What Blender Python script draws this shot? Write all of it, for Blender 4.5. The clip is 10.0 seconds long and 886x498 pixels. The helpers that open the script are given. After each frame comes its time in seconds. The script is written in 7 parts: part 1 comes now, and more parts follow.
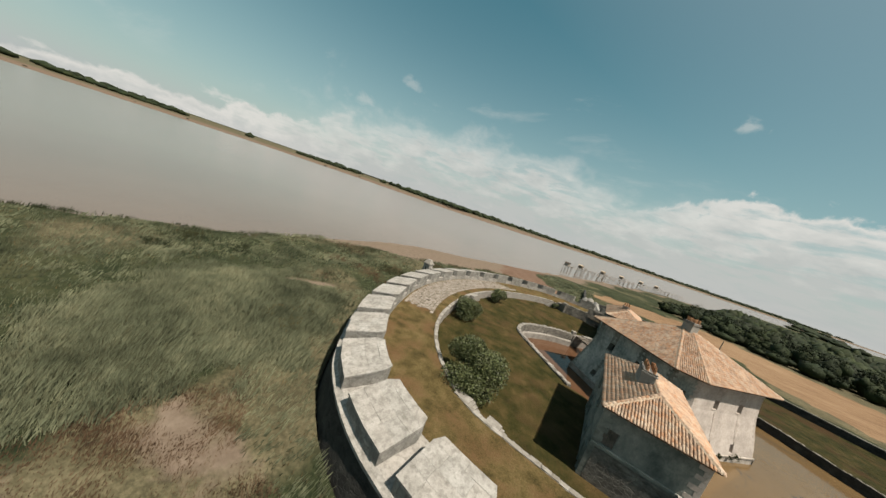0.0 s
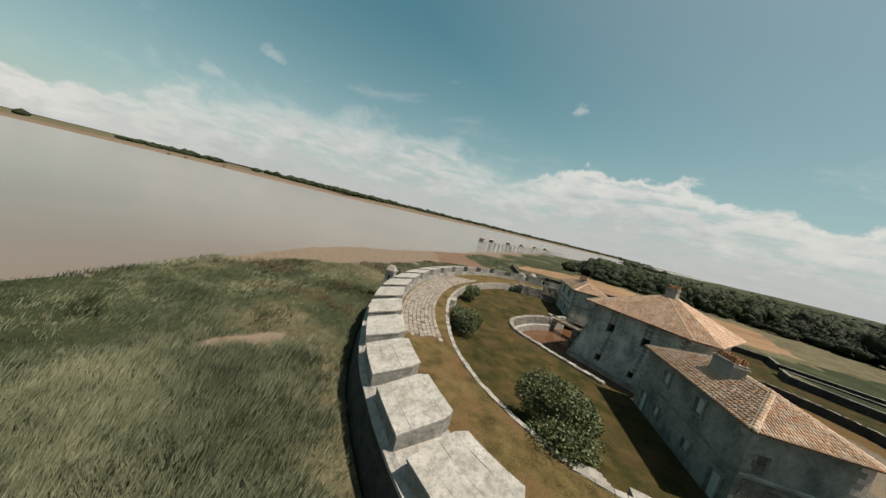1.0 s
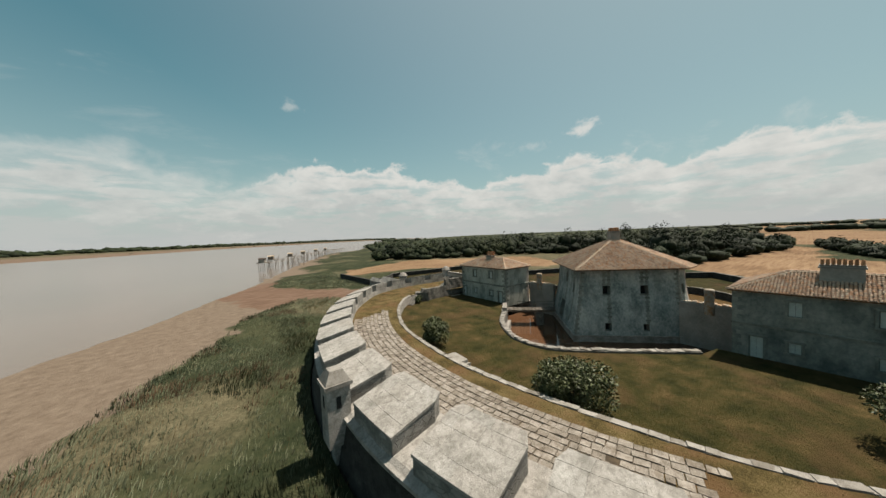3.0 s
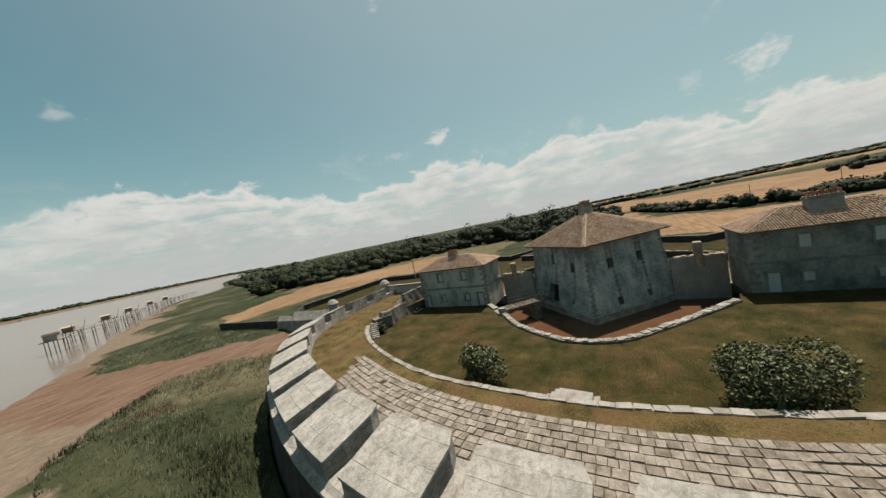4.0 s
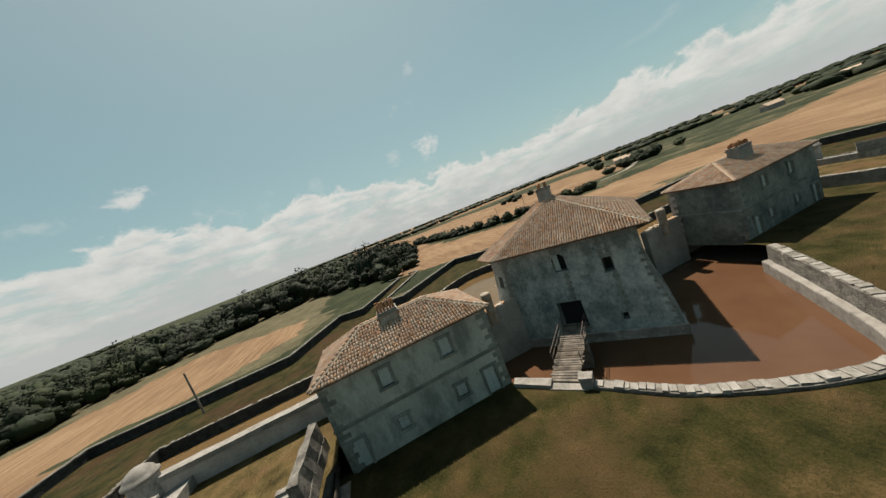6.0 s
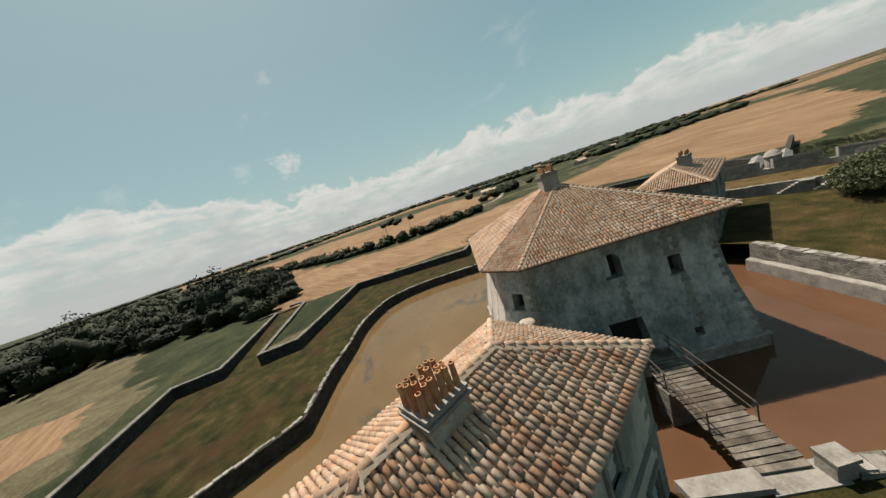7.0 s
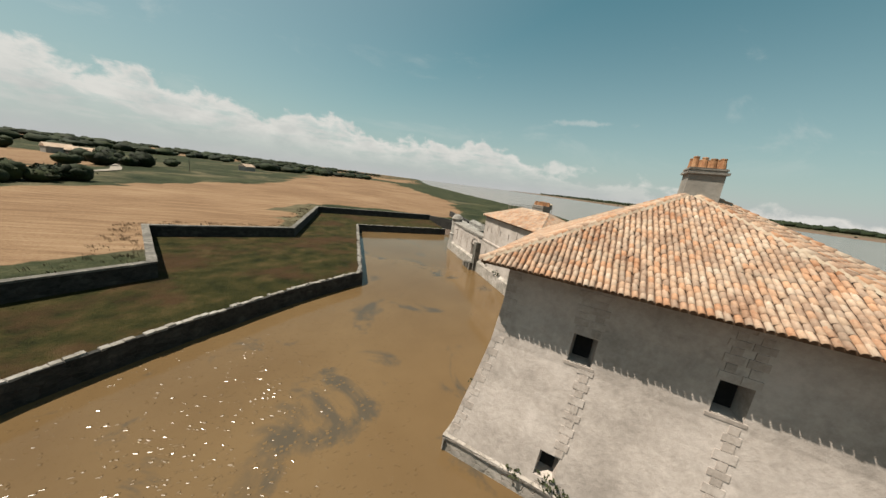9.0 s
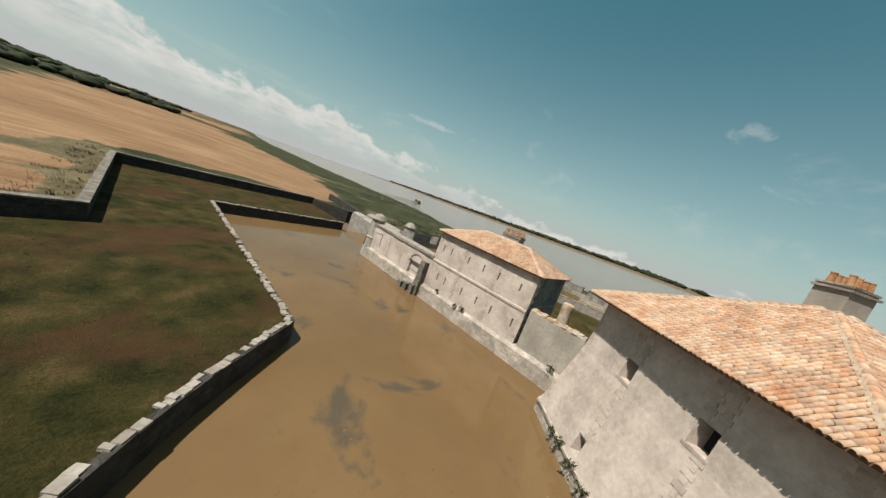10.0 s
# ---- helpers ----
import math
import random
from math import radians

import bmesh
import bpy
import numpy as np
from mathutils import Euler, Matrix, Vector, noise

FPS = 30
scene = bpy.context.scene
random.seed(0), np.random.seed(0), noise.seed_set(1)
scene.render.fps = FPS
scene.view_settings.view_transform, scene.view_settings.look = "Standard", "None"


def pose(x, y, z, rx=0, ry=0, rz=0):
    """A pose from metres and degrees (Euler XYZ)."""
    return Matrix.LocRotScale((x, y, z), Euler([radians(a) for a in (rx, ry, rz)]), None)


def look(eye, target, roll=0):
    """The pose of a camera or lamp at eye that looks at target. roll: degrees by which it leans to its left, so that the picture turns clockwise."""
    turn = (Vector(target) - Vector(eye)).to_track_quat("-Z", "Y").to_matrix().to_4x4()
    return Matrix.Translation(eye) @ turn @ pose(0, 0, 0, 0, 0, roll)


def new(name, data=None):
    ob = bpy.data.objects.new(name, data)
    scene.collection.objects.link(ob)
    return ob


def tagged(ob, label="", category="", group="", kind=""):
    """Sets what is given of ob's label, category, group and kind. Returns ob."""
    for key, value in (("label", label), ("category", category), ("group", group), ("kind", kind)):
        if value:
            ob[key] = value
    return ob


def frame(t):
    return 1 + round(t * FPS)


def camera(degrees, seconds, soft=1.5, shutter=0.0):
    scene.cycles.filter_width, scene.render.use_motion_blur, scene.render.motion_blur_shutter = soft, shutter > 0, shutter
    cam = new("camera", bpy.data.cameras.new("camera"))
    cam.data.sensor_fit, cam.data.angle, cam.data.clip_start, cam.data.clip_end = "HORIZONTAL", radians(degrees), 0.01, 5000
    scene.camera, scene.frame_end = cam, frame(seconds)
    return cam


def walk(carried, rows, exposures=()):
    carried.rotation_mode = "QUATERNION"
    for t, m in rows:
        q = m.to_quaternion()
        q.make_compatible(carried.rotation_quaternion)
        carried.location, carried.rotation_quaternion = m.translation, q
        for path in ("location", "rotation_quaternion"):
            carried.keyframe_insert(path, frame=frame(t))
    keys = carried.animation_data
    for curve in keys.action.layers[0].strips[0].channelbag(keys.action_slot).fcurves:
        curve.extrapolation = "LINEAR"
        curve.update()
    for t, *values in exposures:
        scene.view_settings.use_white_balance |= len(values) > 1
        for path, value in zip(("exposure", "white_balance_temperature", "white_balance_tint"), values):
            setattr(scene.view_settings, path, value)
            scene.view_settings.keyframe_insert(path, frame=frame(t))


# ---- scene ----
cam = camera(113.88, 10.0, shutter=0.0)
PATH = [
    (0.0, (-12.703, -55.128, 19.857), (-17.513, -46.502, 18.293), 18.98),
    (0.5, (-20.764, -53.459, 18.911), (-24.033, -44.109, 17.532), 16.73),
    (1.0, (-28.515, -50.142, 17.665), (-30.128, -40.339, 16.521), 13.75),
    (1.5, (-35.710, -45.106, 16.640), (-35.495, -35.148, 15.748), 10.28),
    (2.0, (-41.762, -38.483, 15.992), (-39.623, -28.736, 15.341), 6.25),
    (2.5, (-46.518, -30.486, 15.577), (-42.464, -21.358, 15.084), 2.05),
    (4.0, (-50.636, -3.913, 15.288), (-42.121, 1.294, 14.675), -11.46),
    (4.5, (-47.914, 4.296, 15.541), (-38.548, 7.721, 14.808), -15.48),
    (5.0, (-43.008, 11.291, 15.909), (-33.159, 12.823, 15.102), -18.50),
    (5.5, (-36.686, 16.831, 16.201), (-26.735, 16.410, 15.305), -20.40),
    (7.0, (-12.802, 24.827, 16.073), (-5.244, 18.519, 14.313), -18.64),
    (7.5, (-4.496, 23.999, 15.134), (1.107, 15.990, 13.022), -14.31),
    (8.0, (3.624, 21.537, 13.954), (6.613, 12.281, 11.630), -8.13),
    (8.5, (10.872, 16.963, 13.205), (10.876, 7.252, 10.820), -0.66),
    (9.0, (16.832, 10.794, 12.847), (13.843, 1.522, 10.588), 7.09),
    (9.5, (21.237, 3.453, 12.491), (15.688, -4.642, 10.569), 14.25),
    (10.0, (24.051, -4.907, 12.320), (16.602, -11.390, 10.741), 19.90),
]
walk(cam, [(t, look(eye, target, roll)) for t, eye, target, roll in PATH], exposures=[(0, 0.72, 6800, 9), (10, 0.72, 6800, 9)])

# ---------------------------------------------------------------- light and sky
SUN_EL, SUN_AZ = radians(63.0), radians(-10.0)   # azimuth measured from +x towards +y
sun_dir = Vector((math.cos(SUN_EL) * math.cos(SUN_AZ), math.cos(SUN_EL) * math.sin(SUN_AZ), math.sin(SUN_EL)))
sun = new("sun", bpy.data.lights.new("sun", "SUN"))
sun.data.energy, sun.data.angle, sun.data.color = 5.0, radians(0.53), (1.0, 0.93, 0.84)
sun.matrix_world = look(sun_dir * 400, (0, 0, 0))

world = bpy.data.worlds.new("sky")
scene.world = world
world.use_nodes = True


def build_sky(w):
    nt = w.node_tree
    nt.nodes.clear()
    N, L = nt.nodes.new, nt.links.new
    out, bg = N("ShaderNodeOutputWorld"), N("ShaderNodeBackground")
    sky = N("ShaderNodeTexSky")
    sky.sky_type, sky.sun_disc = "NISHITA", False
    sky.sun_elevation, sky.sun_rotation = SUN_EL, radians(90) - SUN_AZ
    sky.altitude, sky.air_density, sky.dust_density, sky.ozone_density = 20, 1.0, 1.1, 1.0
    co, sep = N("ShaderNodeTexCoord"), N("ShaderNodeSeparateXYZ")
    L(co.outputs["Generated"], sep.inputs[0])

    def m(op, a, b=None, c=None, clamp=False):
        n = N("ShaderNodeMath")
        n.operation, n.use_clamp = op, clamp
        for i, v in enumerate((a, b, c)):
            if v is None:
                continue
            if isinstance(v, (int, float)):
                n.inputs[i].default_value = v
            else:
                L(v, n.inputs[i])
        return n.outputs[0]

    tint = N("ShaderNodeMix")
    tint.data_type, tint.blend_type = "RGBA", "MULTIPLY"
    tint.inputs["Factor"].default_value = 1.0
    L(sky.outputs[0], tint.inputs["A"])
    tint.inputs["B"].default_value = (0.45, 1.12, 0.89, 1)
    # a bank of heaped cloud along the horizon, its height changing round the compass, with single puffs and streaks over it
    z = m("MAXIMUM", sep.outputs["Z"], 0.0)
    elev = m("MULTIPLY", m("ARCSINE", z), 180 / math.pi)
    azim = m("MULTIPLY_ADD", m("ARCTAN2", sep.outputs["Y"], sep.outputs["X"]), 0.5 / math.pi, 0.5)

    def noise_tex(scale, detail, rough, stretch, dist=0.0):
        mp = N("ShaderNodeMapping")
        mp.inputs["Scale"].default_value, mp.inputs["Rotation"].default_value = stretch, (0, 0, 0.7)
        L(co.outputs["Generated"], mp.inputs["Vector"])
        n = N("ShaderNodeTexNoise")
        n.inputs["Scale"].default_value, n.inputs["Detail"].default_value = scale, detail
        n.inputs["Roughness"].default_value, n.inputs["Distortion"].default_value = rough, dist
        L(mp.outputs[0], n.inputs["Vector"])
        return n.outputs["Fac"]

    def span(v, a, b, c, d, smooth=False):
        n = N("ShaderNodeMapRange")
        if smooth:
            n.interpolation_type = "SMOOTHSTEP"
        for k, q in (("From Min", a), ("From Max", b), ("To Min", c), ("To Max", d)):
            n.inputs[k].default_value = q
        L(v, n.inputs["Value"])
        return n.outputs[0]

    def compass(table):
        """A value round the compass, from (degrees, value / 20) pairs."""
        r = N("ShaderNodeValToRGB")
        el = r.color_ramp.elements
        while len(el) < len(table):
            el.new(0.5)
        for e, (deg, v) in zip(el, table):
            e.position, e.color = (deg + 180) / 360, (v / 20, v / 20, v / 20, 1)
        L(azim, r.inputs[0])
        return m("MULTIPLY", r.outputs[0], 20.0)

    bank = compass(((-180, 1.0), (-150, 2.0), (-133, 3.6), (-122, 5.2), (-112, 7.0), (-98, 7.4), (-82, 8.0), (-72, 8.0), (-60, 10.0), (-50, 9.6), (-40, 8.4), (-24, 8.4), (-12, 9.0), (-6, 12.0), (2, 10.6), (8, 12.6), (15, 9.8), (22, 13.2), (30, 13.6), (37, 12.4), (45, 10.2), (55, 11.6), (68, 13.8), (78, 14.6), (86, 10.6), (95, 10.8), (108, 12.6), (122, 13.0), (134, 11.0), (148, 5.6), (160, 3.6), (180, 1.0)))
    puff = m("ADD", m("MULTIPLY", noise_tex(6.0, 3, 0.5, (1, 1, 1.5)), 0.55), m("MULTIPLY", noise_tex(15.0, 9, 0.6, (1, 1, 1.5), 0.25), 0.45))
    ragged = m("MULTIPLY", m("SUBTRACT", puff, 0.5), 17.0)
    edge = m("ADD", m("SUBTRACT", bank, elev), ragged)
    west = span(m("ADD", m("MULTIPLY", sep.outputs["Y"], 0.9), m("MULTIPLY", sep.outputs["X"], -0.45)), 0.75, 0.95, 0.0, 1.0, True)
    crisp = span(edge, 0.0, 1.5, 0.0, 1.0, True)
    hazy = span(edge, -2.5, 5.0, 0.0, 0.9, True)
    heap = m("ADD", m("MULTIPLY", crisp, m("SUBTRACT", 1.0, west)), m("MULTIPLY", hazy, west))
    gaps = span(noise_tex(9.0, 7, 0.6, (1, 1, 4.5), 0.3), 0.36, 0.56, 0.42, 1.0, True)
    heap = m("MULTIPLY", heap, m("MAXIMUM", gaps, span(edge, 1.5, 4.0, 1.0, 0.0)))
    north = span(sep.outputs["Y"], -0.35, -0.8, 0.0, 0.8, True)
    heap = m("MULTIPLY", heap, m("SUBTRACT", 1.0, m("MULTIPLY", north, span(elev, 1.0, 5.0, 1.0, 0.0, True))))
    # single puffs: compass bearing, height and half-widths in degrees, density
    single = None
    wisp = m("MULTIPLY", m("SUBTRACT", noise_tex(22.0, 7, 0.58, (1, 1, 1.3), 0.3), 0.5), 3.6)
    for deg, up, wide, high, dens in ((28, 17.4, 2.6, 2.0, 0.85), (37, 15.6, 4.0, 1.0, 0.3), (-18.5, 13.0, 2.6, 2.2, 0.9), (-12, 13.6, 2.0, 1.6, 0.35), (34, 39.2, 3.4, 2.0, 0.6), (-20, 25.7, 1.8, 1.2, 0.3), (81, 22.2, 1.6, 1.2, 0.4), (134, 17.6, 2.2, 1.3, 0.3), (142, 11.8, 3.0, 1.2, 0.35), (160, 4.0, 3.0, 0.9, 0.7), (-177, 22.2, 2.6, 1.2, 0.3), (-131, 12.2, 8.0, 0.5, 0.35), (-128, 4.6, 5.0, 1.3, 0.8)):
        da = m("DIVIDE", m("MULTIPLY", m("SUBTRACT", azim, (deg + 180) / 360), 360 * math.cos(radians(up))), wide)
        de = m("DIVIDE", m("SUBTRACT", elev, up), high)
        q = m("SUBTRACT", m("ADD", 1.0, wisp), m("SQRT", m("ADD", m("MULTIPLY", da, da), m("MULTIPLY", de, de))))
        q = m("MULTIPLY", span(q, 0.0, 1.1, 0.0, 1.0, True), dens)
        single = q if single is None else m("MAXIMUM", single, q)
    streak = m("SUBTRACT", noise_tex(2.6, 8, 0.62, (0.7, 2.0, 3.0), 0.4), span(elev, 6.0, 26.0, 0.47, 0.68))
    thin = m("MULTIPLY", span(streak, 0.0, 0.2, 0.0, 0.32, True), span(elev, 5.0, 11.0, 0.0, 1.0))
    cover = m("MAXIMUM", m("MAXIMUM", heap, thin), single)
    core = N("ShaderNodeMapRange")
    L(m("ADD", m("MAXIMUM", edge, 0.0), m("MULTIPLY", m("SUBTRACT", noise_tex(14.0, 6, 0.6, (1, 1, 2.2)), 0.5), 16.0)), core.inputs["Value"])
    core.inputs["From Min"].default_value, core.inputs["From Max"].default_value = 0.5, 9.0
    ramp = N("ShaderNodeMix")
    ramp.data_type = "RGBA"
    L(core.outputs[0], ramp.inputs["Factor"])
    ramp.inputs["A"].default_value, ramp.inputs["B"].default_value = (7.9, 7.85, 7.7, 1), (5.5, 5.75, 5.8, 1)
    # pale haze at the horizon
    hz = m("POWER", m("SUBTRACT", 1.0, z, clamp=True), 3.6)
    haze = N("ShaderNodeMix")
    haze.data_type = "RGBA"
    L(m("MULTIPLY", hz, 0.95), haze.inputs["Factor"])
    L(tint.outputs["Result"], haze.inputs["A"])
    haze.inputs["B"].default_value = (5.3, 5.5, 5.8, 1)
    dot = N("ShaderNodeVectorMath")
    dot.operation = "DOT_PRODUCT"
    L(co.outputs["Generated"], dot.inputs[0])
    dot.inputs[1].default_value = sun_dir
    glow = N("ShaderNodeMix")
    glow.data_type = "RGBA"
    L(span(dot.outputs["Value"], 0.25, 1.0, 0.0, 0.75), glow.inputs["Factor"])
    L(haze.outputs["Result"], glow.inputs["A"])
    glow.inputs["B"].default_value = (4.6, 4.9, 5.4, 1)
    haze = glow
    mix = N("ShaderNodeMix")
    mix.data_type = "RGBA"
    L(m("MULTIPLY", cover, 0.9), mix.inputs["Factor"])
    L(haze.outputs["Result"], mix.inputs["A"])
    L(ramp.outputs["Result"], mix.inputs["B"])
    L(mix.outputs["Result"], bg.inputs["Color"])
    bg.inputs["Strength"].default_value = 0.056
    L(bg.outputs[0], out.inputs[0])


build_sky(world)

# ---------------------------------------------------------------- materials


def mat(name, cols, scale=1.0, fine=8.0, rough=0.9, bump=0.02, fine_bump=0.4, rand="", cells=None, joint=(0.2, 0.18, 0.15), joint_w=0.05,
        cell_amt=0.35, stain=None, stain_scale=0.25, stain_amt=0.5, rand_amt=0.35, spec=0.3, stretch=(1, 1, 1), hues=()):
    """A surface with a colour range at two scales, grain relief and, if asked, stones with joints, stains and a change from piece to piece."""
    ma = bpy.data.materials.new(name)
    ma.use_nodes = True
    nt = ma.node_tree
    N, L = nt.nodes.new, nt.links.new
    bs = nt.nodes["Principled BSDF"]
    bs.inputs["Roughness"].default_value = rough
    bs.inputs["Specular IOR Level"].default_value = spec
    co = N("ShaderNodeNewGeometry")
    mp = N("ShaderNodeMapping")
    mp.inputs["Scale"].default_value = stretch
    L(co.outputs["Position"], mp.inputs["Vector"])
    vec = mp.outputs[0]

    def nz(sc, det=6, ro=0.6):
        n = N("ShaderNodeTexNoise")
        n.inputs["Scale"].default_value, n.inputs["Detail"].default_value, n.inputs["Roughness"].default_value = sc, det, ro
        L(vec, n.inputs["Vector"])
        return n.outputs["Fac"]

    def mixc(fac, a, b, mode="MIX"):
        n = N("ShaderNodeMix")
        n.data_type, n.blend_type = "RGBA", mode
        for key, v in (("Factor", fac), ("A", a), ("B", b)):
            if isinstance(v, (int, float)):
                n.inputs[key].default_value = v
            elif isinstance(v, tuple):
                n.inputs[key].default_value = (*v, 1)
            else:
                L(v, n.inputs[key])
        return n.outputs["Result"]

    def math_(op, a, b):
        n = N("ShaderNodeMath")
        n.operation = op
        for i, v in enumerate((a, b)):
            if isinstance(v, (int, float)):
                n.inputs[i].default_value = v
            else:
                L(v, n.inputs[i])
        return n.outputs[0]

    def remap(v, lo, hi, a=0.0, b=1.0):
        n = N("ShaderNodeMapRange")
        L(v, n.inputs["Value"])
        for k, q in (("From Min", lo), ("From Max", hi), ("To Min", a), ("To Max", b)):
            n.inputs[k].default_value = q
        return n.outputs[0]

    broad, grain = nz(scale, 4), nz(fine, 6, 0.7)
    ramp = N("ShaderNodeValToRGB")
    while len(ramp.color_ramp.elements) < len(cols):
        ramp.color_ramp.elements.new(0.5)
    for i, c in enumerate(cols):
        ramp.color_ramp.elements[i].position = 0.37 + 0.26 * i / max(1, len(cols) - 1)
        ramp.color_ramp.elements[i].color = (*c, 1)
    L(math_("ADD", math_("MULTIPLY", broad, 0.6), math_("MULTIPLY", grain, 0.4)), ramp.inputs[0])
    col = ramp.outputs["Color"]
    height = grain
    if stain:
        col = mixc(math_("MULTIPLY", remap(nz(stain_scale, 7, 0.65), 0.48, 0.62), stain_amt), col, stain)
    if cells:
        v = N("ShaderNodeTexVoronoi")
        v.feature = "DISTANCE_TO_EDGE"
        v2 = N("ShaderNodeTexVoronoi")
        wob = N("ShaderNodeMapping")
        wob.inputs["Scale"].default_value = cells
        wn = N("ShaderNodeTexNoise")
        wn.inputs["Scale"].default_value, wn.inputs["Detail"].default_value = 2.5, 3
        L(co.outputs["Position"], wn.inputs["Vector"])
        shift = N("ShaderNodeVectorMath")
        shift.operation = "MULTIPLY_ADD"
        shift.inputs[1].default_value = (0.35, 0.35, 0.25)
        L(wn.outputs["Color"], shift.inputs[0])
        L(co.outputs["Position"], shift.inputs[2])
        L(shift.outputs[0], wob.inputs["Vector"])
        for q in (v, v2):
            q.inputs["Scale"].default_value = 1.0
            L(wob.outputs[0], q.inputs["Vector"])
        hsv = N("ShaderNodeSeparateColor")
        L(v2.outputs["Color"], hsv.inputs[0])
        shade = remap(hsv.outputs[0], 0, 1, 1 - cell_amt, 1 + cell_amt * 0.6)
        grey = N("ShaderNodeCombineColor")
        for i in range(3):
            L(shade, grey.inputs[i])
        col = mixc(1.0, col, grey.outputs[0], "MULTIPLY")
        jt = remap(v.outputs["Distance"], 0.0, joint_w, 1.0, 0.0)
        col = mixc(jt, col, joint)
        height = math_("SUBTRACT", math_("MULTIPLY", grain, 0.5), math_("MULTIPLY", jt, 0.8))
    if rand:
        if rand == "object":
            src = N("ShaderNodeObjectInfo").outputs["Random"]
        else:
            src = N("ShaderNodeNewGeometry").outputs["Random Per Island"]
        rr = N("ShaderNodeValToRGB")
        rr.color_ramp.interpolation = "LINEAR"
        el = rr.color_ramp.elements
        el[0].color, el[1].color = (1 - rand_amt, 1 - rand_amt * 1.15, 1 - rand_amt * 1.3, 1), (1 + rand_amt * 0.5, 1 + rand_amt * 0.4, 1 + rand_amt * 0.35, 1)
        if hues:
            rr.color_ramp.interpolation = "CONSTANT"
            for i, h in enumerate(hues):
                e = el[0] if i == 0 else el.new(i / len(hues))
                e.color = (*h, 1)
            el[-1].color = (*hues[-1], 1)
        else:
            e = el.new(0.5)
            e.color = (1, 0.97, 0.95, 1)
        L(src, rr.inputs[0])
        col = mixc(1.0, col, rr.outputs[0], "MULTIPLY")
    L(col, bs.inputs["Base Color"])
    b = N("ShaderNodeBump")
    b.inputs["Strength"].default_value, b.inputs["Distance"].default_value = fine_bump, bump
    L(height, b.inputs["Height"])
    L(b.outputs[0], bs.inputs["Normal"])
    return ma


def plain(name, col, rough=0.8, metal=0.0, var=0.2, scale=6.0):
    return mat(name, [tuple(c * (1 - var) for c in col), col, tuple(min(1, c * (1 + var)) for c in col)], scale=scale, fine=scale * 6, rough=rough, bump=0.004)


M = {}
M["stucco"] = mat("pale_lime_render", [(0.202, 0.185, 0.16), (0.266, 0.245, 0.214), (0.331, 0.308, 0.272)], 0.5, 5, 0.95, 0.03, 0.5, stain=(0.173, 0.163, 0.148), stain_scale=0.6, stain_amt=0.45)
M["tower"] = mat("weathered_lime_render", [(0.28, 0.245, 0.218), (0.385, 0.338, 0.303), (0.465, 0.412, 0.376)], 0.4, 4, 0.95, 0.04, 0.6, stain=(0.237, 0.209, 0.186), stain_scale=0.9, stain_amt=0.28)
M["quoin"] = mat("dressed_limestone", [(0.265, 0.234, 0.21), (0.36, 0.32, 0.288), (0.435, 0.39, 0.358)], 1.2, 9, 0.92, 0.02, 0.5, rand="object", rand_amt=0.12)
M["stone"] = mat("rubble_limestone", [(0.0679, 0.0626, 0.0548), (0.131, 0.12, 0.104), (0.209, 0.194, 0.167)], 0.9, 7, 0.95, 0.06, 0.7, cells=(1.9, 1.9, 3.6), joint=(0.136, 0.122, 0.104), joint_w=0.07, stain=(0.0835, 0.0783, 0.0679), stain_scale=0.35, stain_amt=0.5)
# rubble darkened so its colour holds the shade on outer and moat walls
M["shade_stone"] = mat("shaded_dark_rubble", [(0.017, 0.0165, 0.0145), (0.033, 0.031, 0.0275), (0.056, 0.053, 0.046)], 0.9, 7, 0.95, 0.06, 0.7, cells=(1.9, 1.9, 3.6), joint=(0.034, 0.031, 0.027), joint_w=0.07, stain=(0.0293, 0.0274, 0.0238), stain_scale=0.35, stain_amt=0.5)
M["plinth"] = mat("pale_wet_plinth_stone", [(0.22, 0.195, 0.168), (0.33, 0.295, 0.26), (0.42, 0.38, 0.34)], 0.9, 7, 0.95, 0.06, 0.7, cells=(1.6, 1.6, 3.0), joint=(0.22, 0.195, 0.165), joint_w=0.04, cell_amt=0.18, stain=(0.12, 0.115, 0.09), stain_scale=0.5, stain_amt=0.5)
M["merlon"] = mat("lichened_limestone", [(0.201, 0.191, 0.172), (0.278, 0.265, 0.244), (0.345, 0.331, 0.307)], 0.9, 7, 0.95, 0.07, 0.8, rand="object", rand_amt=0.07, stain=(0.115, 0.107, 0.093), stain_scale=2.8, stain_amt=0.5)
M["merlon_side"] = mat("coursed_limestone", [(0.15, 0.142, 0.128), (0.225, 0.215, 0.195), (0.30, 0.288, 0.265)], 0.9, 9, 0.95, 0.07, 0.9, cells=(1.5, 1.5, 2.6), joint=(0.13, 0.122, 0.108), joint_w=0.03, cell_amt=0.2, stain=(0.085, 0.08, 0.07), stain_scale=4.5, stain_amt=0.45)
M["cap"] = mat("white_capping_stone", [(0.14, 0.13, 0.114), (0.212, 0.201, 0.18), (0.262, 0.25, 0.232)], 1.5, 10, 0.93, 0.04, 0.8, rand="object", rand_amt=0.3)
M["cap_joined"] = mat("white_capping_rubble", [(0.132, 0.123, 0.108), (0.201, 0.19, 0.171), (0.247, 0.237, 0.219)], 1.5, 10, 0.93, 0.04, 0.8, rand="island", rand_amt=0.35)
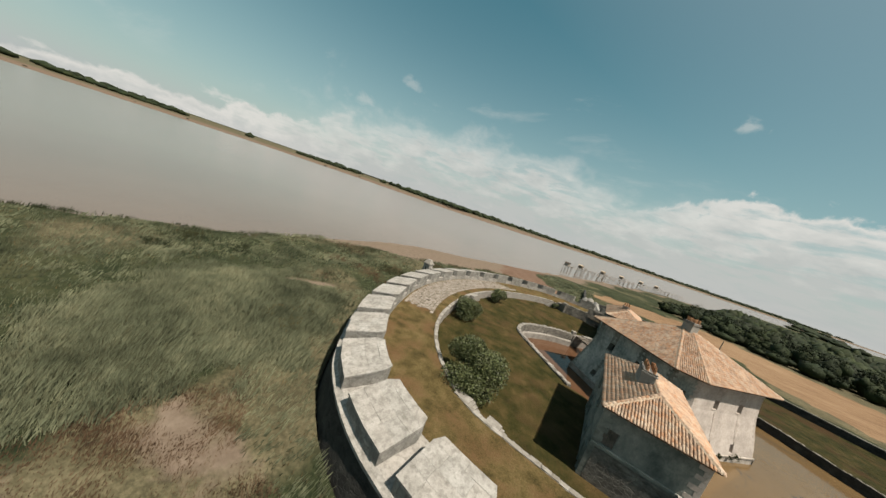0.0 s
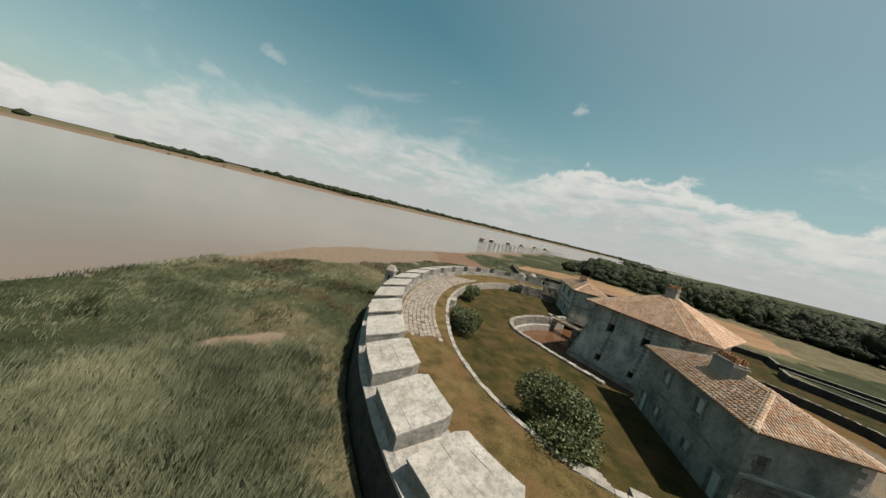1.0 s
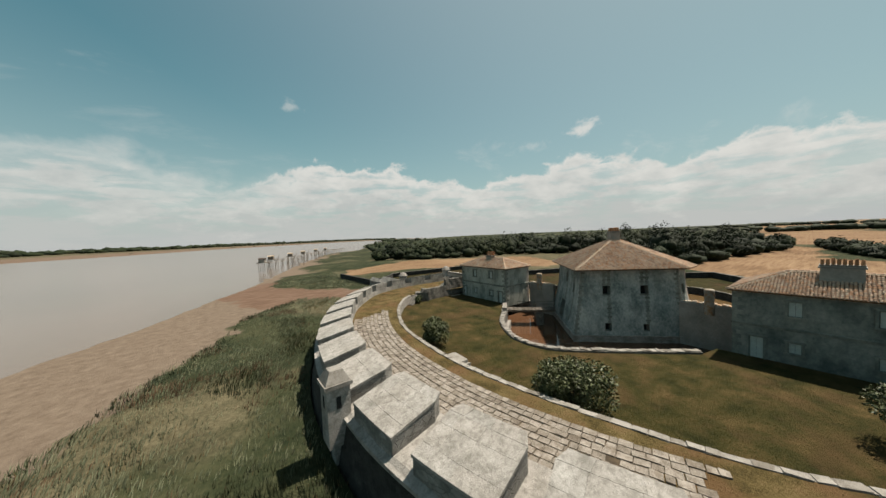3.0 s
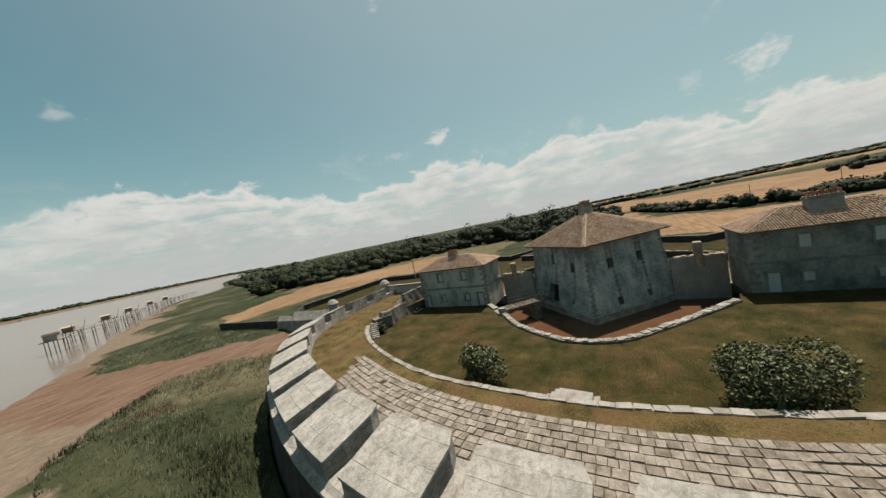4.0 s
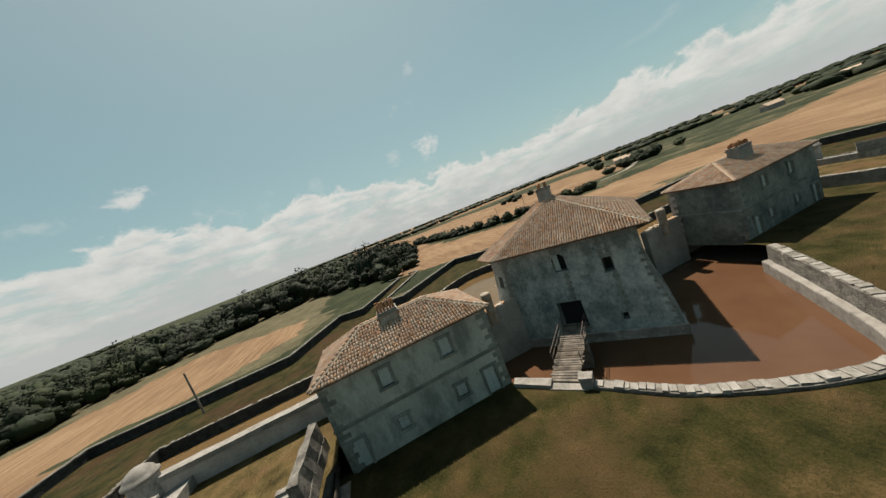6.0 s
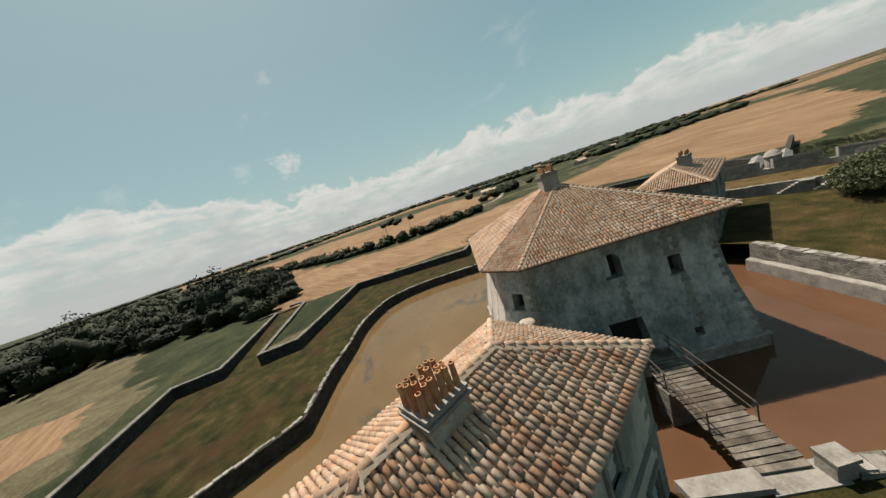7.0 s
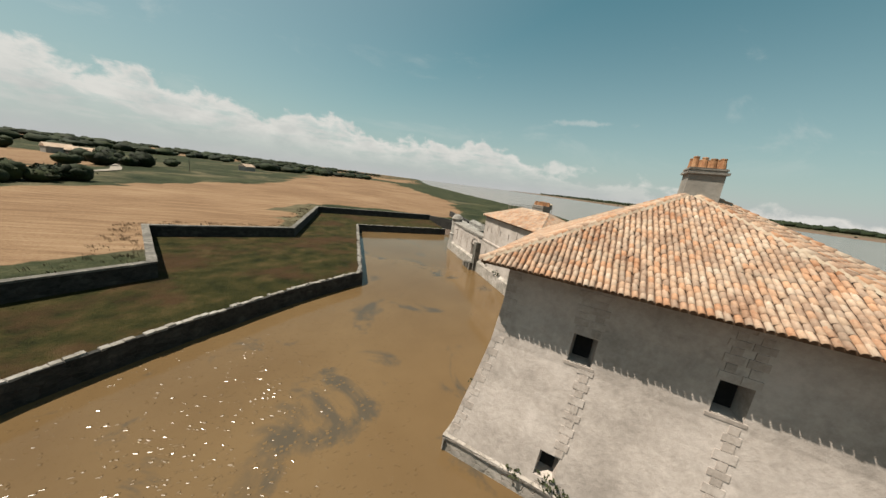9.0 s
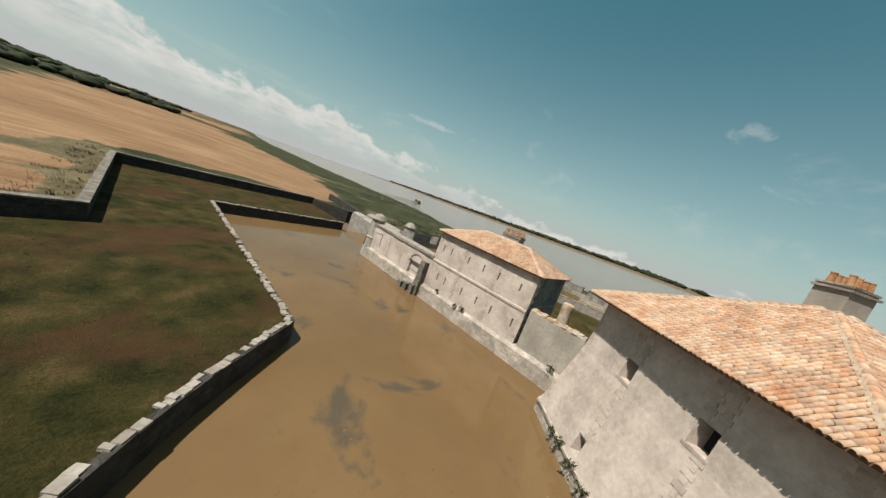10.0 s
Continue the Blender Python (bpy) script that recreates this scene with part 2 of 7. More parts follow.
M["slab"] = mat("worn_paving_slab", [(0.13, 0.115, 0.094), (0.212, 0.19, 0.163), (0.27, 0.245, 0.214)], 1.6, 9, 0.9, 0.07, 1.0, stain=(0.106, 0.0825, 0.0594), stain_scale=2.2, stain_amt=0.6, rand="object", rand_amt=0.3)
M["slab_joined"] = mat("worn_paving", [(0.13, 0.115, 0.094), (0.212, 0.19, 0.163), (0.27, 0.245, 0.214)], 1.6, 9, 0.9, 0.07, 1.0, stain=(0.106, 0.0825, 0.0594), stain_scale=1.8, stain_amt=0.6, rand="island", rand_amt=0.3)
TILE = [(0.25, 0.152, 0.10), (0.365, 0.255, 0.182), (0.45, 0.345, 0.262)]
TILE_HUES = [(0.76, 0.73, 0.72), (1.0, 0.86, 0.76), (1.03, 0.96, 0.90), (0.88, 0.87, 0.87), (1.06, 1.10, 1.12), (1.02, 0.80, 0.65), (1.05, 1.02, 1.0), (0.98, 0.93, 0.88)]
M["tile"] = mat("canal_tile_joined", TILE, 0.8, 12, 0.9, 0.01, 0.4, rand="island", hues=TILE_HUES, stain=(0.34, 0.29, 0.23), stain_scale=1.3, stain_amt=0.45)
M["tile_one"] = mat("canal_tile", TILE, 0.8, 12, 0.9, 0.01, 0.4, rand="object", hues=TILE_HUES, stain=(0.34, 0.29, 0.23), stain_scale=1.3, stain_amt=0.45)
M["tile_bed"] = mat("channel_tile_bed", [(0.072, 0.04, 0.024), (0.112, 0.064, 0.04), (0.144, 0.092, 0.06)], 2, 14, 0.95)
M["mortar"] = mat("ridge_mortar", [(0.252, 0.186, 0.132), (0.312, 0.246, 0.18), (0.348, 0.3, 0.24)], 2, 12, 0.95)
M["terracotta"] = mat("terracotta_pot", [(0.21, 0.095, 0.047), (0.32, 0.165, 0.082), (0.40, 0.24, 0.135)], 3, 15, 0.85, rand="object")
M["lawn"] = mat("dry_lawn", [(0.0138, 0.0146, 0.0040), (0.027, 0.0252, 0.0072), (0.044, 0.0345, 0.0115), (0.078, 0.053, 0.022)], 0.5, 7, 1.0, 0.12, 1.0, stain=(0.062, 0.037, 0.017), stain_scale=0.24, stain_amt=0.6, spec=0.1)
M["terre"] = mat("parched_grass", [(0.030, 0.024, 0.009), (0.068, 0.050, 0.019), (0.098, 0.072, 0.030), (0.14, 0.105, 0.05)], 0.6, 7, 1.0, 0.12, 1.0, stain=(0.092, 0.048, 0.024), stain_scale=0.3, stain_amt=0.65, spec=0.1)
M["cov"] = mat("covered_way_grass", [(0.00829, 0.01, 0.0025), (0.0196, 0.0201, 0.00563), (0.0331, 0.0281, 0.00876), (0.0587, 0.0415, 0.0175)], 0.55, 7, 1.0, 0.12, 1.0, stain=(0.0437, 0.0227, 0.0112), stain_scale=0.16, stain_amt=0.75, spec=0.1)
M["wood"] = mat("silvered_timber", [(0.12, 0.102, 0.084), (0.192, 0.168, 0.138), (0.252, 0.222, 0.186)], 2, 20, 0.9, 0.01, 0.6, rand="object")
# near-black for closed openings: the dark of an unlit inside, painted on
M["dark"] = plain("painted_dark_interior", (0.016, 0.0152, 0.0144), 1.0)
M["shutter"] = plain("pale_grey_green_paint", (0.40, 0.43, 0.40), 0.6, var=0.12)
M["iron"] = plain("rusty_iron", (0.054, 0.039, 0.03), 0.6)
M["bark"] = plain("grey_bark", (0.06, 0.048, 0.036), 0.95)
M["leaf"] = mat("bush_leaves", [(0.026, 0.037, 0.012), (0.056, 0.070, 0.023), (0.10, 0.113, 0.044)], 1.5, 9, 0.6, 0.0, 0.0, rand="island", rand_amt=0.45, spec=0.4)
M["woods"] = mat("woodland_leaves", [(0.005, 0.0098, 0.0029), (0.0118, 0.019, 0.0052), (0.0235, 0.0305, 0.0088)], 0.05, 0.9, 0.8, 0.25, 0.9, rand="island", rand_amt=0.4, spec=0.2)
M["reed"] = mat("green_reeds", [(0.062, 0.072, 0.043), (0.137, 0.152, 0.095), (0.235, 0.244, 0.155)], 0.16, 0.8, 0.8, 0.0, 0.0, rand="island", rand_amt=0.4, spec=0.2)
M["scrub"] = mat("dark_shore_scrub", [(0.016, 0.022, 0.010), (0.032, 0.040, 0.018), (0.06, 0.062, 0.028)], 0.2, 1.2, 0.8, 0.0, 0.0, rand="island", rand_amt=0.4, spec=0.2)
M["withered"] = mat("withered_brown_grass", [(0.05, 0.030, 0.017), (0.10, 0.064, 0.038), (0.17, 0.118, 0.075)], 0.25, 1.4, 0.9, 0.0, 0.0, rand="island", rand_amt=0.4, spec=0.2)
M["stalk"] = mat("wheat_stalks", [(0.05, 0.034, 0.019), (0.095, 0.062, 0.036), (0.17, 0.115, 0.07)], 0.12, 1.0, 0.9, 0.0, 0.0, rand="island", rand_amt=0.3, spec=0.2)
M["straw"] = mat("straw_grass", [(0.078, 0.057, 0.027), (0.126, 0.093, 0.045), (0.18, 0.138, 0.072)], 0.08, 1.0, 0.9, 0.0, 0.0, rand="island", rand_amt=0.35, spec=0.2)
TURF_HUES = [(0.85, 1.0, 0.8), (1.0, 1.15, 0.9), (1.2, 1.2, 1.1), (1.45, 1.3, 1.15), (0.95, 1.05, 0.85), (1.8, 1.5, 1.4)]
M["tuft"] = mat("short_turf_blades", [(0.028, 0.030, 0.009), (0.042, 0.043, 0.014), (0.062, 0.055, 0.022)], 0.3, 2.0, 0.95, 0.0, 0.0, rand="island", hues=TURF_HUES, spec=0.15)
M["dry_tuft"] = mat("parched_turf_blades", [(0.06, 0.045, 0.017), (0.09, 0.068, 0.028), (0.13, 0.10, 0.048)], 0.3, 2.0, 0.95, 0.0, 0.0, rand="island", hues=TURF_HUES, spec=0.15)
M["ivy"] = mat("wall_plant_leaves", [(0.016, 0.026, 0.008), (0.032, 0.04, 0.014), (0.048, 0.052, 0.02)], 2, 9, 0.7, 0.0, 0.0, rand="island", rand_amt=0.4)
# algae-streaked render for tower faces off the sun, their shade in its colour
M["shade_grime"] = mat("shaded_algae_render", [(0.122, 0.15, 0.14), (0.22, 0.245, 0.228), (0.31, 0.322, 0.296), (0.39, 0.392, 0.355)], 0.5, 4, 0.95, 0.04, 0.6, stain=(0.06, 0.078, 0.072), stain_scale=0.4, stain_amt=0.6, stretch=(1, 1, 0.75))
# north house render, darkened to carry shade besides its dirt
M["north_render"] = mat("shaded_dirty_render", [(0.085, 0.098, 0.088), (0.145, 0.155, 0.138), (0.20, 0.203, 0.18), (0.26, 0.255, 0.225)], 0.45, 4, 0.95, 0.04, 0.6, stain=(0.05, 0.063, 0.057), stain_scale=0.4, stain_amt=0.6, stretch=(1, 1, 0.75))
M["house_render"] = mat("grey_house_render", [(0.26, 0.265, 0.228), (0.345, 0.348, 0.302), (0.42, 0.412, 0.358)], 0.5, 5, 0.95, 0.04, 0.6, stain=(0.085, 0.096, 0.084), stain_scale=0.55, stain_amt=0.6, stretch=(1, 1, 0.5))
M["lichen"] = mat("orange_lichen_stone", [(0.22, 0.19, 0.15), (0.31, 0.275, 0.225), (0.38, 0.345, 0.29)], 1.6, 8, 0.95, 0.05, 0.8, stain=(0.30, 0.13, 0.03), stain_scale=1.7, stain_amt=0.8)


def water(name, cols, rough, scale, patch=None, ripple=0.05, glint=0.0):
    ma = bpy.data.materials.new(name)
    ma.use_nodes = True
    nt = ma.node_tree
    N, L = nt.nodes.new, nt.links.new
    bs = nt.nodes["Principled BSDF"]
    bs.inputs["Roughness"].default_value, bs.inputs["IOR"].default_value = rough, 1.33
    co = N("ShaderNodeNewGeometry")

    def nz(sc, det, ro=0.6, dist=0.0):
        n = N("ShaderNodeTexNoise")
        n.inputs["Scale"].default_value, n.inputs["Detail"].default_value = sc, det
        n.inputs["Roughness"].default_value, n.inputs["Distortion"].default_value = ro, dist
        L(co.outputs["Position"], n.inputs["Vector"])
        return n.outputs["Fac"]

    ramp = N("ShaderNodeValToRGB")
    ramp.color_ramp.elements[0].position, ramp.color_ramp.elements[1].position = 0.35, 0.65
    ramp.color_ramp.elements[0].color, ramp.color_ramp.elements[1].color = (*cols[0], 1), (*cols[1], 1)
    L(nz(scale, 5), ramp.inputs[0])
    col = ramp.outputs[0]
    if patch:
        mr = N("ShaderNodeMapRange")
        mr.inputs["From Min"].default_value, mr.inputs["From Max"].default_value = 0.575, 0.64
        mr.inputs["To Max"].default_value = 0.75
        L(nz(0.16, 7, 0.62, 0.6), mr.inputs["Value"])
        mx = N("ShaderNodeMix")
        mx.data_type = "RGBA"
        L(mr.outputs[0], mx.inputs["Factor"])
        L(col, mx.inputs["A"])
        mx.inputs["B"].default_value = (*patch, 1)
        col = mx.outputs["Result"]
    L(col, bs.inputs["Base Color"])
    b = N("ShaderNodeBump")
    b.inputs["Strength"].default_value, b.inputs["Distance"].default_value = 0.3, ripple
    L(nz(2.2, 4), b.inputs["Height"])
    if glint:
        mr = N("ShaderNodeMapRange")
        mr.inputs["From Min"].default_value, mr.inputs["From Max"].default_value = 0.63, 0.73
        L(nz(8.0, 2, 0.5), mr.inputs["Value"])
        b2 = N("ShaderNodeBump")
        b2.inputs["Strength"].default_value, b2.inputs["Distance"].default_value = 1.0, glint
        L(mr.outputs[0], b2.inputs["Height"])
        L(b.outputs[0], b2.inputs["Normal"])
        b = b2
        bs.inputs["Specular IOR Level"].default_value = 0.0
        bs.inputs["Coat Weight"].default_value, bs.inputs["Coat IOR"].default_value, bs.inputs["Coat Roughness"].default_value = 1.0, 1.33, rough
        L(b.outputs[0], bs.inputs["Coat Normal"])
    else:
        L(b.outputs[0], bs.inputs["Normal"])
    return ma


M["moat"] = water("muddy_moat_water", ((0.098, 0.061, 0.028), (0.122, 0.079, 0.038)), 0.1, 0.08, patch=(0.045, 0.042, 0.034), ripple=0.012, glint=0.016)
M["ripple"] = water("rippled_moat_water", ((0.098, 0.061, 0.028), (0.122, 0.079, 0.038)), 0.16, 0.08, ripple=0.0)
M["basin"] = water("red_brown_basin_water", ((0.075, 0.037, 0.020), (0.092, 0.048, 0.026)), 0.04, 0.2, ripple=0.01)
M["plank"] = mat("weathered_plank", [(0.045, 0.04, 0.034), (0.10, 0.088, 0.074), (0.17, 0.15, 0.125)], 1.5, 18, 0.92, 0.02, 0.9, rand="object", rand_amt=0.4)
M["soil"] = mat("dry_joint_soil", [(0.028, 0.021, 0.014), (0.05, 0.037, 0.024), (0.085, 0.062, 0.038)], 0.8, 6, 1.0, 0.04, 0.7)
# copy of the quoin stone with shade painted in, plus weather stains
M["quoin_grey"] = mat("shaded_weathered_quoin", [(0.125, 0.136, 0.12), (0.185, 0.194, 0.172), (0.255, 0.258, 0.228)], 0.8, 6, 0.95, 0.03, 0.6, rand="object", rand_amt=0.2, stain=(0.065, 0.08, 0.072), stain_scale=0.6, stain_amt=0.5)
M["gravel"] = mat("pale_gravel_road", [(0.16, 0.14, 0.11), (0.22, 0.195, 0.16), (0.28, 0.25, 0.21)], 0.5, 5, 1.0)
M["river"] = water("silty_river_water", ((0.125, 0.094, 0.074), (0.148, 0.113, 0.09)), 0.16, 0.01, ripple=0.05)

# ---------------------------------------------------------------- building helpers


def mesh_of(name, verts, faces, smooth=False):
    me = bpy.data.meshes.new(name)
    me.from_pydata([tuple(v) for v in verts], [], faces)
    me.validate()
    if smooth:
        me.polygons.foreach_set("use_smooth", [True] * len(me.polygons))
    me.update()
    return me


class Geo:
    """Collects vertices and faces of one mesh, in world places."""

    def __init__(self):
        self.v, self.f, self.mi = [], [], []

    def add(self, verts, faces, m=0):
        n = len(self.v)
        self.v += [tuple(q) for q in verts]
        self.f += [tuple(i + n for i in f) for f in faces]
        self.mi += [m] * len(faces)

    def quad(self, a, b, c, d, m=0):
        self.add((a, b, c, d), ((0, 1, 2, 3),), m)

    def box(self, c, s, rz=0.0, m=0, top=1.0, jit=0.0):
        """A block: centre of its base, sizes, turn; the top may be smaller, corners uneven."""
        ca, sa = math.cos(rz), math.sin(rz)
        vs = []
        for k, zz in ((1.0, 0.0), (top, s[2])):
            for x, y in ((-1, -1), (1, -1), (1, 1), (-1, 1)):
                px, py = x * s[0] / 2 * k + random.uniform(-jit, jit), y * s[1] / 2 * k + random.uniform(-jit, jit)
                vs.append((c[0] + px * ca - py * sa, c[1] + px * sa + py * ca, c[2] + zz + (random.uniform(-jit, jit) if zz else 0)))
        self.add(vs, ((3, 2, 1, 0), (4, 5, 6, 7), (0, 1, 5, 4), (1, 2, 6, 5), (2, 3, 7, 6), (3, 0, 4, 7)), m)

    def cyl(self, c, r0, r1, h, n=12, m=0, cap=True, tilt=(0, 0)):
        vs = []
        for r, z in ((r0, 0), (r1, h)):
            vs += [(c[0] + r * math.cos(2 * math.pi * i / n) + tilt[0] * z, c[1] + r * math.sin(2 * math.pi * i / n) + tilt[1] * z, c[2] + z) for i in range(n)]
        fs = [(i, (i + 1) % n, n + (i + 1) % n, n + i) for i in range(n)]
        if cap:
            fs += [tuple(range(n, 2 * n)), tuple(range(n - 1, -1, -1))]
        self.add(vs, fs, m)

    def lathe(self, c, prof, n=16, m=0):
        vs, fs = [], []
        for r, z in prof:
            vs += [(c[0] + r * math.cos(2 * math.pi * i / n), c[1] + r * math.sin(2 * math.pi * i / n), c[2] + z) for i in range(n)]
        for k in range(len(prof) - 1):
            fs += [(k * n + i, k * n + (i + 1) % n, (k + 1) * n + (i + 1) % n, (k + 1) * n + i) for i in range(n)]
        fs.append(tuple(range((len(prof) - 1) * n, len(prof) * n)))
        self.add(vs, fs, m)

    def prism(self, pts, z0, z1, m=0):
        """A closed plan (counter-clockwise) raised from z0 to z1 (numbers, or one for each point)."""
        n = len(pts)
        a = z0 if isinstance(z0, (list, tuple)) else [z0] * n
        b = z1 if isinstance(z1, (list, tuple)) else [z1] * n
        vs = [(p[0], p[1], a[i]) for i, p in enumerate(pts)] + [(p[0], p[1], b[i]) for i, p in enumerate(pts)]
        self.add(vs, [tuple(range(n - 1, -1, -1)), tuple(range(n, 2 * n))] + [(i, (i + 1) % n, n + (i + 1) % n, n + i) for i in range(n)], m)

    def bar(self, a, b, w, h=None, m=0):
        """A square bar from a to b."""
        a, b = Vector(a), Vector(b)
        d = (b - a).normalized()
        s = d.cross(Vector((0, 0, 1)))
        s = s.normalized() if s.length > 1e-4 else Vector((1, 0, 0))
        u = s.cross(d)
        h = h or w
        vs = [p + s * (w / 2 * x) + u * (h / 2 * y) for p in (a, b) for x, y in ((-1, -1), (1, -1), (1, 1), (-1, 1))]
        self.add(vs, ((0, 1, 2, 3), (7, 6, 5, 4), (0, 4, 5, 1), (1, 5, 6, 2), (2, 6, 7, 3), (3, 7, 4, 0)), m)


def thing(name, label, category, at=(0, 0, 0), group="", kind=""):
    ob = new(name)
    ob.location = at
    ob.empty_display_size = 0.3
    return tagged(ob, label, category, group, kind)


def base_of(ob):
    p = Vector(ob.location)
    while ob.parent:
        ob = ob.parent
        p += ob.location
    return p


def part(name, g, mats, parent=None, label="", smooth=False):
    """One mesh object from a Geo, under a thing or a part; or at top level."""
    o = base_of(parent) if parent else Vector((0, 0, 0))
    me = bpy.data.meshes.new(name)
    me.from_pydata([(v[0] - o[0], v[1] - o[1], v[2] - o[2]) for v in g.v], [], g.f)
    mats = mats if isinstance(mats, (list, tuple)) else [mats]
    for ma in mats:
        me.materials.append(ma)
    if len(mats) > 1:
        me.polygons.foreach_set("material_index", g.mi)
    if smooth:
        me.polygons.foreach_set("use_smooth", [True] * len(me.polygons))
    me.update()
    ob = new(name, me)
    if parent:
        ob.parent = parent
    return tagged(ob, label)


def solo(name, g, mats, label, category, group="", kind="", smooth=False):
    return tagged(part(name, g, mats, None, "", smooth), label, category, group, kind)


def catmull(pts, step=1.0):
    """A smooth line through the points, sampled about every step metres."""
    out = []
    n = len(pts)
    for i in range(n - 1):
        p0, p1, p2, p3 = (Vector(pts[max(i - 1, 0)]), Vector(pts[i]), Vector(pts[i + 1]), Vector(pts[min(i + 2, n - 1)]))
        k = max(2, int((p2 - p1).length / step))
        for j in range(k):
            t = j / k
            out.append(0.5 * ((2 * p1) + (p2 - p0) * t + (2 * p0 - 5 * p1 + 4 * p2 - p3) * t * t + (3 * p1 - p0 - 3 * p2 + p3) * t ** 3))
    out.append(Vector(pts[-1]))
    return out


def dense(pts, step, closed=False):
    pts = [Vector(p[:2]) for p in pts]
    out = []
    for i in range(len(pts) - (0 if closed else 1)):
        a, b = pts[i], pts[(i + 1) % len(pts)]
        k = max(1, round((b - a).length / step))
        out += [a.lerp(b, j / k) for j in range(k)]
    return out if closed else out + [pts[-1]]


def normals(line):
    """The unit normal to the left of a line at each of its points, and the mitre length."""
    out = []
    for i, p in enumerate(line):
        a = (p - line[i - 1]).normalized() if i else None
        b = (line[i + 1] - p).normalized() if i < len(line) - 1 else None
        a, b = a or b, b or a
        t = (a + b).normalized()
        n = Vector((-t.y, t.x))
        out.append(n / max(0.5, n.dot(Vector((-a.y, a.x)))))
    return out


def offset(line, d):
    return [p + n * d for p, n in zip(line, normals(line))]


def sweep(g, line, prof, m=0, wob=0.0, caps=True):
    """A section of (offset to the left, z) carried along a line; wob: uneven masonry."""
    ns = normals(line)
    k = len(prof)
    rows = []
    for p, n in zip(line, ns):
        rows += [(p.x + n.x * o + random.uniform(-wob, wob), p.y + n.y * o + random.uniform(-wob, wob), z + random.uniform(-wob, wob)) for o, z in prof]
    fs = []
    for i in range(len(line) - 1):
        for j in range(k - 1):
            a = i * k + j
            fs.append((a, a + 1, a + k + 1, a + k))
    if caps:
        fs += [tuple(range(k - 1, -1, -1)), tuple(range((len(line) - 1) * k, len(line) * k))]
    g.add(rows, fs, m)


def fill(name, loops, z, mats, hole=()):
    """A flat sheet inside a closed plan."""
    bm = bmesh.new()
    es = []
    for lp in (loops, *hole):
        vs = [bm.verts.new((p[0], p[1], p[2] if len(p) > 2 else z)) for p in lp]
        es += [bm.edges.new((vs[i], vs[(i + 1) % len(vs)])) for i in range(len(vs))]
    bmesh.ops.triangle_fill(bm, use_beauty=True, use_dissolve=False, edges=es)
    bmesh.ops.recalc_face_normals(bm, faces=bm.faces)
    if bm.faces and sum(f.normal.z for f in bm.faces) < 0:
        bmesh.ops.reverse_faces(bm, faces=bm.faces)
    me = bpy.data.meshes.new(name)
    bm.to_mesh(me)
    bm.free()
    me.materials.append(mats)
    return new(name, me)


def inside(p, poly):
    x, y, c = p[0], p[1], False
    j = len(poly) - 1
    for i in range(len(poly)):
        xi, yi, xj, yj = poly[i][0], poly[i][1], poly[j][0], poly[j][1]
        if (yi > y) != (yj > y) and x < (xj - xi) * (y - yi) / (yj - yi) + xi:
            c = not c
        j = i
    return c


def near_line(p, line):
    """The distance from a point to a polyline."""
    best = 1e9
    px, py = p[0], p[1]
    for i in range(len(line) - 1):
        ax, ay, bx, by = line[i][0], line[i][1], line[i + 1][0], line[i + 1][1]
        dx, dy = bx - ax, by - ay
        q = dx * dx + dy * dy
        t = 0 if q == 0 else max(0, min(1, ((px - ax) * dx + (py - ay) * dy) / q))
        best = min(best, math.hypot(px - ax - t * dx, py - ay - t * dy))
    return best


# ---------------------------------------------------------------- plan of the fort
HALF = [(-44.0, 0), (-43.6, 7), (-42.2, 14), (-40.0, 20.5), (-36.5, 28), (-31.6, 34.8), (-27.8, 38.6), (-22.5, 41.4), (-17.0, 42.7), (-10, 43.2), (-1.9, 43.4)]
LIP = catmull([(x, -y) for x, y in HALF[::-1]] + HALF[1:], 1.0)         # outer lip of the battery, from -y to +y; its left is outside
LIP = [Vector((p[0], p[1])) for p in LIP]
PARAPET, KERB = 3.8, 11.0
Z_TER, Z_LAWN, Z_COV, Z_CS, Z_MOAT = 3.7, 2.3, 1.3, 2.85, 1.45
INNER = offset(LIP, -PARAPET)
CS_N = [(-4.8, -72.4), (25.7, -69.3), (25.9, -39.6), (42.2, -35.2), (33.5, -20.0), (52.6, -1.4), (34.8, 17.4), (37.4, 22.6), (60.0, 9.6)]
CS_S = [(62.3, 14.6), (40.4, 26.8), (43.2, 32.4), (27.0, 40.2), (26.6, 70.0), (-4.8, 72.4)]
MOAT_LINE = dense([(-5.0, -57.0), (15.8, -54.6), (15.6, -22.6)], 1.0) + [Vector(p[:2]) for p in catmull([(15.9, -22.2), (21.1, -17.8), (25.6, -13.0), (29.6, -8.4), (32.2, -4.8), (33.8, -0.6), (33.6, 3.0), (30.0, 9.0), (25.4, 13.4), (21.1, 17.8), (15.9, 22.2)], 1.0)] + dense([(15.6, 22.6), (15.8, 54.6), (-5.0, 57.0)], 1.0)
KERB_LINE = [Vector(p[:2]) for p in catmull([(-2.8, -33.0), (-9.6, -32.6), (-14.2, -32.3), (-18.0, -31.8), (-21.2, -30.0), (-24.9, -26.6), (-27.6, -23.0), (-30.0, -18.2), (-32.0, -11.0), (-33.25, -3.0), (-33.25, 3.0), (-32.3, 10.8), (-30.3, 16.6), (-27.4, 22.4), (-24.2, 26.8), (-21.4, 29.4)], 0.8)]
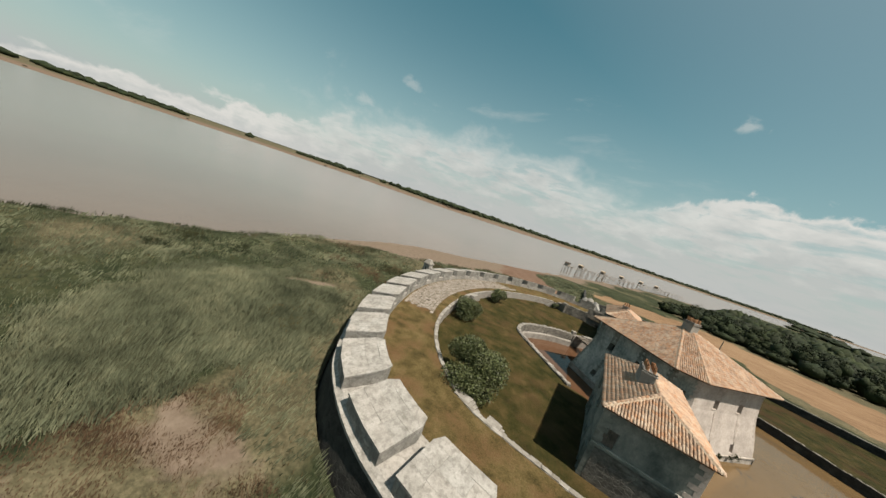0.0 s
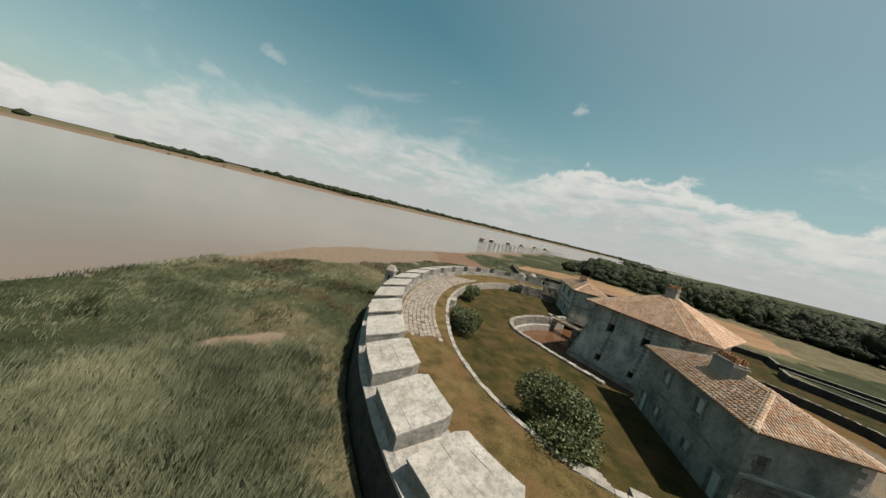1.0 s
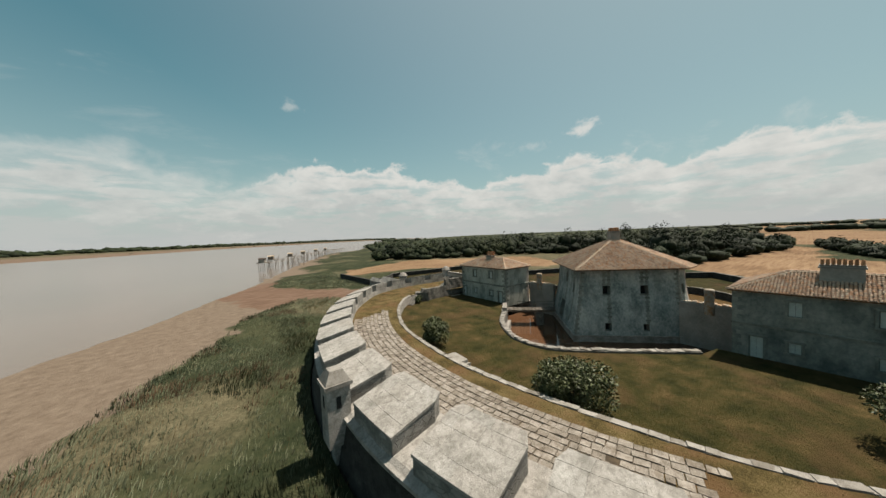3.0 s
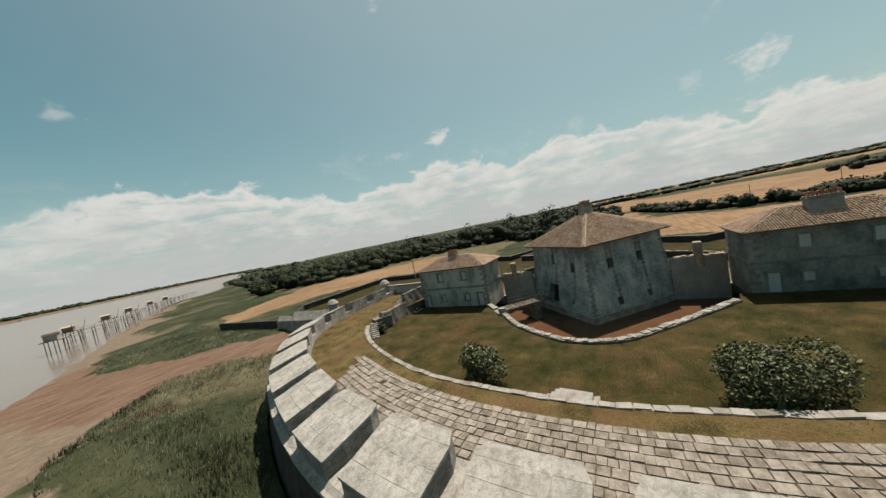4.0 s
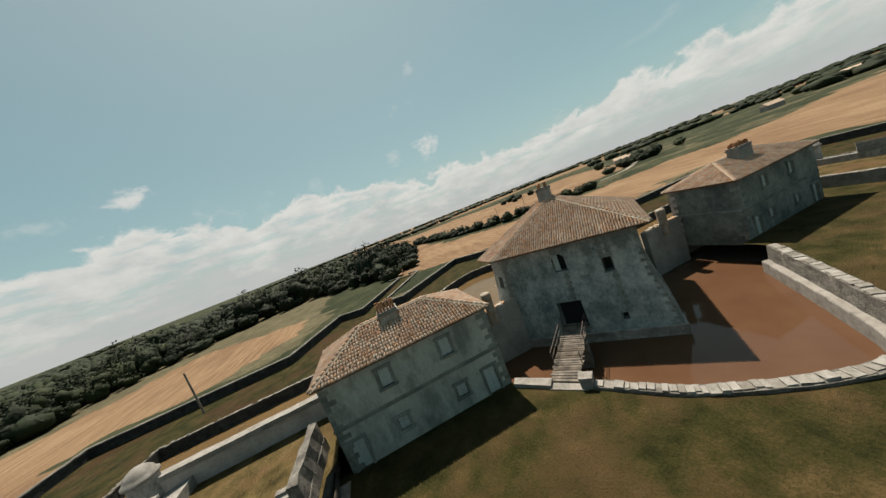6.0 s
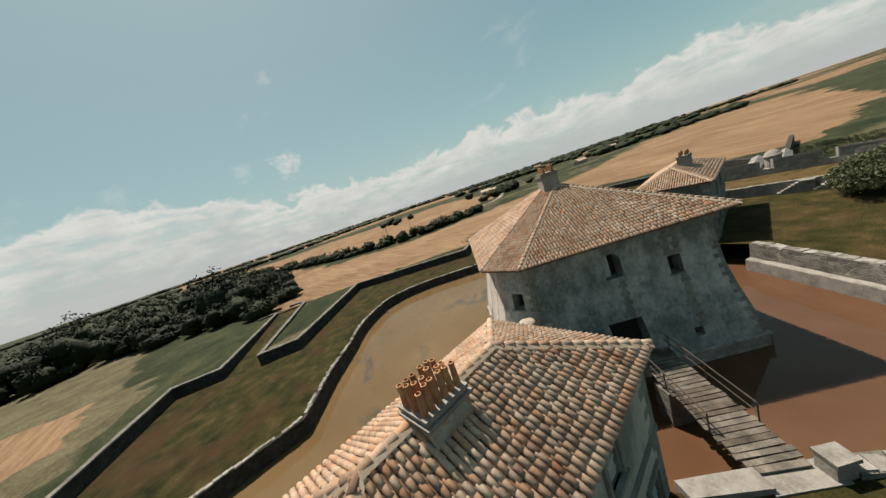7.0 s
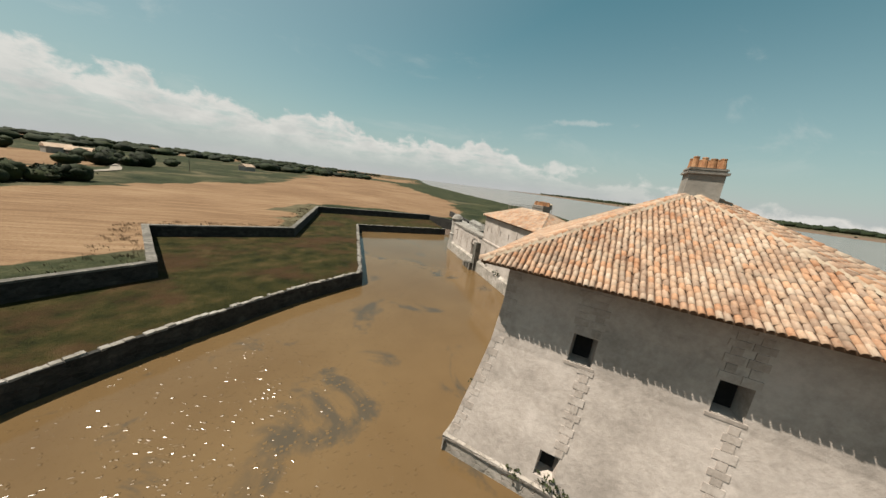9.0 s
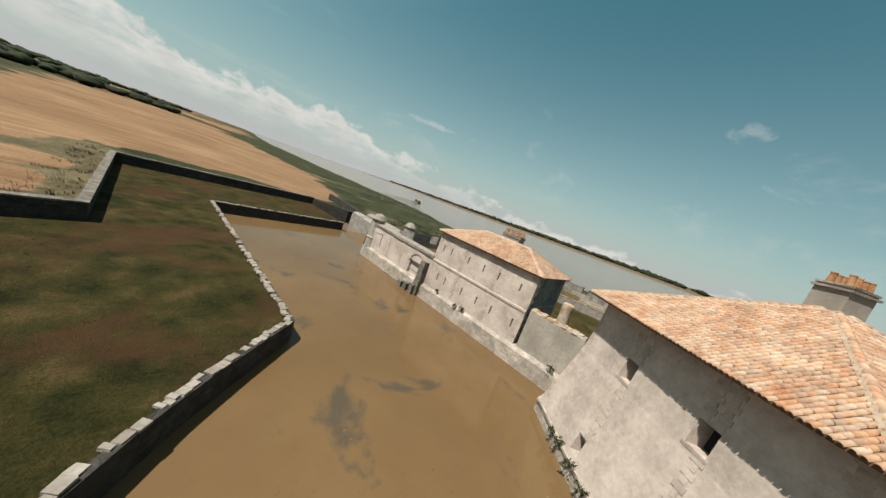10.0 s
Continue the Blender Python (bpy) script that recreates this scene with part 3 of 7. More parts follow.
BASIN = [Vector(p[:2]) for p in catmull([(-14.0, 11.2), (-17.7, 8.4), (-20.1, 5.5), (-21.9, 2.5), (-22.3, -0.4), (-21.5, -3.4), (-18.4, -6.8), (-15.0, -10.1), (-11.5, -13.4)], 0.7)]

# ---------------------------------------------------------------- ground, river, moat
SHORE = [(-780, -4290), (-520, -2600), (-240, -1150), (-155, -680), (-122, -330), (-118, -240), (-113, -170), (-105, -134), (-92, -100), (-86, -60), (-83, -42), (-79.5, -26), (-82, -6), (-82.5, 8), (-82.5, 25), (-79, 43), (-69, 60), (-62, 79), (-48, 110), (-37, 145), (-22, 190), (10, 270), (62, 365), (118, 430), (260, 720), (900, 1500), (2600, 3300), (3600, 4280)]
# bare silt between the grass edge and the water, with the creek that drains the moat
BEACH = [(-84, -52), (-80.4, -42), (-76, -27), (-74.2, -25), (-77.5, -7), (-70, 3), (-66, 9), (-61.5, 12), (-59.5, 20), (-52, 34), (-50, 45), (-43, 54), (-36, 60), (-33, 58.5), (-30, 54), (-27, 49.5), (-25, 46.5), (-13, 46), (-13, 60), (-18, 64), (-24, 69.5), (-30, 73), (-34, 81), (-40, 92), (-38, 104), (-28, 124), (-22, 140), (-9, 176), (19, 262), (72, 357), (100, 400), (118, 432), (62, 367), (10, 272), (-24, 192), (-40, 147), (-52, 110), (-66, 80), (-73, 60), (-84, 44), (-88, 25), (-88, 8), (-86, -6), (-83, -26), (-87, -42)]
BROWN = [(-36, -58), (-35.3, -51.7), (-35.4, -47), (-34.3, -41.8), (-31.6, -42.8), (-28, -45.4), (-23, -45.2), (-21.5, -50), (-22, -60), (-30, -64)]
REEDS = [(-42, -60), (-42.3, -53.3), (-47.6, -50.6), (-52.2, -46.7), (-56, -39.7), (-55, -30.3), (-50, -24.8), (-42.5, -26), (-38, -31), (-34, -38.5), (-33.6, -41.4), (-35, -44), (-36, -51), (-36.6, -58)]
SHORE_SCRUB = [(-82, -54), (-82, -44.6), (-78.1, -35.6), (-74.3, -25.3), (-74.1, -17.3), (-70, -4.7), (-66, 6), (-61, 17), (-54, 31), (-51, 43), (-40, 56)]
SCRUB = [(-72.6, -40.9), (-76.2, -33.8), (-69.9, -26.2), (-62.4, -29.6), (-63.1, -39.5), (-66.2, -41.7)]
HEDGE = [(190, -16), (140, -24), (112, -34), (93, -46), (84, -74), (82, -82)]
ROAD = [(98, -106), (102, -129), (128, -170), (165, -223), (230, -300)]
FARBANK = [(-2300, -4200), (-1500, -2000), (-1020, -900), (-1060, -350), (-1130, 60), (-1120, 430), (-900, 640), (-640, 700), (-460, 740), (-300, 980), (-120, 1450), (250, 2000), (820, 2600), (1700, 3350), (2600, 4200)]
STRAW = [(-12, 94), (7, 84), (26, 63), (46, 42), (60, 44), (78, 80), (54, 100), (30, 117), (2, 112), (-13, 104)]
WHEAT_NEAR = [(26, -80), (-4, -80), (-21, -88), (-27, -115), (-44, -179), (-40, -300), (-36, -400), (84, -463), (60, -300), (55, -138), (73, -88), (79, -60), (60, -20), (40, -50)]
WHEAT_FAR = [(90, -50), (91, -92), (108, -128), (152, -195), (280, -250), (420, -80), (240, -20)]


def bare(x, y):
    """Below 1 on the long bare patch in the marsh."""
    a, b = x + 49.5, y + 26.0
    return math.hypot((a * 0.55 + b * 0.835) / 5.2, (a * 0.835 - b * 0.55) / 1.6)


def shore_gap(p):
    return near_line(p, SHORE)


def land_z(p):
    d = shore_gap(p)
    if inside(p, BEACH):
        return -0.42 + 0.6 * min(1, d / 22.0) + 0.03 * noise.noise((p[0] * 0.3, p[1] * 0.3, 0))
    z = -0.5 + 1.25 * min(1, d / 5.0) ** 0.6
    if p[0] > -40:                                # rises gently inland
        z += 1.75 * max(0, min(1, (p[0] + 18) / 26)) * min(1, d / 60)
    r = math.hypot(p[0], p[1])
    if r > 140:
        z += 5.0 * min(1, (r - 140) / 700.0) * max(0, min(1, (p[0] - 20) / 260)) * (0.6 + 0.8 * noise.noise((p[0] * 0.004, p[1] * 0.004, 2)))
    if r < 300:
        z += 0.16 * noise.noise((p[0] * 0.11, p[1] * 0.11, 0)) + 0.10 * noise.noise((p[0] * 0.4, p[1] * 0.4, 5))
    return z


def build_ground():
    from mathutils.geometry import delaunay_2d_cdt
    fort = [Vector(p) for p in CS_N] + [Vector(p) for p in CS_S] + [Vector((-13.5, 72.0)), Vector((-13.5, 47.5)), Vector((-13.0, 44.2))]
    fort += [p + n * 0.9 for p, n in list(zip(LIP, normals(LIP)))[::-1][14:-14:2]]
    fort += [Vector((-13.0, -44.2)), Vector((-13.5, -47.5)), Vector((-13.5, -72.0))]
    fort = dense(fort, 4.0, closed=True)
    shore = dense(catmull(SHORE, 6.0)[::1], 9.0)
    shore = [Vector((p[0], p[1])) for p in shore if max(abs(p[0]), abs(p[1])) < 4300]
    rim = [Vector((4300, 4300)), Vector((4300, -4299))]
    land = shore + rim
    pts, rnd = [], random.Random(7)
    for step, lo, hi in ((3.0, 0, 105), (12.0, 105, 330), (60.0, 330, 1300), (330.0, 1300, 4200)):
        k = int(hi / step)
        for i in range(-k, k + 1):
            for j in range(-k, k + 1):
                x, y = i * step, j * step
                if max(abs(x), abs(y)) < lo:
                    continue
                p = (x + rnd.uniform(-.35, .35) * step, y + rnd.uniform(-.35, .35) * step)
                if inside(p, land) and not inside(p, fort):
                    pts.append(Vector(p))
    nf, nl = len(fort), len(land)
    vin = fort + land + pts
    ed = [(i, (i + 1) % nf) for i in range(nf)] + [(nf + i, nf + (i + 1) % nl) for i in range(nl)]
    vo, _, fo, *_ = delaunay_2d_cdt(vin, ed, [], 0, 0.01)
    vs = [(p.x, p.y, land_z(p)) for p in vo]
    fs = []
    for f in fo:
        c = ((vo[f[0]].x + vo[f[1]].x + vo[f[2]].x) / 3, (vo[f[0]].y + vo[f[1]].y + vo[f[2]].y) / 3)
        if inside(c, land) and not inside(c, fort):
            fs.append(tuple(f))
    # the far bank of the river
    n0 = len(vs)
    fb = dense(FARBANK, 60.0)
    for p, w in zip(fb, normals(fb)):
        for d, z in ((0, -0.6), (12, 1.8), (140, 3.5), (600, 6.5), (2200, 22.0)):
            vs.append((max(-4690, p.x + w.x * d), min(4690, p.y + w.y * d), z))
    for i in range(len(fb) - 1):
        for j in range(4):
            a = n0 + i * 5 + j
            fs.append((a, a + 1, a + 6, a + 5))
    me = bpy.data.meshes.new("ground")
    me.from_pydata(vs, [], fs)
    # what grows where: wheat, mud, dry grass, as weights on the sheet
    att = me.color_attributes.new("cover", "FLOAT_COLOR", "POINT")
    data = np.zeros((len(vs), 4), dtype=np.float32)
    for i, v in enumerate(vs):
        p = (v[0], v[1])
        if i >= n0:
            data[i] = (0.0, 0.62 if v[2] < 6 else 0.0, 1.0 if v[2] < 7 else 0.2, 0.5)
            continue
        d = shore_gap(p)
        r = math.hypot(*p)
        nn = noise.noise((p[0] * 0.05, p[1] * 0.05, 9))
        wheat = 0.0
        line = 30 - 0.25 * max(0, -p[1] - 70)
        if p[0] > line - 42 * (p[1] < -74) and p[1] < min(14 + 0.12 * (p[0] - 60), -2 + 1.45 * (p[0] - 54)) and d > 40:
            wheat = 1.0
        if p[1] < -58 and r < 560:
            wheat = 1.0 if inside(p, WHEAT_NEAR) or inside(p, WHEAT_FAR) else 0.0
        elif r > 330 and d > 90:
            wheat = 1.0 if nn + 0.8 * noise.noise((p[0] * 0.0045, p[1] * 0.006, 3)) > -0.1 else 0.0
        if r < 420 and (near_line(p, HEDGE) < 10 or near_line(p, [(92, -95), (98, -130), (104, -180), (98, -300)]) < 17):
            wheat = 0.0
        mud = 1.0 if r < 600 and inside(p, BEACH) else 0.0
        mud = max(mud, 0.42 + 0.5 * noise.noise((p[0] * 0.3, p[1] * 0.3, 1))) if p[1] < -36 and inside(p, BROWN) else mud
        mud = max(mud, 1.5 - 0.9 * bare(*p))
        dry = 0.35 + 0.8 * nn
        if p[1] > 70 and p[0] > -12 + 0.58 * max(0, p[1] - 106):
            dry = 0.3 + 0.6 * nn
            wheat = 1.0 if inside(p, STRAW) else 0.0
        if p[1] > 16 and p[0] > 24 and r < 160:
            dry = 1.1 if near_line(p, CS_S) > 5 and not (p[0] > 58 and p[1] < 40) else 0.2
            wheat = 1.0 if dry > 1 and p[1] > 42 and inside(p, STRAW) else 0.0
        if p[1] < -36 and p[0] < -20:
            dry = 0.15 + nn
            if inside(p, BROWN):
                dry = 0.75 + 0.8 * noise.noise((p[0] * 0.25, p[1] * 0.25, 6))
        if p[0] > 40 and -6 < p[1] < 36 and r < 78:
            dry = 0.0
        red = 1.0 if mud > 0.5 and p[1] > 44 and p[0] > -47 - 0.3 * (p[1] - 60) and p[1] < 105 else 0.0
        data[i] = (wheat, min(1, max(0, mud)), min(1, max(0, dry)), red)
    att.data.foreach_set("color", data.ravel())
    me.polygons.foreach_set("use_smooth", [True] * len(me.polygons))
    me.update()
    return new("ground", me)


def ground_material():
    ma = bpy.data.materials.new("marsh_and_fields")
    ma.use_nodes = True
    nt = ma.node_tree
    N, L = nt.nodes.new, nt.links.new
    bs = nt.nodes["Principled BSDF"]
    bs.inputs["Roughness"].default_value, bs.inputs["Specular IOR Level"].default_value = 1.0, 0.1
    geo, at, sep = N("ShaderNodeNewGeometry"), N("ShaderNodeAttribute"), N("ShaderNodeSeparateColor")
    at.attribute_name = "cover"
    L(at.outputs["Color"], sep.inputs[0])

    def nz(sc, det=6, ro=0.6, stretch=None):
        n = N("ShaderNodeTexNoise")
        n.inputs["Scale"].default_value, n.inputs["Detail"].default_value, n.inputs["Roughness"].default_value = sc, det, ro
        if stretch:
            mp = N("ShaderNodeMapping")
            mp.inputs["Rotation"].default_value, mp.inputs["Scale"].default_value = (0, 0, stretch[0]), (stretch[1], stretch[2], 1)
            L(geo.outputs["Position"], mp.inputs["Vector"])
            L(mp.outputs[0], n.inputs["Vector"])
        else:
            L(geo.outputs["Position"], n.inputs["Vector"])
        return n.outputs["Fac"]

    def ramp(v, cols):
        r = N("ShaderNodeValToRGB")
        while len(r.color_ramp.elements) < len(cols):
            r.color_ramp.elements.new(0.5)
        for i, (p, c) in enumerate(cols):
            r.color_ramp.elements[i].position, r.color_ramp.elements[i].color = p, (*c, 1)
        L(v, r.inputs[0])
        return r.outputs[0]

    def mth(op, a, b, clamp=False):
        n = N("ShaderNodeMath")
        n.operation, n.use_clamp = op, clamp
        for i, v in enumerate((a, b)):
            if isinstance(v, (int, float)):
                n.inputs[i].default_value = v
            else:
                L(v, n.inputs[i])
        return n.outputs[0]

    def mix(f, a, b):
        n = N("ShaderNodeMix")
        n.data_type = "RGBA"
        for k, v in (("Factor", f), ("A", a), ("B", b)):
            L(v, n.inputs[k])
        return n.outputs["Result"]

    def soft(v, wob, lo=0.4, hi=0.6):
        """A weight with a ragged edge."""
        r = N("ShaderNodeMapRange")
        r.inputs["From Min"].default_value, r.inputs["From Max"].default_value = lo, hi
        L(mth("ADD", v, mth("MULTIPLY", mth("SUBTRACT", nz(wob, 5), 0.5), 0.9)), r.inputs["Value"])
        return r.outputs[0]

    fine, mid = nz(3.0, 7, 0.7), nz(0.25, 6)
    broad = nz(0.045, 5, 0.65)
    green = ramp(mth("ADD", mth("ADD", mth("MULTIPLY", fine, 0.35), mth("MULTIPLY", mid, 0.3)), mth("MULTIPLY", broad, 0.35)), [(0.40, (0.010, 0.015, 0.007)), (0.5, (0.025, 0.030, 0.014)), (0.60, (0.053, 0.053, 0.027))])
    dryc = ramp(mth("ADD", mth("MULTIPLY", fine, 0.6), mth("MULTIPLY", mid, 0.4)), [(0.38, (0.038, 0.034, 0.020)), (0.5, (0.076, 0.066, 0.038)), (0.62, (0.125, 0.107, 0.065))])
    wheatn = mth("ADD", mth("ADD", mth("MULTIPLY", nz(0.35, 5, 0.6, (0.5, 0.25, 3.0)), 0.4), mth("MULTIPLY", nz(4, 5, 0.7), 0.3)), mth("MULTIPLY", nz(0.035, 4), 0.3))
    wheatc = ramp(wheatn, [(0.38, (0.092, 0.052, 0.029)), (0.5, (0.165, 0.103, 0.059)), (0.62, (0.238, 0.161, 0.098))])
    mudc = ramp(mth("ADD", mth("MULTIPLY", nz(0.8, 6), 0.7), mth("MULTIPLY", fine, 0.3)), [(0.30, (0.088, 0.064, 0.046)), (0.5, (0.132, 0.100, 0.074)), (0.70, (0.168, 0.130, 0.099))])
    c = mix(soft(sep.outputs[2], 0.12), green, dryc)
    c = mix(soft(sep.outputs[0], 0.5, 0.45, 0.55), c, wheatc)
    redc = ramp(mth("ADD", mth("MULTIPLY", nz(0.5, 7, 0.65, (0.5, 0.4, 1.6)), 0.7), mth("MULTIPLY", fine, 0.3)), [(0.32, (0.052, 0.032, 0.021)), (0.48, (0.108, 0.066, 0.045)), (0.66, (0.165, 0.115, 0.085))])
    mudc = mix(soft(at.outputs["Alpha"], 0.2), mudc, redc)
    c = mix(soft(sep.outputs[1], 0.35), c, mudc)
    L(c, bs.inputs["Base Color"])
    b = N("ShaderNodeBump")
    b.inputs["Strength"].default_value, b.inputs["Distance"].default_value = 0.8, 0.25
    L(mth("ADD", mth("MULTIPLY", fine, 0.5), mid), b.inputs["Height"])
    L(b.outputs[0], bs.inputs["Normal"])
    return ma


ground = tagged(build_ground(), "salt marsh, wheat fields and muddy shore", "ground", kind="structure")
ground.data.materials.append(ground_material())
g = Geo()
g.quad((-4700, -4700, -0.3), (4700, -4700, -0.3), (4700, 4700, -0.3), (-4700, 4700, -0.3))
solo("river", g, M["river"], "wide silty beige tidal river", "water", kind="structure")
moat_ob = tagged(fill("moat_water", [(p.x, p.y) for p in offset(MOAT_LINE, -0.4)] + [(-12, 57), (-12, 43), (-2.6, 43), (-2.6, -43), (-12, -43), (-12, -57)], 0.0, M["moat"]), "still muddy brown moat water", "water", kind="structure")

tagged(fill("basin_water", [(-2.6, 14.8), (-24, 14.8), (-24, -14.8), (-2.6, -14.8)], 0.0, M["basin"]), "still red-brown water of the inner basin", "water", kind="structure")

tagged(fill("sally_passage", [(37.3, 22.4, 1.28), (60.0, 9.4, 2.3), (62.4, 14.8, 2.3), (40.3, 27.0, 1.28), (36.0, 24.0, 1.27)], 1.3, M["cov"]), "grassy passage between the outer walls", "grass", kind="structure")
# grass of the covered way, terreplein and courtyard
tagged(fill("covered_way", [(p[0], p[1]) for p in CS_N[:7]] + [(36.0, 22.0), (39.0, 26.0)] + [(p[0], p[1]) for p in CS_S[1:]] + [(p.x, p.y) for p in offset(MOAT_LINE, -0.28)[::-1]], Z_COV, M["cov"]), "dry patchy grass of the covered way", "grass", kind="structure")
tagged(fill("terreplein", [(p.x, p.y) for p in offset(LIP, -3.5)[::2]] + [(-2, 28.0), (-9.2, 28.0), (-10.2, 28.6), (-19.0, 29.0)] + [(p.x, p.y) for p in KERB_LINE[::-1]], Z_TER, M["terre"]), "parched golden grass on the gun platform", "grass", kind="structure")
tagged(fill("courtyard", [(p.x, p.y) for p in offset(KERB_LINE, 0.3)] + [(-19.6, 28.6), (-9, 28.6), (-9, 14.8), (-9.5, 14.75), (-11.75, 12.95), (-13.4, 11.5)] + [(p.x, p.y) for p in offset(BASIN, 0.0)] + [(-8.8, -14.0), (-8.8, -28.0), (-2.2, -28.0), (-2.2, -33.3)], Z_LAWN, M["lawn"]), "mown courtyard lawn with dry patches", "grass", kind="structure")

# ---------------------------------------------------------------- walls round the moat


def capping(parent, line, off, width, z, length=(0.5, 1.1), th=0.16, jit=0.05, keep=300, skip=0.0, name="capstone", seed=3, ragged=0.0):
    """Capping stones laid one after another along a wall, each its own block; those past the first 300 joined."""
    rnd = random.Random(seed)
    ns = normals(line)
    pts = [Vector((p.x + n.x * off, p.y + n.y * off)) for p, n in zip(line, ns)]
    seg, made, rest = [], 0, Geo()
    acc, pos, i = 0.0, pts[0], 0
    want = rnd.uniform(*length)
    total, start = [], pts[0]
    for k in range(1, len(pts)):
        a, b = pts[k - 1], pts[k]
        L_ = (b - a).length
        u = 0.0
        while acc + (L_ - u) >= want and L_ > 1e-6:
            u += want - acc
            p = a.lerp(b, u / L_)
            seg.append((start, p))
            start, acc, want = p, 0.0, rnd.uniform(*length)
        acc += L_ - u
    shapes = []
    for q in range(6):
        gq = Geo()
        random.seed(seed * 10 + q)
        gq.box((0, 0, 0), (1, 1, 1), jit=0.06, top=0.93)
        me = mesh_of(name, gq.v, gq.f)
        me.materials.append(M["cap"])
        shapes.append(me)
    o = base_of(parent)
    for a, b in seg:
        if rnd.random() < skip:
            continue
        c, d = (a + b) / 2, b - a
        w, h = width * rnd.uniform(0.85, 1.12), th * rnd.uniform(0.7, 1.3)
        rz = math.atan2(d.y, d.x) + rnd.uniform(-0.06, 0.06)
        ox = rnd.uniform(-ragged, ragged)
        zz = z + rnd.uniform(-jit, jit) * 0.5 - 0.04
        nx, ny = -d.normalized().y * ox, d.normalized().x * ox
        if made < keep:
            ob = new(name, shapes[made % 6])
            ob.parent = parent
            ob.location = (c.x + nx - o.x, c.y + ny - o.y, zz - o.z)
            ob.rotation_euler = (rnd.uniform(-.05, .05), rnd.uniform(-.05, .05), rz)
            ob.scale = (d.length * 0.96, w, h)
            made += 1
        else:
            rest.box((c.x + nx, c.y + ny, zz), (d.length * 0.95, w, h), rz, jit=0.03, top=0.93)
    if rest.v:
        r = part("capstones", rest, M["cap_joined"], parent)
        tagged(r, kind="stuff")


caps_later = []

g = Geo()
sweep(g, MOAT_LINE, [(0.12, -1.6), (0.0, Z_MOAT), (-0.34, Z_MOAT), (-0.4, -0.5)], wob=0.03)
moat_wall = solo("moat_wall", g, M["shade_stone"], "stone revetment wall round the moat, coloured dark for its shade", "wall", kind="structure")
caps_later.append((moat_wall, MOAT_LINE, -0.27, 0.40, Z_MOAT, (0.22, 0.6), 0.11, 0.06, 300, 0.12, 11, 0.12))

for k, ln in enumerate((CS_N + [(61.8, 9.2), (63.3, 10.0), (64.0, 11.6)], [(64.6, 18.2), (64.4, 16.0), (63.6, 14.7)] + CS_S)):
    d = dense(ln, 1.5)
    g = Geo()
    sweep(g, d, [(0.0, 0.4), (0.0, Z_CS - 0.14), (-0.6, Z_CS - 0.14), (-0.65, 0.4)], wob=0.025)
    w = solo("counterscarp_wall", g, M["shade_stone"], "low dark rubble wall of the covered way", "wall", "counterscarp walls", "structure")
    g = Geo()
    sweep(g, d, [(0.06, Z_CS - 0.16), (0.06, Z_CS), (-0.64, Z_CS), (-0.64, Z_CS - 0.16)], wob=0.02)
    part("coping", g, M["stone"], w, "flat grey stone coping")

# short dams that close the moat towards the river, and their low walls
for s in (-1, 1):
    g = Geo()
    ln = [(-13.9, s * 48.8), (-14.6, s * 56), (-15.1, s * 64.5)]
    for dx, top in ((0.0, 3.5), (3.6, 3.3)):
        pts = dense([(x + dx, y) for x, y in ln], 2.0)
        if s < 0:
            pts = pts[::-1]
        sweep(g, pts, [(1.3, -1.5), (1.1, top - 0.9), (0.2, top), (-0.9, top - 0.5), (-1.2, -1.5)], wob=0.04)
    solo("moat_dam", g, M["merlon_side"], "thick stone dam with sloping tops closing the moat", "dam", "moat dams", "structure")
    g = Geo()
    pts = dense([(-4.8, s * 72.4), (-10.5, s * 66.6), (-15.4, s * 66.4), (-17.2, s * 91.0)], 1.5)
    if s > 0:
        pts = pts[::-1]
    sweep(g, pts, [(-0.4, -0.6), (-0.4, 2.6), (0.4, 2.6), (0.45, -0.6)], wob=0.03)
    solo("wing_wall", g, M["shade_stone"], "dark stone wing wall running to the river", "wall", "wing walls", "structure")

# ---------------------------------------------------------------- the battery
g = Geo()
sweep(g, LIP, [(0.3, 3.48), (0.3, 3.72), (0.1, 3.76), (-0.2, 3.95), (-PARAPET, 4.55), (-PARAPET, 2.6)], wob=0.015, caps=False)
# outer face: the shade it lies in is part of its colour
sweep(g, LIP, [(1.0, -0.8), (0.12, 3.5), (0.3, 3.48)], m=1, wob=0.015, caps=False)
battery = solo("battery_wall", g, [M["merlon"], M["shade_stone"]], "curved stone gun battery wall with sloping sills", "wall", kind="structure")


def along(line):
    s, out = 0.0, [0.0]
    for a, b in zip(line, line[1:]):
        s += (b - a).length
        out.append(s)
    return out


S_IN = along(INNER)
N_IN = normals(LIP)


def at_s(s):
    """The lip's place and normal that face the inner line at length s."""
    for i in range(len(S_IN) - 1):
        if S_IN[i + 1] >= s:
            t = (s - S_IN[i]) / (S_IN[i + 1] - S_IN[i])
            return LIP[i].lerp(LIP[i + 1], t), N_IN[i].lerp(N_IN[i + 1], t)
    return LIP[-1], N_IN[-1]


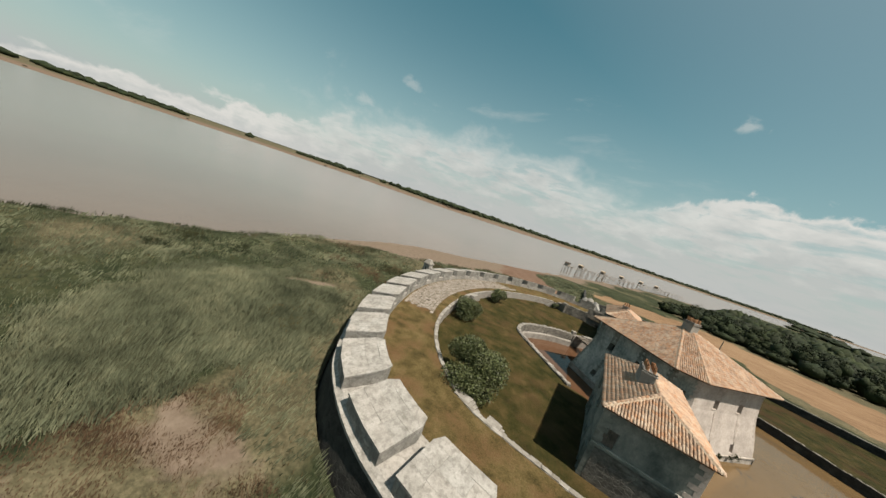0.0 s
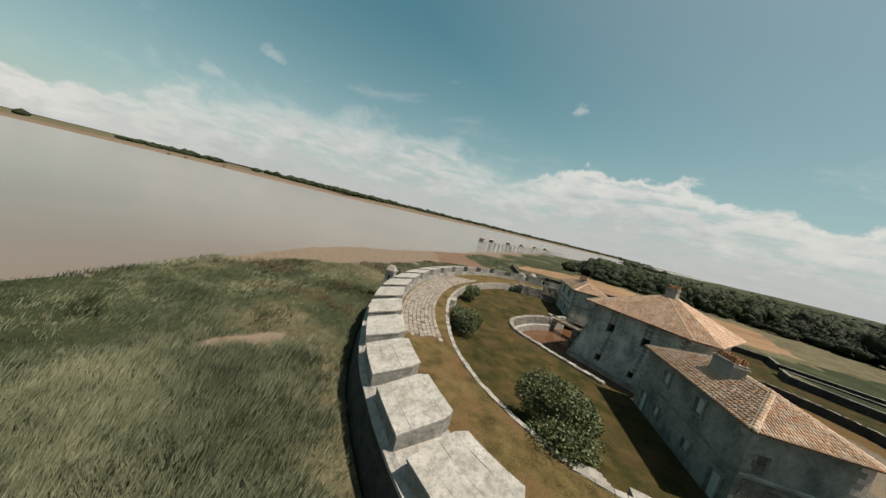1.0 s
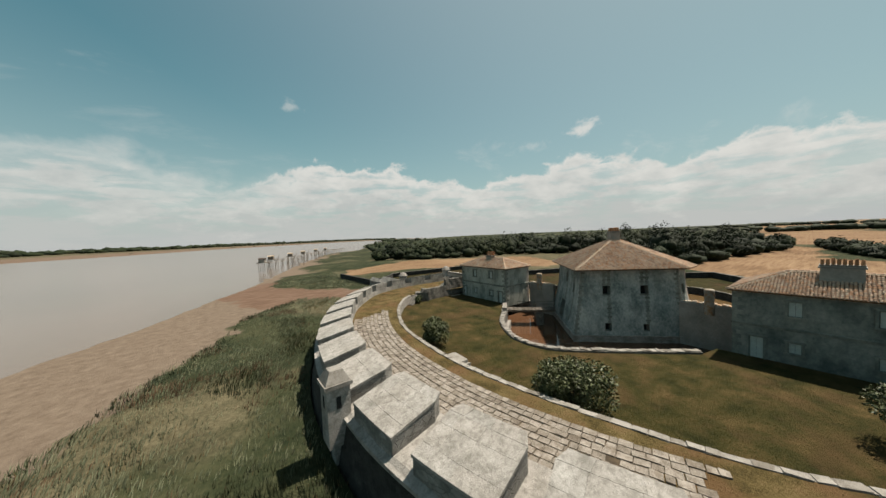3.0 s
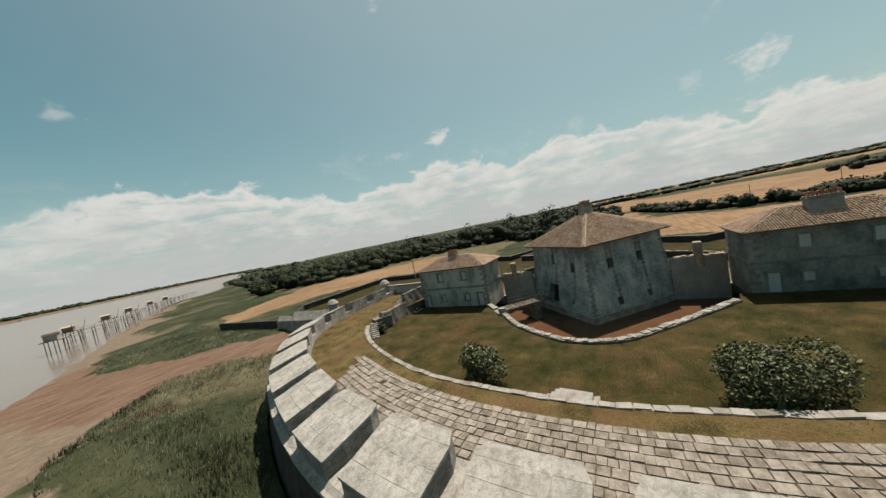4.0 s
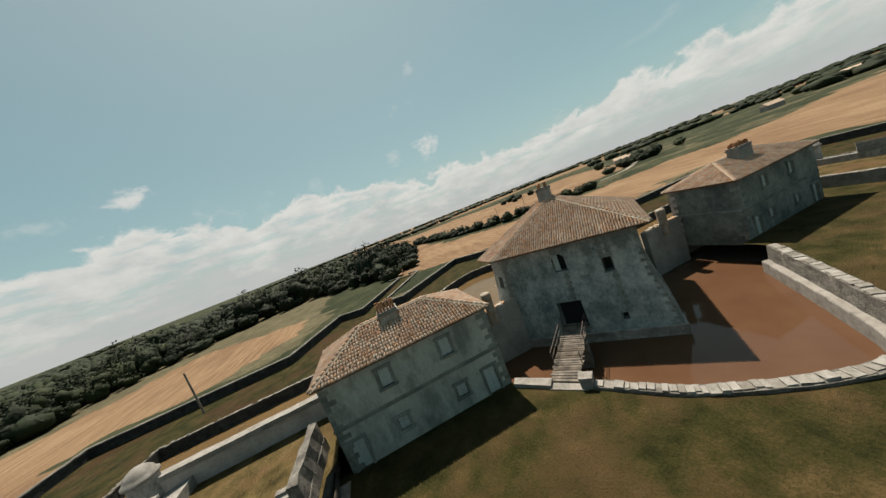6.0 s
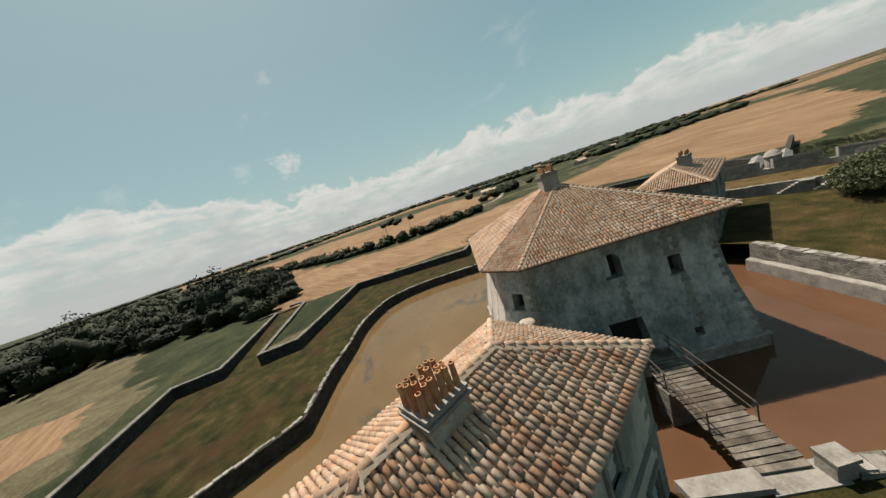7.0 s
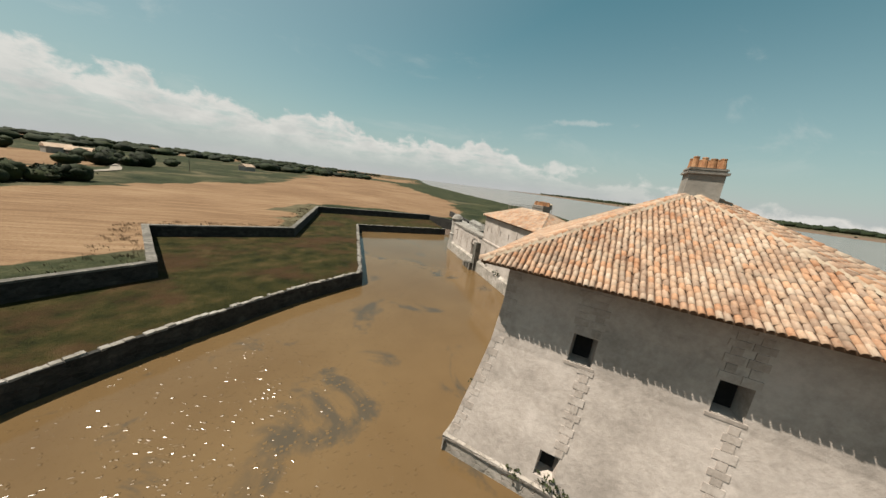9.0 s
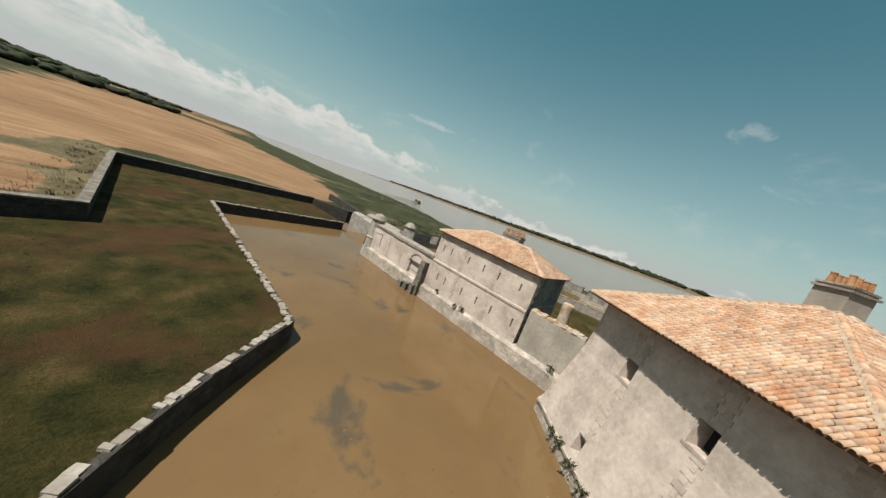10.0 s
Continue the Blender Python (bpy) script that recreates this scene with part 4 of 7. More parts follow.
def merlon(s0, length):
    """One solid merlon between two embrasures: wide at the throat, narrower outside, its top sloping outwards."""
    half = length / 2
    c = s0 + half
    plan = []
    for o, k in ((0.12, 0.93), (3.1, 1.0), (PARAPET, 0.86)):
        plan.append((o, k))
    left = [(o, c - half * k) for o, k in plan]
    right = [(o, c + half * k) for o, k in plan]
    zt = {0.12: 5.0, 3.1: 5.72, PARAPET: 5.85}
    ring, zb, ztop = [], [], []
    steps_in = 4
    out_l, out_r = left[0], right[0]
    path = [out_l] + [(0.12, out_l[1] + (out_r[1] - out_l[1]) * q / steps_in) for q in range(1, steps_in)] + [out_r] + right[1:]
    path += [(PARAPET, right[2][1] + (left[2][1] - right[2][1]) * q / steps_in) for q in range(1, steps_in)] + [left[2], left[1]]
    for o, s in path:
        p, n = at_s(s)
        q = p - n * o
        ring.append((q.x + random.uniform(-.03, .03), q.y + random.uniform(-.03, .03)))
        zb.append(3.7 if o < 1 else 3.8)
        ztop.append(zt[o] + random.uniform(-.05, .05))
    gg = Geo()
    gg.prism(ring[::-1], zb[::-1], [z - 0.10 for z in ztop[::-1]])
    pc, _ = at_s(c)
    t = thing("merlon", "weathered pale stone merlon with a sloping top", "merlon", (pc.x, pc.y, 3.7), "merlons of the battery")
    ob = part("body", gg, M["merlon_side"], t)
    bv = ob.modifiers.new("worn", "BEVEL")
    bv.width, bv.segments, bv.limit_method = 0.05, 2, "ANGLE"

    def top_at(o, f):
        k = 0.93 + 0.07 * (o - 0.12) / 2.98 if o <= 3.1 else 1.0 - 0.14 * (o - 3.1) / 0.7
        z = 5.0 + 0.72 * (o - 0.12) / 2.98 if o <= 3.1 else 5.72 + 0.13 * (o - 3.1) / 0.7
        p, n = at_s(c + half * k * (2 * f - 1))
        q = p - n * o
        return Vector((q.x, q.y, z))

    courses = [0.08, random.uniform(0.9, 1.2), random.uniform(1.9, 2.3), 3.1, PARAPET + 0.03]
    for a, b in zip(courses, courses[1:]):
        fs = [-0.008, 0.36 + random.uniform(-.12, .12), 0.7 + random.uniform(-.1, .12), 1.008] if random.random() < 0.75 else [-0.008, 0.5 + random.uniform(-.12, .12), 1.008]
        for f0, f1 in zip(fs, fs[1:]):
            lift_ = random.uniform(-.003, .003)
            cs = [top_at(a + 0.003, f0 + 0.0007), top_at(a + 0.003, f1 - 0.0007), top_at(b - 0.003, f1 - 0.0007), top_at(b - 0.003, f0 + 0.0007)]
            mid = sum(cs, Vector()) / 4
            up = [q + (mid - q) * 0.012 + Vector((0, 0, lift_ + random.uniform(-.004, .004))) for q in cs]
            rim = [q + Vector((random.uniform(-.004, .004), random.uniform(-.004, .004), lift_ - 0.006)) for q in cs]
            low = [q - Vector((0, 0, 0.16)) for q in cs]
            gs = Geo()
            gs.add(low + rim + up, [(8, 9, 10, 11)] + [(r * 4 + e, r * 4 + (e + 1) % 4, r * 4 + 4 + (e + 1) % 4, r * 4 + 4 + e) for r in (0, 1) for e in range(4)])
            for e in range(len(gs.f)):
                gs.f[e] = gs.f[e][::-1]
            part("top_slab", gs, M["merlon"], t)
    return t


MERLON_LEN = 4.5
s = 5.6
while s + MERLON_LEN < S_IN[-1] - 0.5:
    merlon(s, MERLON_LEN)
    s += 5.6 if s < 44 else 5.76

# the small lookout on the outer lip
lookout = thing("lookout_turret", "small square stone lookout with a pyramid cap", "turret", (-44.6, -2.0, 2.0))
g = Geo()
g.box((-44.5, -2.0, 2.0), (1.5, 1.5, 3.9), 0.03)
g.box((-44.4, -2.0, 0.6), (0.9, 0.9, 1.4), 0.03)
part("body", g, M["merlon"], lookout)
g = Geo()
g.box((-44.5, -2.0, 5.9), (1.8, 1.8, 0.25), 0.03)
g.box((-44.5, -2.0, 6.15), (1.65, 1.65, 0.75), 0.03, top=0.5)
part("cap", g, M["cap_joined"], lookout, "pale pyramid capstone")
# slits are thin near-black blocks, the shade of an opening as plain colour
for dx, dy in ((-0.75, 0), (0.75, 0), (0, 0.75), (0, -0.75)):
    g = Geo()
    g.box((-44.5 + dx, -2.0 + dy, 4.5), (0.05 if dx else 0.3, 0.05 if dy else 0.3, 0.8), 0.03)
    part("slit", g, M["dark"], lookout, "near-black block painted as a slit opening")

# kerb wall between platform and courtyard
g = Geo()
sweep(g, KERB_LINE, [(0.2, 3.2), (0.2, Z_TER + 0.04), (-0.22, Z_TER + 0.04), (-0.3, 1.9)], wob=0.03)
kerb = solo("kerb_wall", g, M["cap_joined"], "pale stone retaining wall round the courtyard", "wall", kind="structure")
caps_later.append((kerb, KERB_LINE, 0.0, 0.5, Z_TER + 0.04, (0.6, 1.1), 0.09, 0.03, 200, 0.06, 17, 0.03))
# retaining wall with a block and two flights beside the south house
g = Geo()
ln = dense([(-18.4, 28.5), (-15.0, 28.9), (-12.0, 29.2), (-7.4, 29.0)], 0.8)
sweep(g, ln, [(0.45, 1.9), (0.4, 4.6), (-0.3, 4.6), (-0.36, 1.9)], wob=0.07)
sweep(g, ln[7:], [(0.36, 4.4), (0.34, 5.9), (-0.24, 5.9), (-0.26, 4.4)], wob=0.07)
g.box((-18.8, 29.0, 1.9), (2.7, 1.7, 2.2), -0.55, jit=0.05)
g.box((-18.3, 28.7, 4.1), (1.5, 1.1, 0.7), -0.5, jit=0.12, top=0.75)
ret = solo("retaining_wall", g, M["stone"], "rough stone retaining wall beside the house", "wall", kind="structure")


def flight(at, rz, n, w, rise, go, label):
    t = thing("stone_steps", label, "steps", at, "stone steps")
    ca, sa = math.cos(rz), math.sin(rz)
    for i in range(n):
        gg = Geo()
        d = go * (i + 0.5)
        gg.box((at[0] + ca * d, at[1] + sa * d, at[2] - rise * (n - 0) + rise * i - 0.0), (go * 1.12, w, rise * 1.02), rz, jit=0.015)
        if i:
            gg.box((at[0] + ca * d, at[1] + sa * d, at[2] - rise * n), (go, w * 0.98, rise * i), rz)
        part("step", gg, M["cap_joined"], t)
    return t


flight((-22.7, 26.95, Z_TER), math.radians(44), 8, 1.05, 0.175, 0.40, "worn pale stone steps up to the platform")
flight((-14.4, 30.15, 5.3), math.radians(-4), 9, 1.2, 0.175, 0.32, "stone steps on the retaining wall")


def kerb_stair(c, rz, length, both):
    """A landing at the kerb with a flight down along the wall on one or both sides."""
    ca, sa = math.cos(rz), math.sin(rz)
    t = flight((c[0] + ca * (length / 2 + 2.1), c[1] + sa * (length / 2 + 2.1), Z_TER + 0.02), rz + math.pi, 7, 0.95, 0.2, 0.30, "worn white stone steps from the platform to the lawn")
    gg = Geo()
    gg.box((c[0], c[1], 2.2), (length, 1.0, Z_TER + 0.06 - 2.2), rz, jit=0.05)
    part("landing", gg, M["cap_joined"], t, "rough stone landing")
    if both:
        for i in range(4):
            gg = Geo()
            d = length / 2 + 0.32 * (i + 0.5)
            gg.box((c[0] - ca * d, c[1] - sa * d, 2.2), (0.34, 0.95, 1.3 - 0.33 * i), rz, jit=0.06)
            part("step", gg, M["cap_joined"], t)


kerb_stair((-32.75, -0.3), math.radians(90), 1.9, True)
kerb_stair((-19.1, -31.0), math.radians(-8), 1.7, False)
kerb_stair((-15.9, -31.6), math.radians(-6), 1.0, False)

# ---------------------------------------------------------------- basin parapet, bridge
g = Geo()
sweep(g, BASIN, [(0.75, 0.6), (0.62, 2.5), (-0.12, 2.5), (-0.16, 1.9)], wob=0.04)
basin_wall = solo("basin_wall", g, M["stone"], "low ragged stone parapet round the basin", "wall", kind="structure")
g = Geo()
sweep(g, BASIN, [(1.3, -1.2), (1.22, 1.02), (1.16, 1.1), (0.5, 1.16), (0.5, 0.9)], wob=0.02)
part("ledge", g, M["cap_joined"], basin_wall, "pale dressed stone ledge above the water")
caps_later.append((basin_wall, BASIN, 0.25, 0.64, 2.46, (0.25, 0.6), 0.15, 0.10, 120, 0.02, 23, 0.06))
g = Geo()
g.box((-13.57, 11.3, 0.4), (0.8, 0.66, 2.62), radians(46), jit=0.03)
g.box((-13.57, 11.3, 3.0), (0.9, 0.76, 0.13), radians(46), jit=0.03)
solo("bridge_gate_pier", g, M["cap_joined"], "square pale stone pier beside the footbridge", "pier", kind="structure")

g = Geo()
g.prism([(-9.4, 14.5), (-10.0, 14.95), (-12.1, 13.15), (-11.5, 12.6)], -1.4, [2.6, 2.62, 2.58, 2.6])
solo("abutment_wall", g, M["cap_joined"], "thick pale stone wall beside the footbridge", "wall", kind="structure")
g = Geo()
g.prism([(-11.35, 12.55), (-12.1, 13.3), (-13.9, 11.6), (-13.2, 10.9)], -1.4, [2.36, 2.38, 2.36, 2.34])
solo("bridge_sill", g, M["cap_joined"], "worn stone sill at the end of the footbridge", "sill", kind="structure")

bridge = thing("footbridge", "weathered plank footbridge with thin iron rails", "bridge", (-9.4, 9.6, 2.4))
ba, bb = Vector((-12.3, 12.15, 2.46)), Vector((-6.9, 6.3, 2.55))
bd = (bb - ba).normalized()
bs_ = Vector((-bd.y, bd.x, 0)).normalized()
for k in (-0.75, 0.0, 0.75):
    g = Geo()
    g.bar(ba + bs_ * k - Vector((0, 0, 0.22)), bb + bs_ * k - Vector((0, 0, 0.22)), 0.18, 0.24)
    part("beam", g, M["wood"], bridge)
n = 27
for i in range(n):
    p = ba.lerp(bb, (i + 0.5) / n)
    g = Geo()
    w = random.uniform(0.95, 1.12)
    sk = bd * random.uniform(-.03, .03)
    g.bar(p - bs_ * w - sk + Vector((0, 0, random.uniform(-.03, .03))), p + bs_ * random.uniform(0.95, 1.12) + sk + Vector((0, 0, random.uniform(-.03, .03))), random.uniform(0.22, 0.27), 0.07)
    part("plank", g, M["plank"], bridge)
for k in (-1, 1):
    g = Geo()
    for t in (0.25, 0.6, 0.95):
        p = ba.lerp(bb, t) + bs_ * 1.02 * k
        g.cyl((p.x, p.y, p.z), 0.035, 0.035, 1.0, 6)
    g.bar(ba.lerp(bb, 0.25) + bs_ * 1.02 * k + Vector((0, 0, 1.0)), bb + bs_ * 1.02 * k + Vector((0, 0, 1.0)), 0.05)
    g.bar(ba.lerp(bb, 0.25) + bs_ * 1.02 * k + Vector((0, 0, 0.5)), bb + bs_ * 1.02 * k + Vector((0, 0, 0.5)), 0.04)
    part("rail", g, M["iron"], bridge, "thin rusty iron rail")
g = Geo()
g.box((-8.6, 8.2, -1.2), (1.1, 2.1, 3.3), radians(-42), jit=0.04)
part("support", g, M["stone"], bridge, "stone pier in the water")

# ---------------------------------------------------------------- holed walls


def face_grid(g, corners, holes, depth=0.7, m_wall=0, m_rev=1, m_back=2, between=()):
    """A wall face with openings. corners: bottom-left, bottom-right, top-right, top-left, seen from outside; between: (left, right)
    pairs at heights in between. holes: (u0, u1, z0, z1) in metres along the face from its middle and in height. Reveals go inwards."""
    bl, br, tr, tl = (Vector(c) for c in corners)
    rungs = [(bl, br)] + [(Vector(a), Vector(b)) for a, b in between] + [(tl, tr)]
    w0, w1 = (br - bl).length, (tr - tl).length
    zb, zt = bl.z, tl.z
    nrm = (br - bl).cross(tl - bl).normalized()
    nin = Vector((-nrm.x, -nrm.y, 0)).normalized() * depth
    ax = (br - bl).normalized()

    def P(u, z):
        for (a, b), (c, d) in zip(rungs, rungs[1:]):
            if z <= c.z + 1e-6:
                break
        t = (z - a.z) / (c.z - a.z)
        mid = ((a + b) / 2).lerp((c + d) / 2, t)
        h = ((b - a).length * (1 - t) + (d - c).length * t) / 2
        return mid + ax * max(-h, min(h, u))

    big = max(w0, w1)
    us = sorted({-big, big} | {h[0] for h in holes} | {h[1] for h in holes})
    zs = sorted({r_[0].z for r_ in rungs} | {h[2] for h in holes} | {h[3] for h in holes})
    for i in range(len(us) - 1):
        for j in range(len(zs) - 1):
            um, zm = (us[i] + us[i + 1]) / 2, (zs[j] + zs[j + 1]) / 2
            if any(h[0] < um < h[1] and h[2] < zm < h[3] for h in holes):
                continue
            g.quad(P(us[i], zs[j]), P(us[i + 1], zs[j]), P(us[i + 1], zs[j + 1]), P(us[i], zs[j + 1]), m_wall)
    for u0, u1, z0, z1 in holes:
        a, b, c, d = P(u0, z0), P(u1, z0), P(u1, z1), P(u0, z1)
        sp = (b - a).normalized() * 0.12
        A, B, C, D = a + nin + sp, b + nin - sp, c + nin - sp, d + nin + sp
        g.quad(a, b, B, A, m_rev)
        g.quad(b, c, C, B, m_rev)
        g.quad(c, d, D, C, m_rev)
        g.quad(d, a, A, D, m_rev)
        g.quad(A, B, C, D, m_back)
    return P, nrm


def quoins(parent, corner_line, da, db, z0, z1, h=0.36, proud=0.014, seed=1, mat_=None, size=1.0):
    """Alternating corner stones up a corner: corner_line(z) -> Vector; da, db: the unit ways of the two walls from it."""
    z, i = z0, seed
    rnd = random.Random(seed)
    o = base_of(parent)
    while z < z1 - 0.1:
        hh = min(h * rnd.uniform(0.85, 1.15), z1 - z)
        la, lb = (0.72, 0.36) if i % 2 else (0.36, 0.72)
        la, lb = la * size * rnd.uniform(0.85, 1.2), lb * size * rnd.uniform(0.85, 1.2)
        gg = Geo()
        lo, hi = corner_line(z + 0.012), corner_line(z + hh - 0.012)
        na, nb = Vector((da.y, -da.x, 0)), Vector((db.y, -db.x, 0))
        if na.dot(db) > 0:
            na = -na
        if nb.dot(da) > 0:
            nb = -nb
        vs = []
        for q in (lo, hi):
            ex = (na + nb) * proud / max(0.3, 1 + na.dot(nb))
            vs += [q + ex, q + da * la + na * proud, q + da * la - na * 0.12, q - (na + nb) * 0.12, q + db * lb - nb * 0.12, q + db * lb + nb * proud]
        gg.add(vs, ((0, 1, 7, 6), (1, 2, 8, 7), (4, 5, 11, 10), (5, 0, 6, 11), (6, 7, 8, 9, 10, 11), (5, 4, 3, 2, 1, 0)))
        part("quoin", gg, mat_ or M["quoin"], parent)
        z += hh
        i += 1


def chain(parent, P, nrm, u, z0, z1, seed=1, h=0.31, mat_=None):
    """A vertical chain of stones in a wall face."""
    z, i, rnd = z0, seed, random.Random(seed)
    ax = (P(u + 0.1, z0) - P(u - 0.1, z0)).normalized()
    while z < z1 - 0.1:
        hh = min(h * rnd.uniform(0.85, 1.15), z1 - z)
        w = (0.27 if i % 2 else 0.15) * rnd.uniform(0.9, 1.15)
        gg = Geo()
        vs = []
        for zz in (z + 0.012, z + hh - 0.012):
            c = P(u, zz)
            vs += [c - ax * w + nrm * 0.03, c + ax * w + nrm * 0.03, c + ax * w - nrm * 0.1, c - ax * w - nrm * 0.1]
        gg.add(vs, ((0, 1, 5, 4), (1, 2, 6, 5), (3, 0, 4, 7), (4, 5, 6, 7), (3, 2, 1, 0)))
        part("quoin", gg, mat_ or M["quoin"], parent)
        z += hh
        i += 1


# ---------------------------------------------------------------- canal tile roofs


def tile_shape(n=5, r0=0.097, r1=0.087, length=0.40):
    """One curved tile, wide end down, lying along +y, its hollow down."""
    vs, fs = [], []
    for k, (r, y, z) in enumerate(((r0, 0.0, 0.024), (r1, length, 0.012))):
        for i in range(n + 1):
            a = math.pi * i / n
            vs.append((-math.cos(a) * r, y, math.sin(a) * r * 0.95 + z))
    for i in range(n):
        fs.append((i, i + 1, n + 2 + i, n + 1 + i))
    m0 = len(vs)
    for i in range(n + 1):
        a = math.pi * i / n
        vs.append((-math.cos(a) * (r0 - 0.025), 0.0, math.sin(a) * (r0 - 0.02) * 0.8 + 0.024))
    for i in range(n):
        fs.append((i + 1, i, m0 + i, m0 + i + 1))
    return vs, fs


TV, TF = tile_shape()
tile_mesh = mesh_of("tile", TV, TF, True)
tile_mesh.materials.append(M["tile_one"])
PITCH, EXPOSE = 0.22, 0.32


def roof_face(parent, eave_a, eave_b, top, singles=0, near=None, seed=5):
    """Tiles on one roof plane. eave_a to eave_b: the eave, left to right seen from outside; top: the upper edge's points."""
    a, b = Vector(eave_a), Vector(eave_b)
    u = (b - a).normalized()
    width = (b - a).length
    n = u.cross(Vector(top[0]) - a).normalized()
    if n.z < 0:
        n = -n
    v = n.cross(u)
    poly = [(0, 0), (width, 0)] + [((Vector(t) - a).dot(u), (Vector(t) - a).dot(v)) for t in top[::-1]]
    rnd = random.Random(seed)
    todo = []
    cols = int(width / PITCH)
    x0 = (width - cols * PITCH) / 2
    for i in range(cols + 1):
        x = x0 + i * PITCH
        # how far the plane reaches up at this column
        ys = []
        for k in range(len(poly)):
            (xa, ya), (xb, yb) = poly[k], poly[(k + 1) % len(poly)]
            if (xa - x) * (xb - x) <= 0 and abs(xa - xb) > 1e-6:
                ys.append(ya + (yb - ya) * (x - xa) / (xb - xa))
        reach = max(ys) if ys else 0
        y = -0.10
        while y < reach - 0.12:
            p = a + u * (x + rnd.uniform(-.018, .018)) + v * (y + rnd.uniform(-.02, .02)) + n * rnd.uniform(0.0, 0.014)
            todo.append((p, rnd.uniform(-.05, .05)))
            y += EXPOSE
    basis = Matrix((u, v, n)).transposed()
    if singles and near is not None:
        todo.sort(key=lambda q: (q[0] - Vector(near)).length)
    o = base_of(parent)
    for p, tw in todo[:singles]:
        ob = new("tile", tile_mesh)
        ob.parent = parent
        ob.matrix_basis = Matrix.LocRotScale(p - o, (basis @ Matrix.Rotation(tw, 3, "Z")).to_quaternion(), None)
    rest = todo[singles:]
    if rest:
        tv = np.array(TV)
        B = np.array(basis)
        vs, fs = [], []
        k = len(TV)
        for q, (p, tw) in enumerate(rest):
            c, s_ = math.cos(tw), math.sin(tw)
            loc = np.c_[tv[:, 0] * c - tv[:, 1] * s_, tv[:, 0] * s_ + tv[:, 1] * c, tv[:, 2]]
            vs.append(loc @ B.T + np.array(p))
            fs += [tuple(i + q * k for i in f) for f in TF]
        gg = Geo()
        gg.v, gg.f, gg.mi = [tuple(x) for x in np.concatenate(vs)], fs, [0] * len(fs)
        tagged(part("tiles", gg, M["tile"], parent, smooth=True), kind="stuff")


def ridge_tiles(parent, a, b, name="ridge_tile"):
    """Curved tiles bedded in mortar along a hip or ridge, from a (low) to b."""
    a, b = Vector(a), Vector(b)
    d = (b - a).normalized()
    s = d.cross(Vector((0, 0, 1))).normalized()
    up = s.cross(d)
    k = max(1, int((b - a).length / 0.38))
    gg = Geo()
    mo = Geo()
    for i in range(k):
        p = a.lerp(b, i / k)
        e = a.lerp(b, (i + 1.15) / k)
        vs = []
        for q, r, lift in ((p, 0.16, 0.07), (e, 0.13, 0.05)):
            vs += [q - s * math.cos(math.pi * t / 6) * r + up * (math.sin(math.pi * t / 6) * r * 0.9 + lift) for t in range(7)]
        gg.add(vs, [(t, t + 1, 8 + t, 7 + t) for t in range(6)] + [(6, 5, 4, 3, 2, 1, 0)])
    vs = []
    for q in (a, b):
        vs += [q - s * 0.24 + up * 0.01, q - s * 0.1 + up * 0.14, q + s * 0.1 + up * 0.14, q + s * 0.24 + up * 0.01]
    mo.add(vs, ((0, 1, 5, 4), (1, 2, 6, 5), (2, 3, 7, 6)))
    r = part("ridge_tiles", gg, M["tile"], parent, "mortared ridge tiles", smooth=True)
    part("mortar", mo, M["mortar"], parent)


def eave_teeth(parent, a, b, nrm, z, step=0.34):
    """A row of small tile corbels under an eave."""
    a, b = Vector(a), Vector(b)
    k = int((b - a).length / step)
    gg = Geo()
    rz = math.atan2((b - a).y, (b - a).x)
    for i in range(k):
        p = a.lerp(b, (i + 0.5) / k) + nrm * 0.10
        gg.box((p.x, p.y, z - 0.16), (step * 0.55, 0.34, 0.15), rz)
    part("eave_corbels", gg, M["mortar"], parent, "row of small tile corbels")


def chimney(parent_name, c, size, z0, z1, pots, rz, label, tall=(0.42, 0.56), girth=1.0, shaft=None):
    t = thing(parent_name, label, "chimney", (c[0], c[1], z0))
    g = Geo()
    g.box((c[0], c[1], z0), (size[0], size[1], z1 - z0), rz, jit=0.02, top=0.96)
    part("shaft", g, shaft or M["stucco"], t)
    g = Geo()
    g.box((c[0], c[1], z1 - 0.22), (size[0] + 0.16, size[1] + 0.16, 0.12), rz, jit=0.01)
    g.box((c[0], c[1], z1 - 0.02), (size[0] + 0.05, size[1] + 0.05, 0.1), rz, jit=0.02)
    part("cornice", g, M["cap_joined"], t, "moulded stone cornice")
    ca, sa = math.cos(rz), math.sin(rz)
    nx, ny = pots
    for i in range(nx):
        for j in range(ny):
            px = (i + 0.5) / nx * size[0] - size[0] / 2
            py = (j + 0.5) / ny * size[1] - size[1] / 2
            g = Geo()
            tx, ty = random.uniform(-.05, .05), random.uniform(-.05, .05)
            h = random.uniform(*tall)
            g.lathe((c[0] + px * ca - py * sa, c[1] + px * sa + py * ca, z1 + 0.05), [(0.125 * girth, 0), (0.098 * girth, h * 0.85), (0.108 * girth, h * 0.9), (0.108 * girth, h), (0.07 * girth, h + 0.01), (0.06 * girth, h * 0.6)], 9)
            for q in range(len(g.v)):
                v = g.v[q]
                g.v[q] = (v[0] + tx * (v[2] - z1), v[1] + ty * (v[2] - z1), v[2])
            part("pot", g, M["terracotta"], t)
    return t


# ---------------------------------------------------------------- the tower
Z_EAVE, APEX = 9.85, 13.75
tower = thing("tower", "squat battered stone tower with a hipped tile roof", "tower", (0, 0, 0))


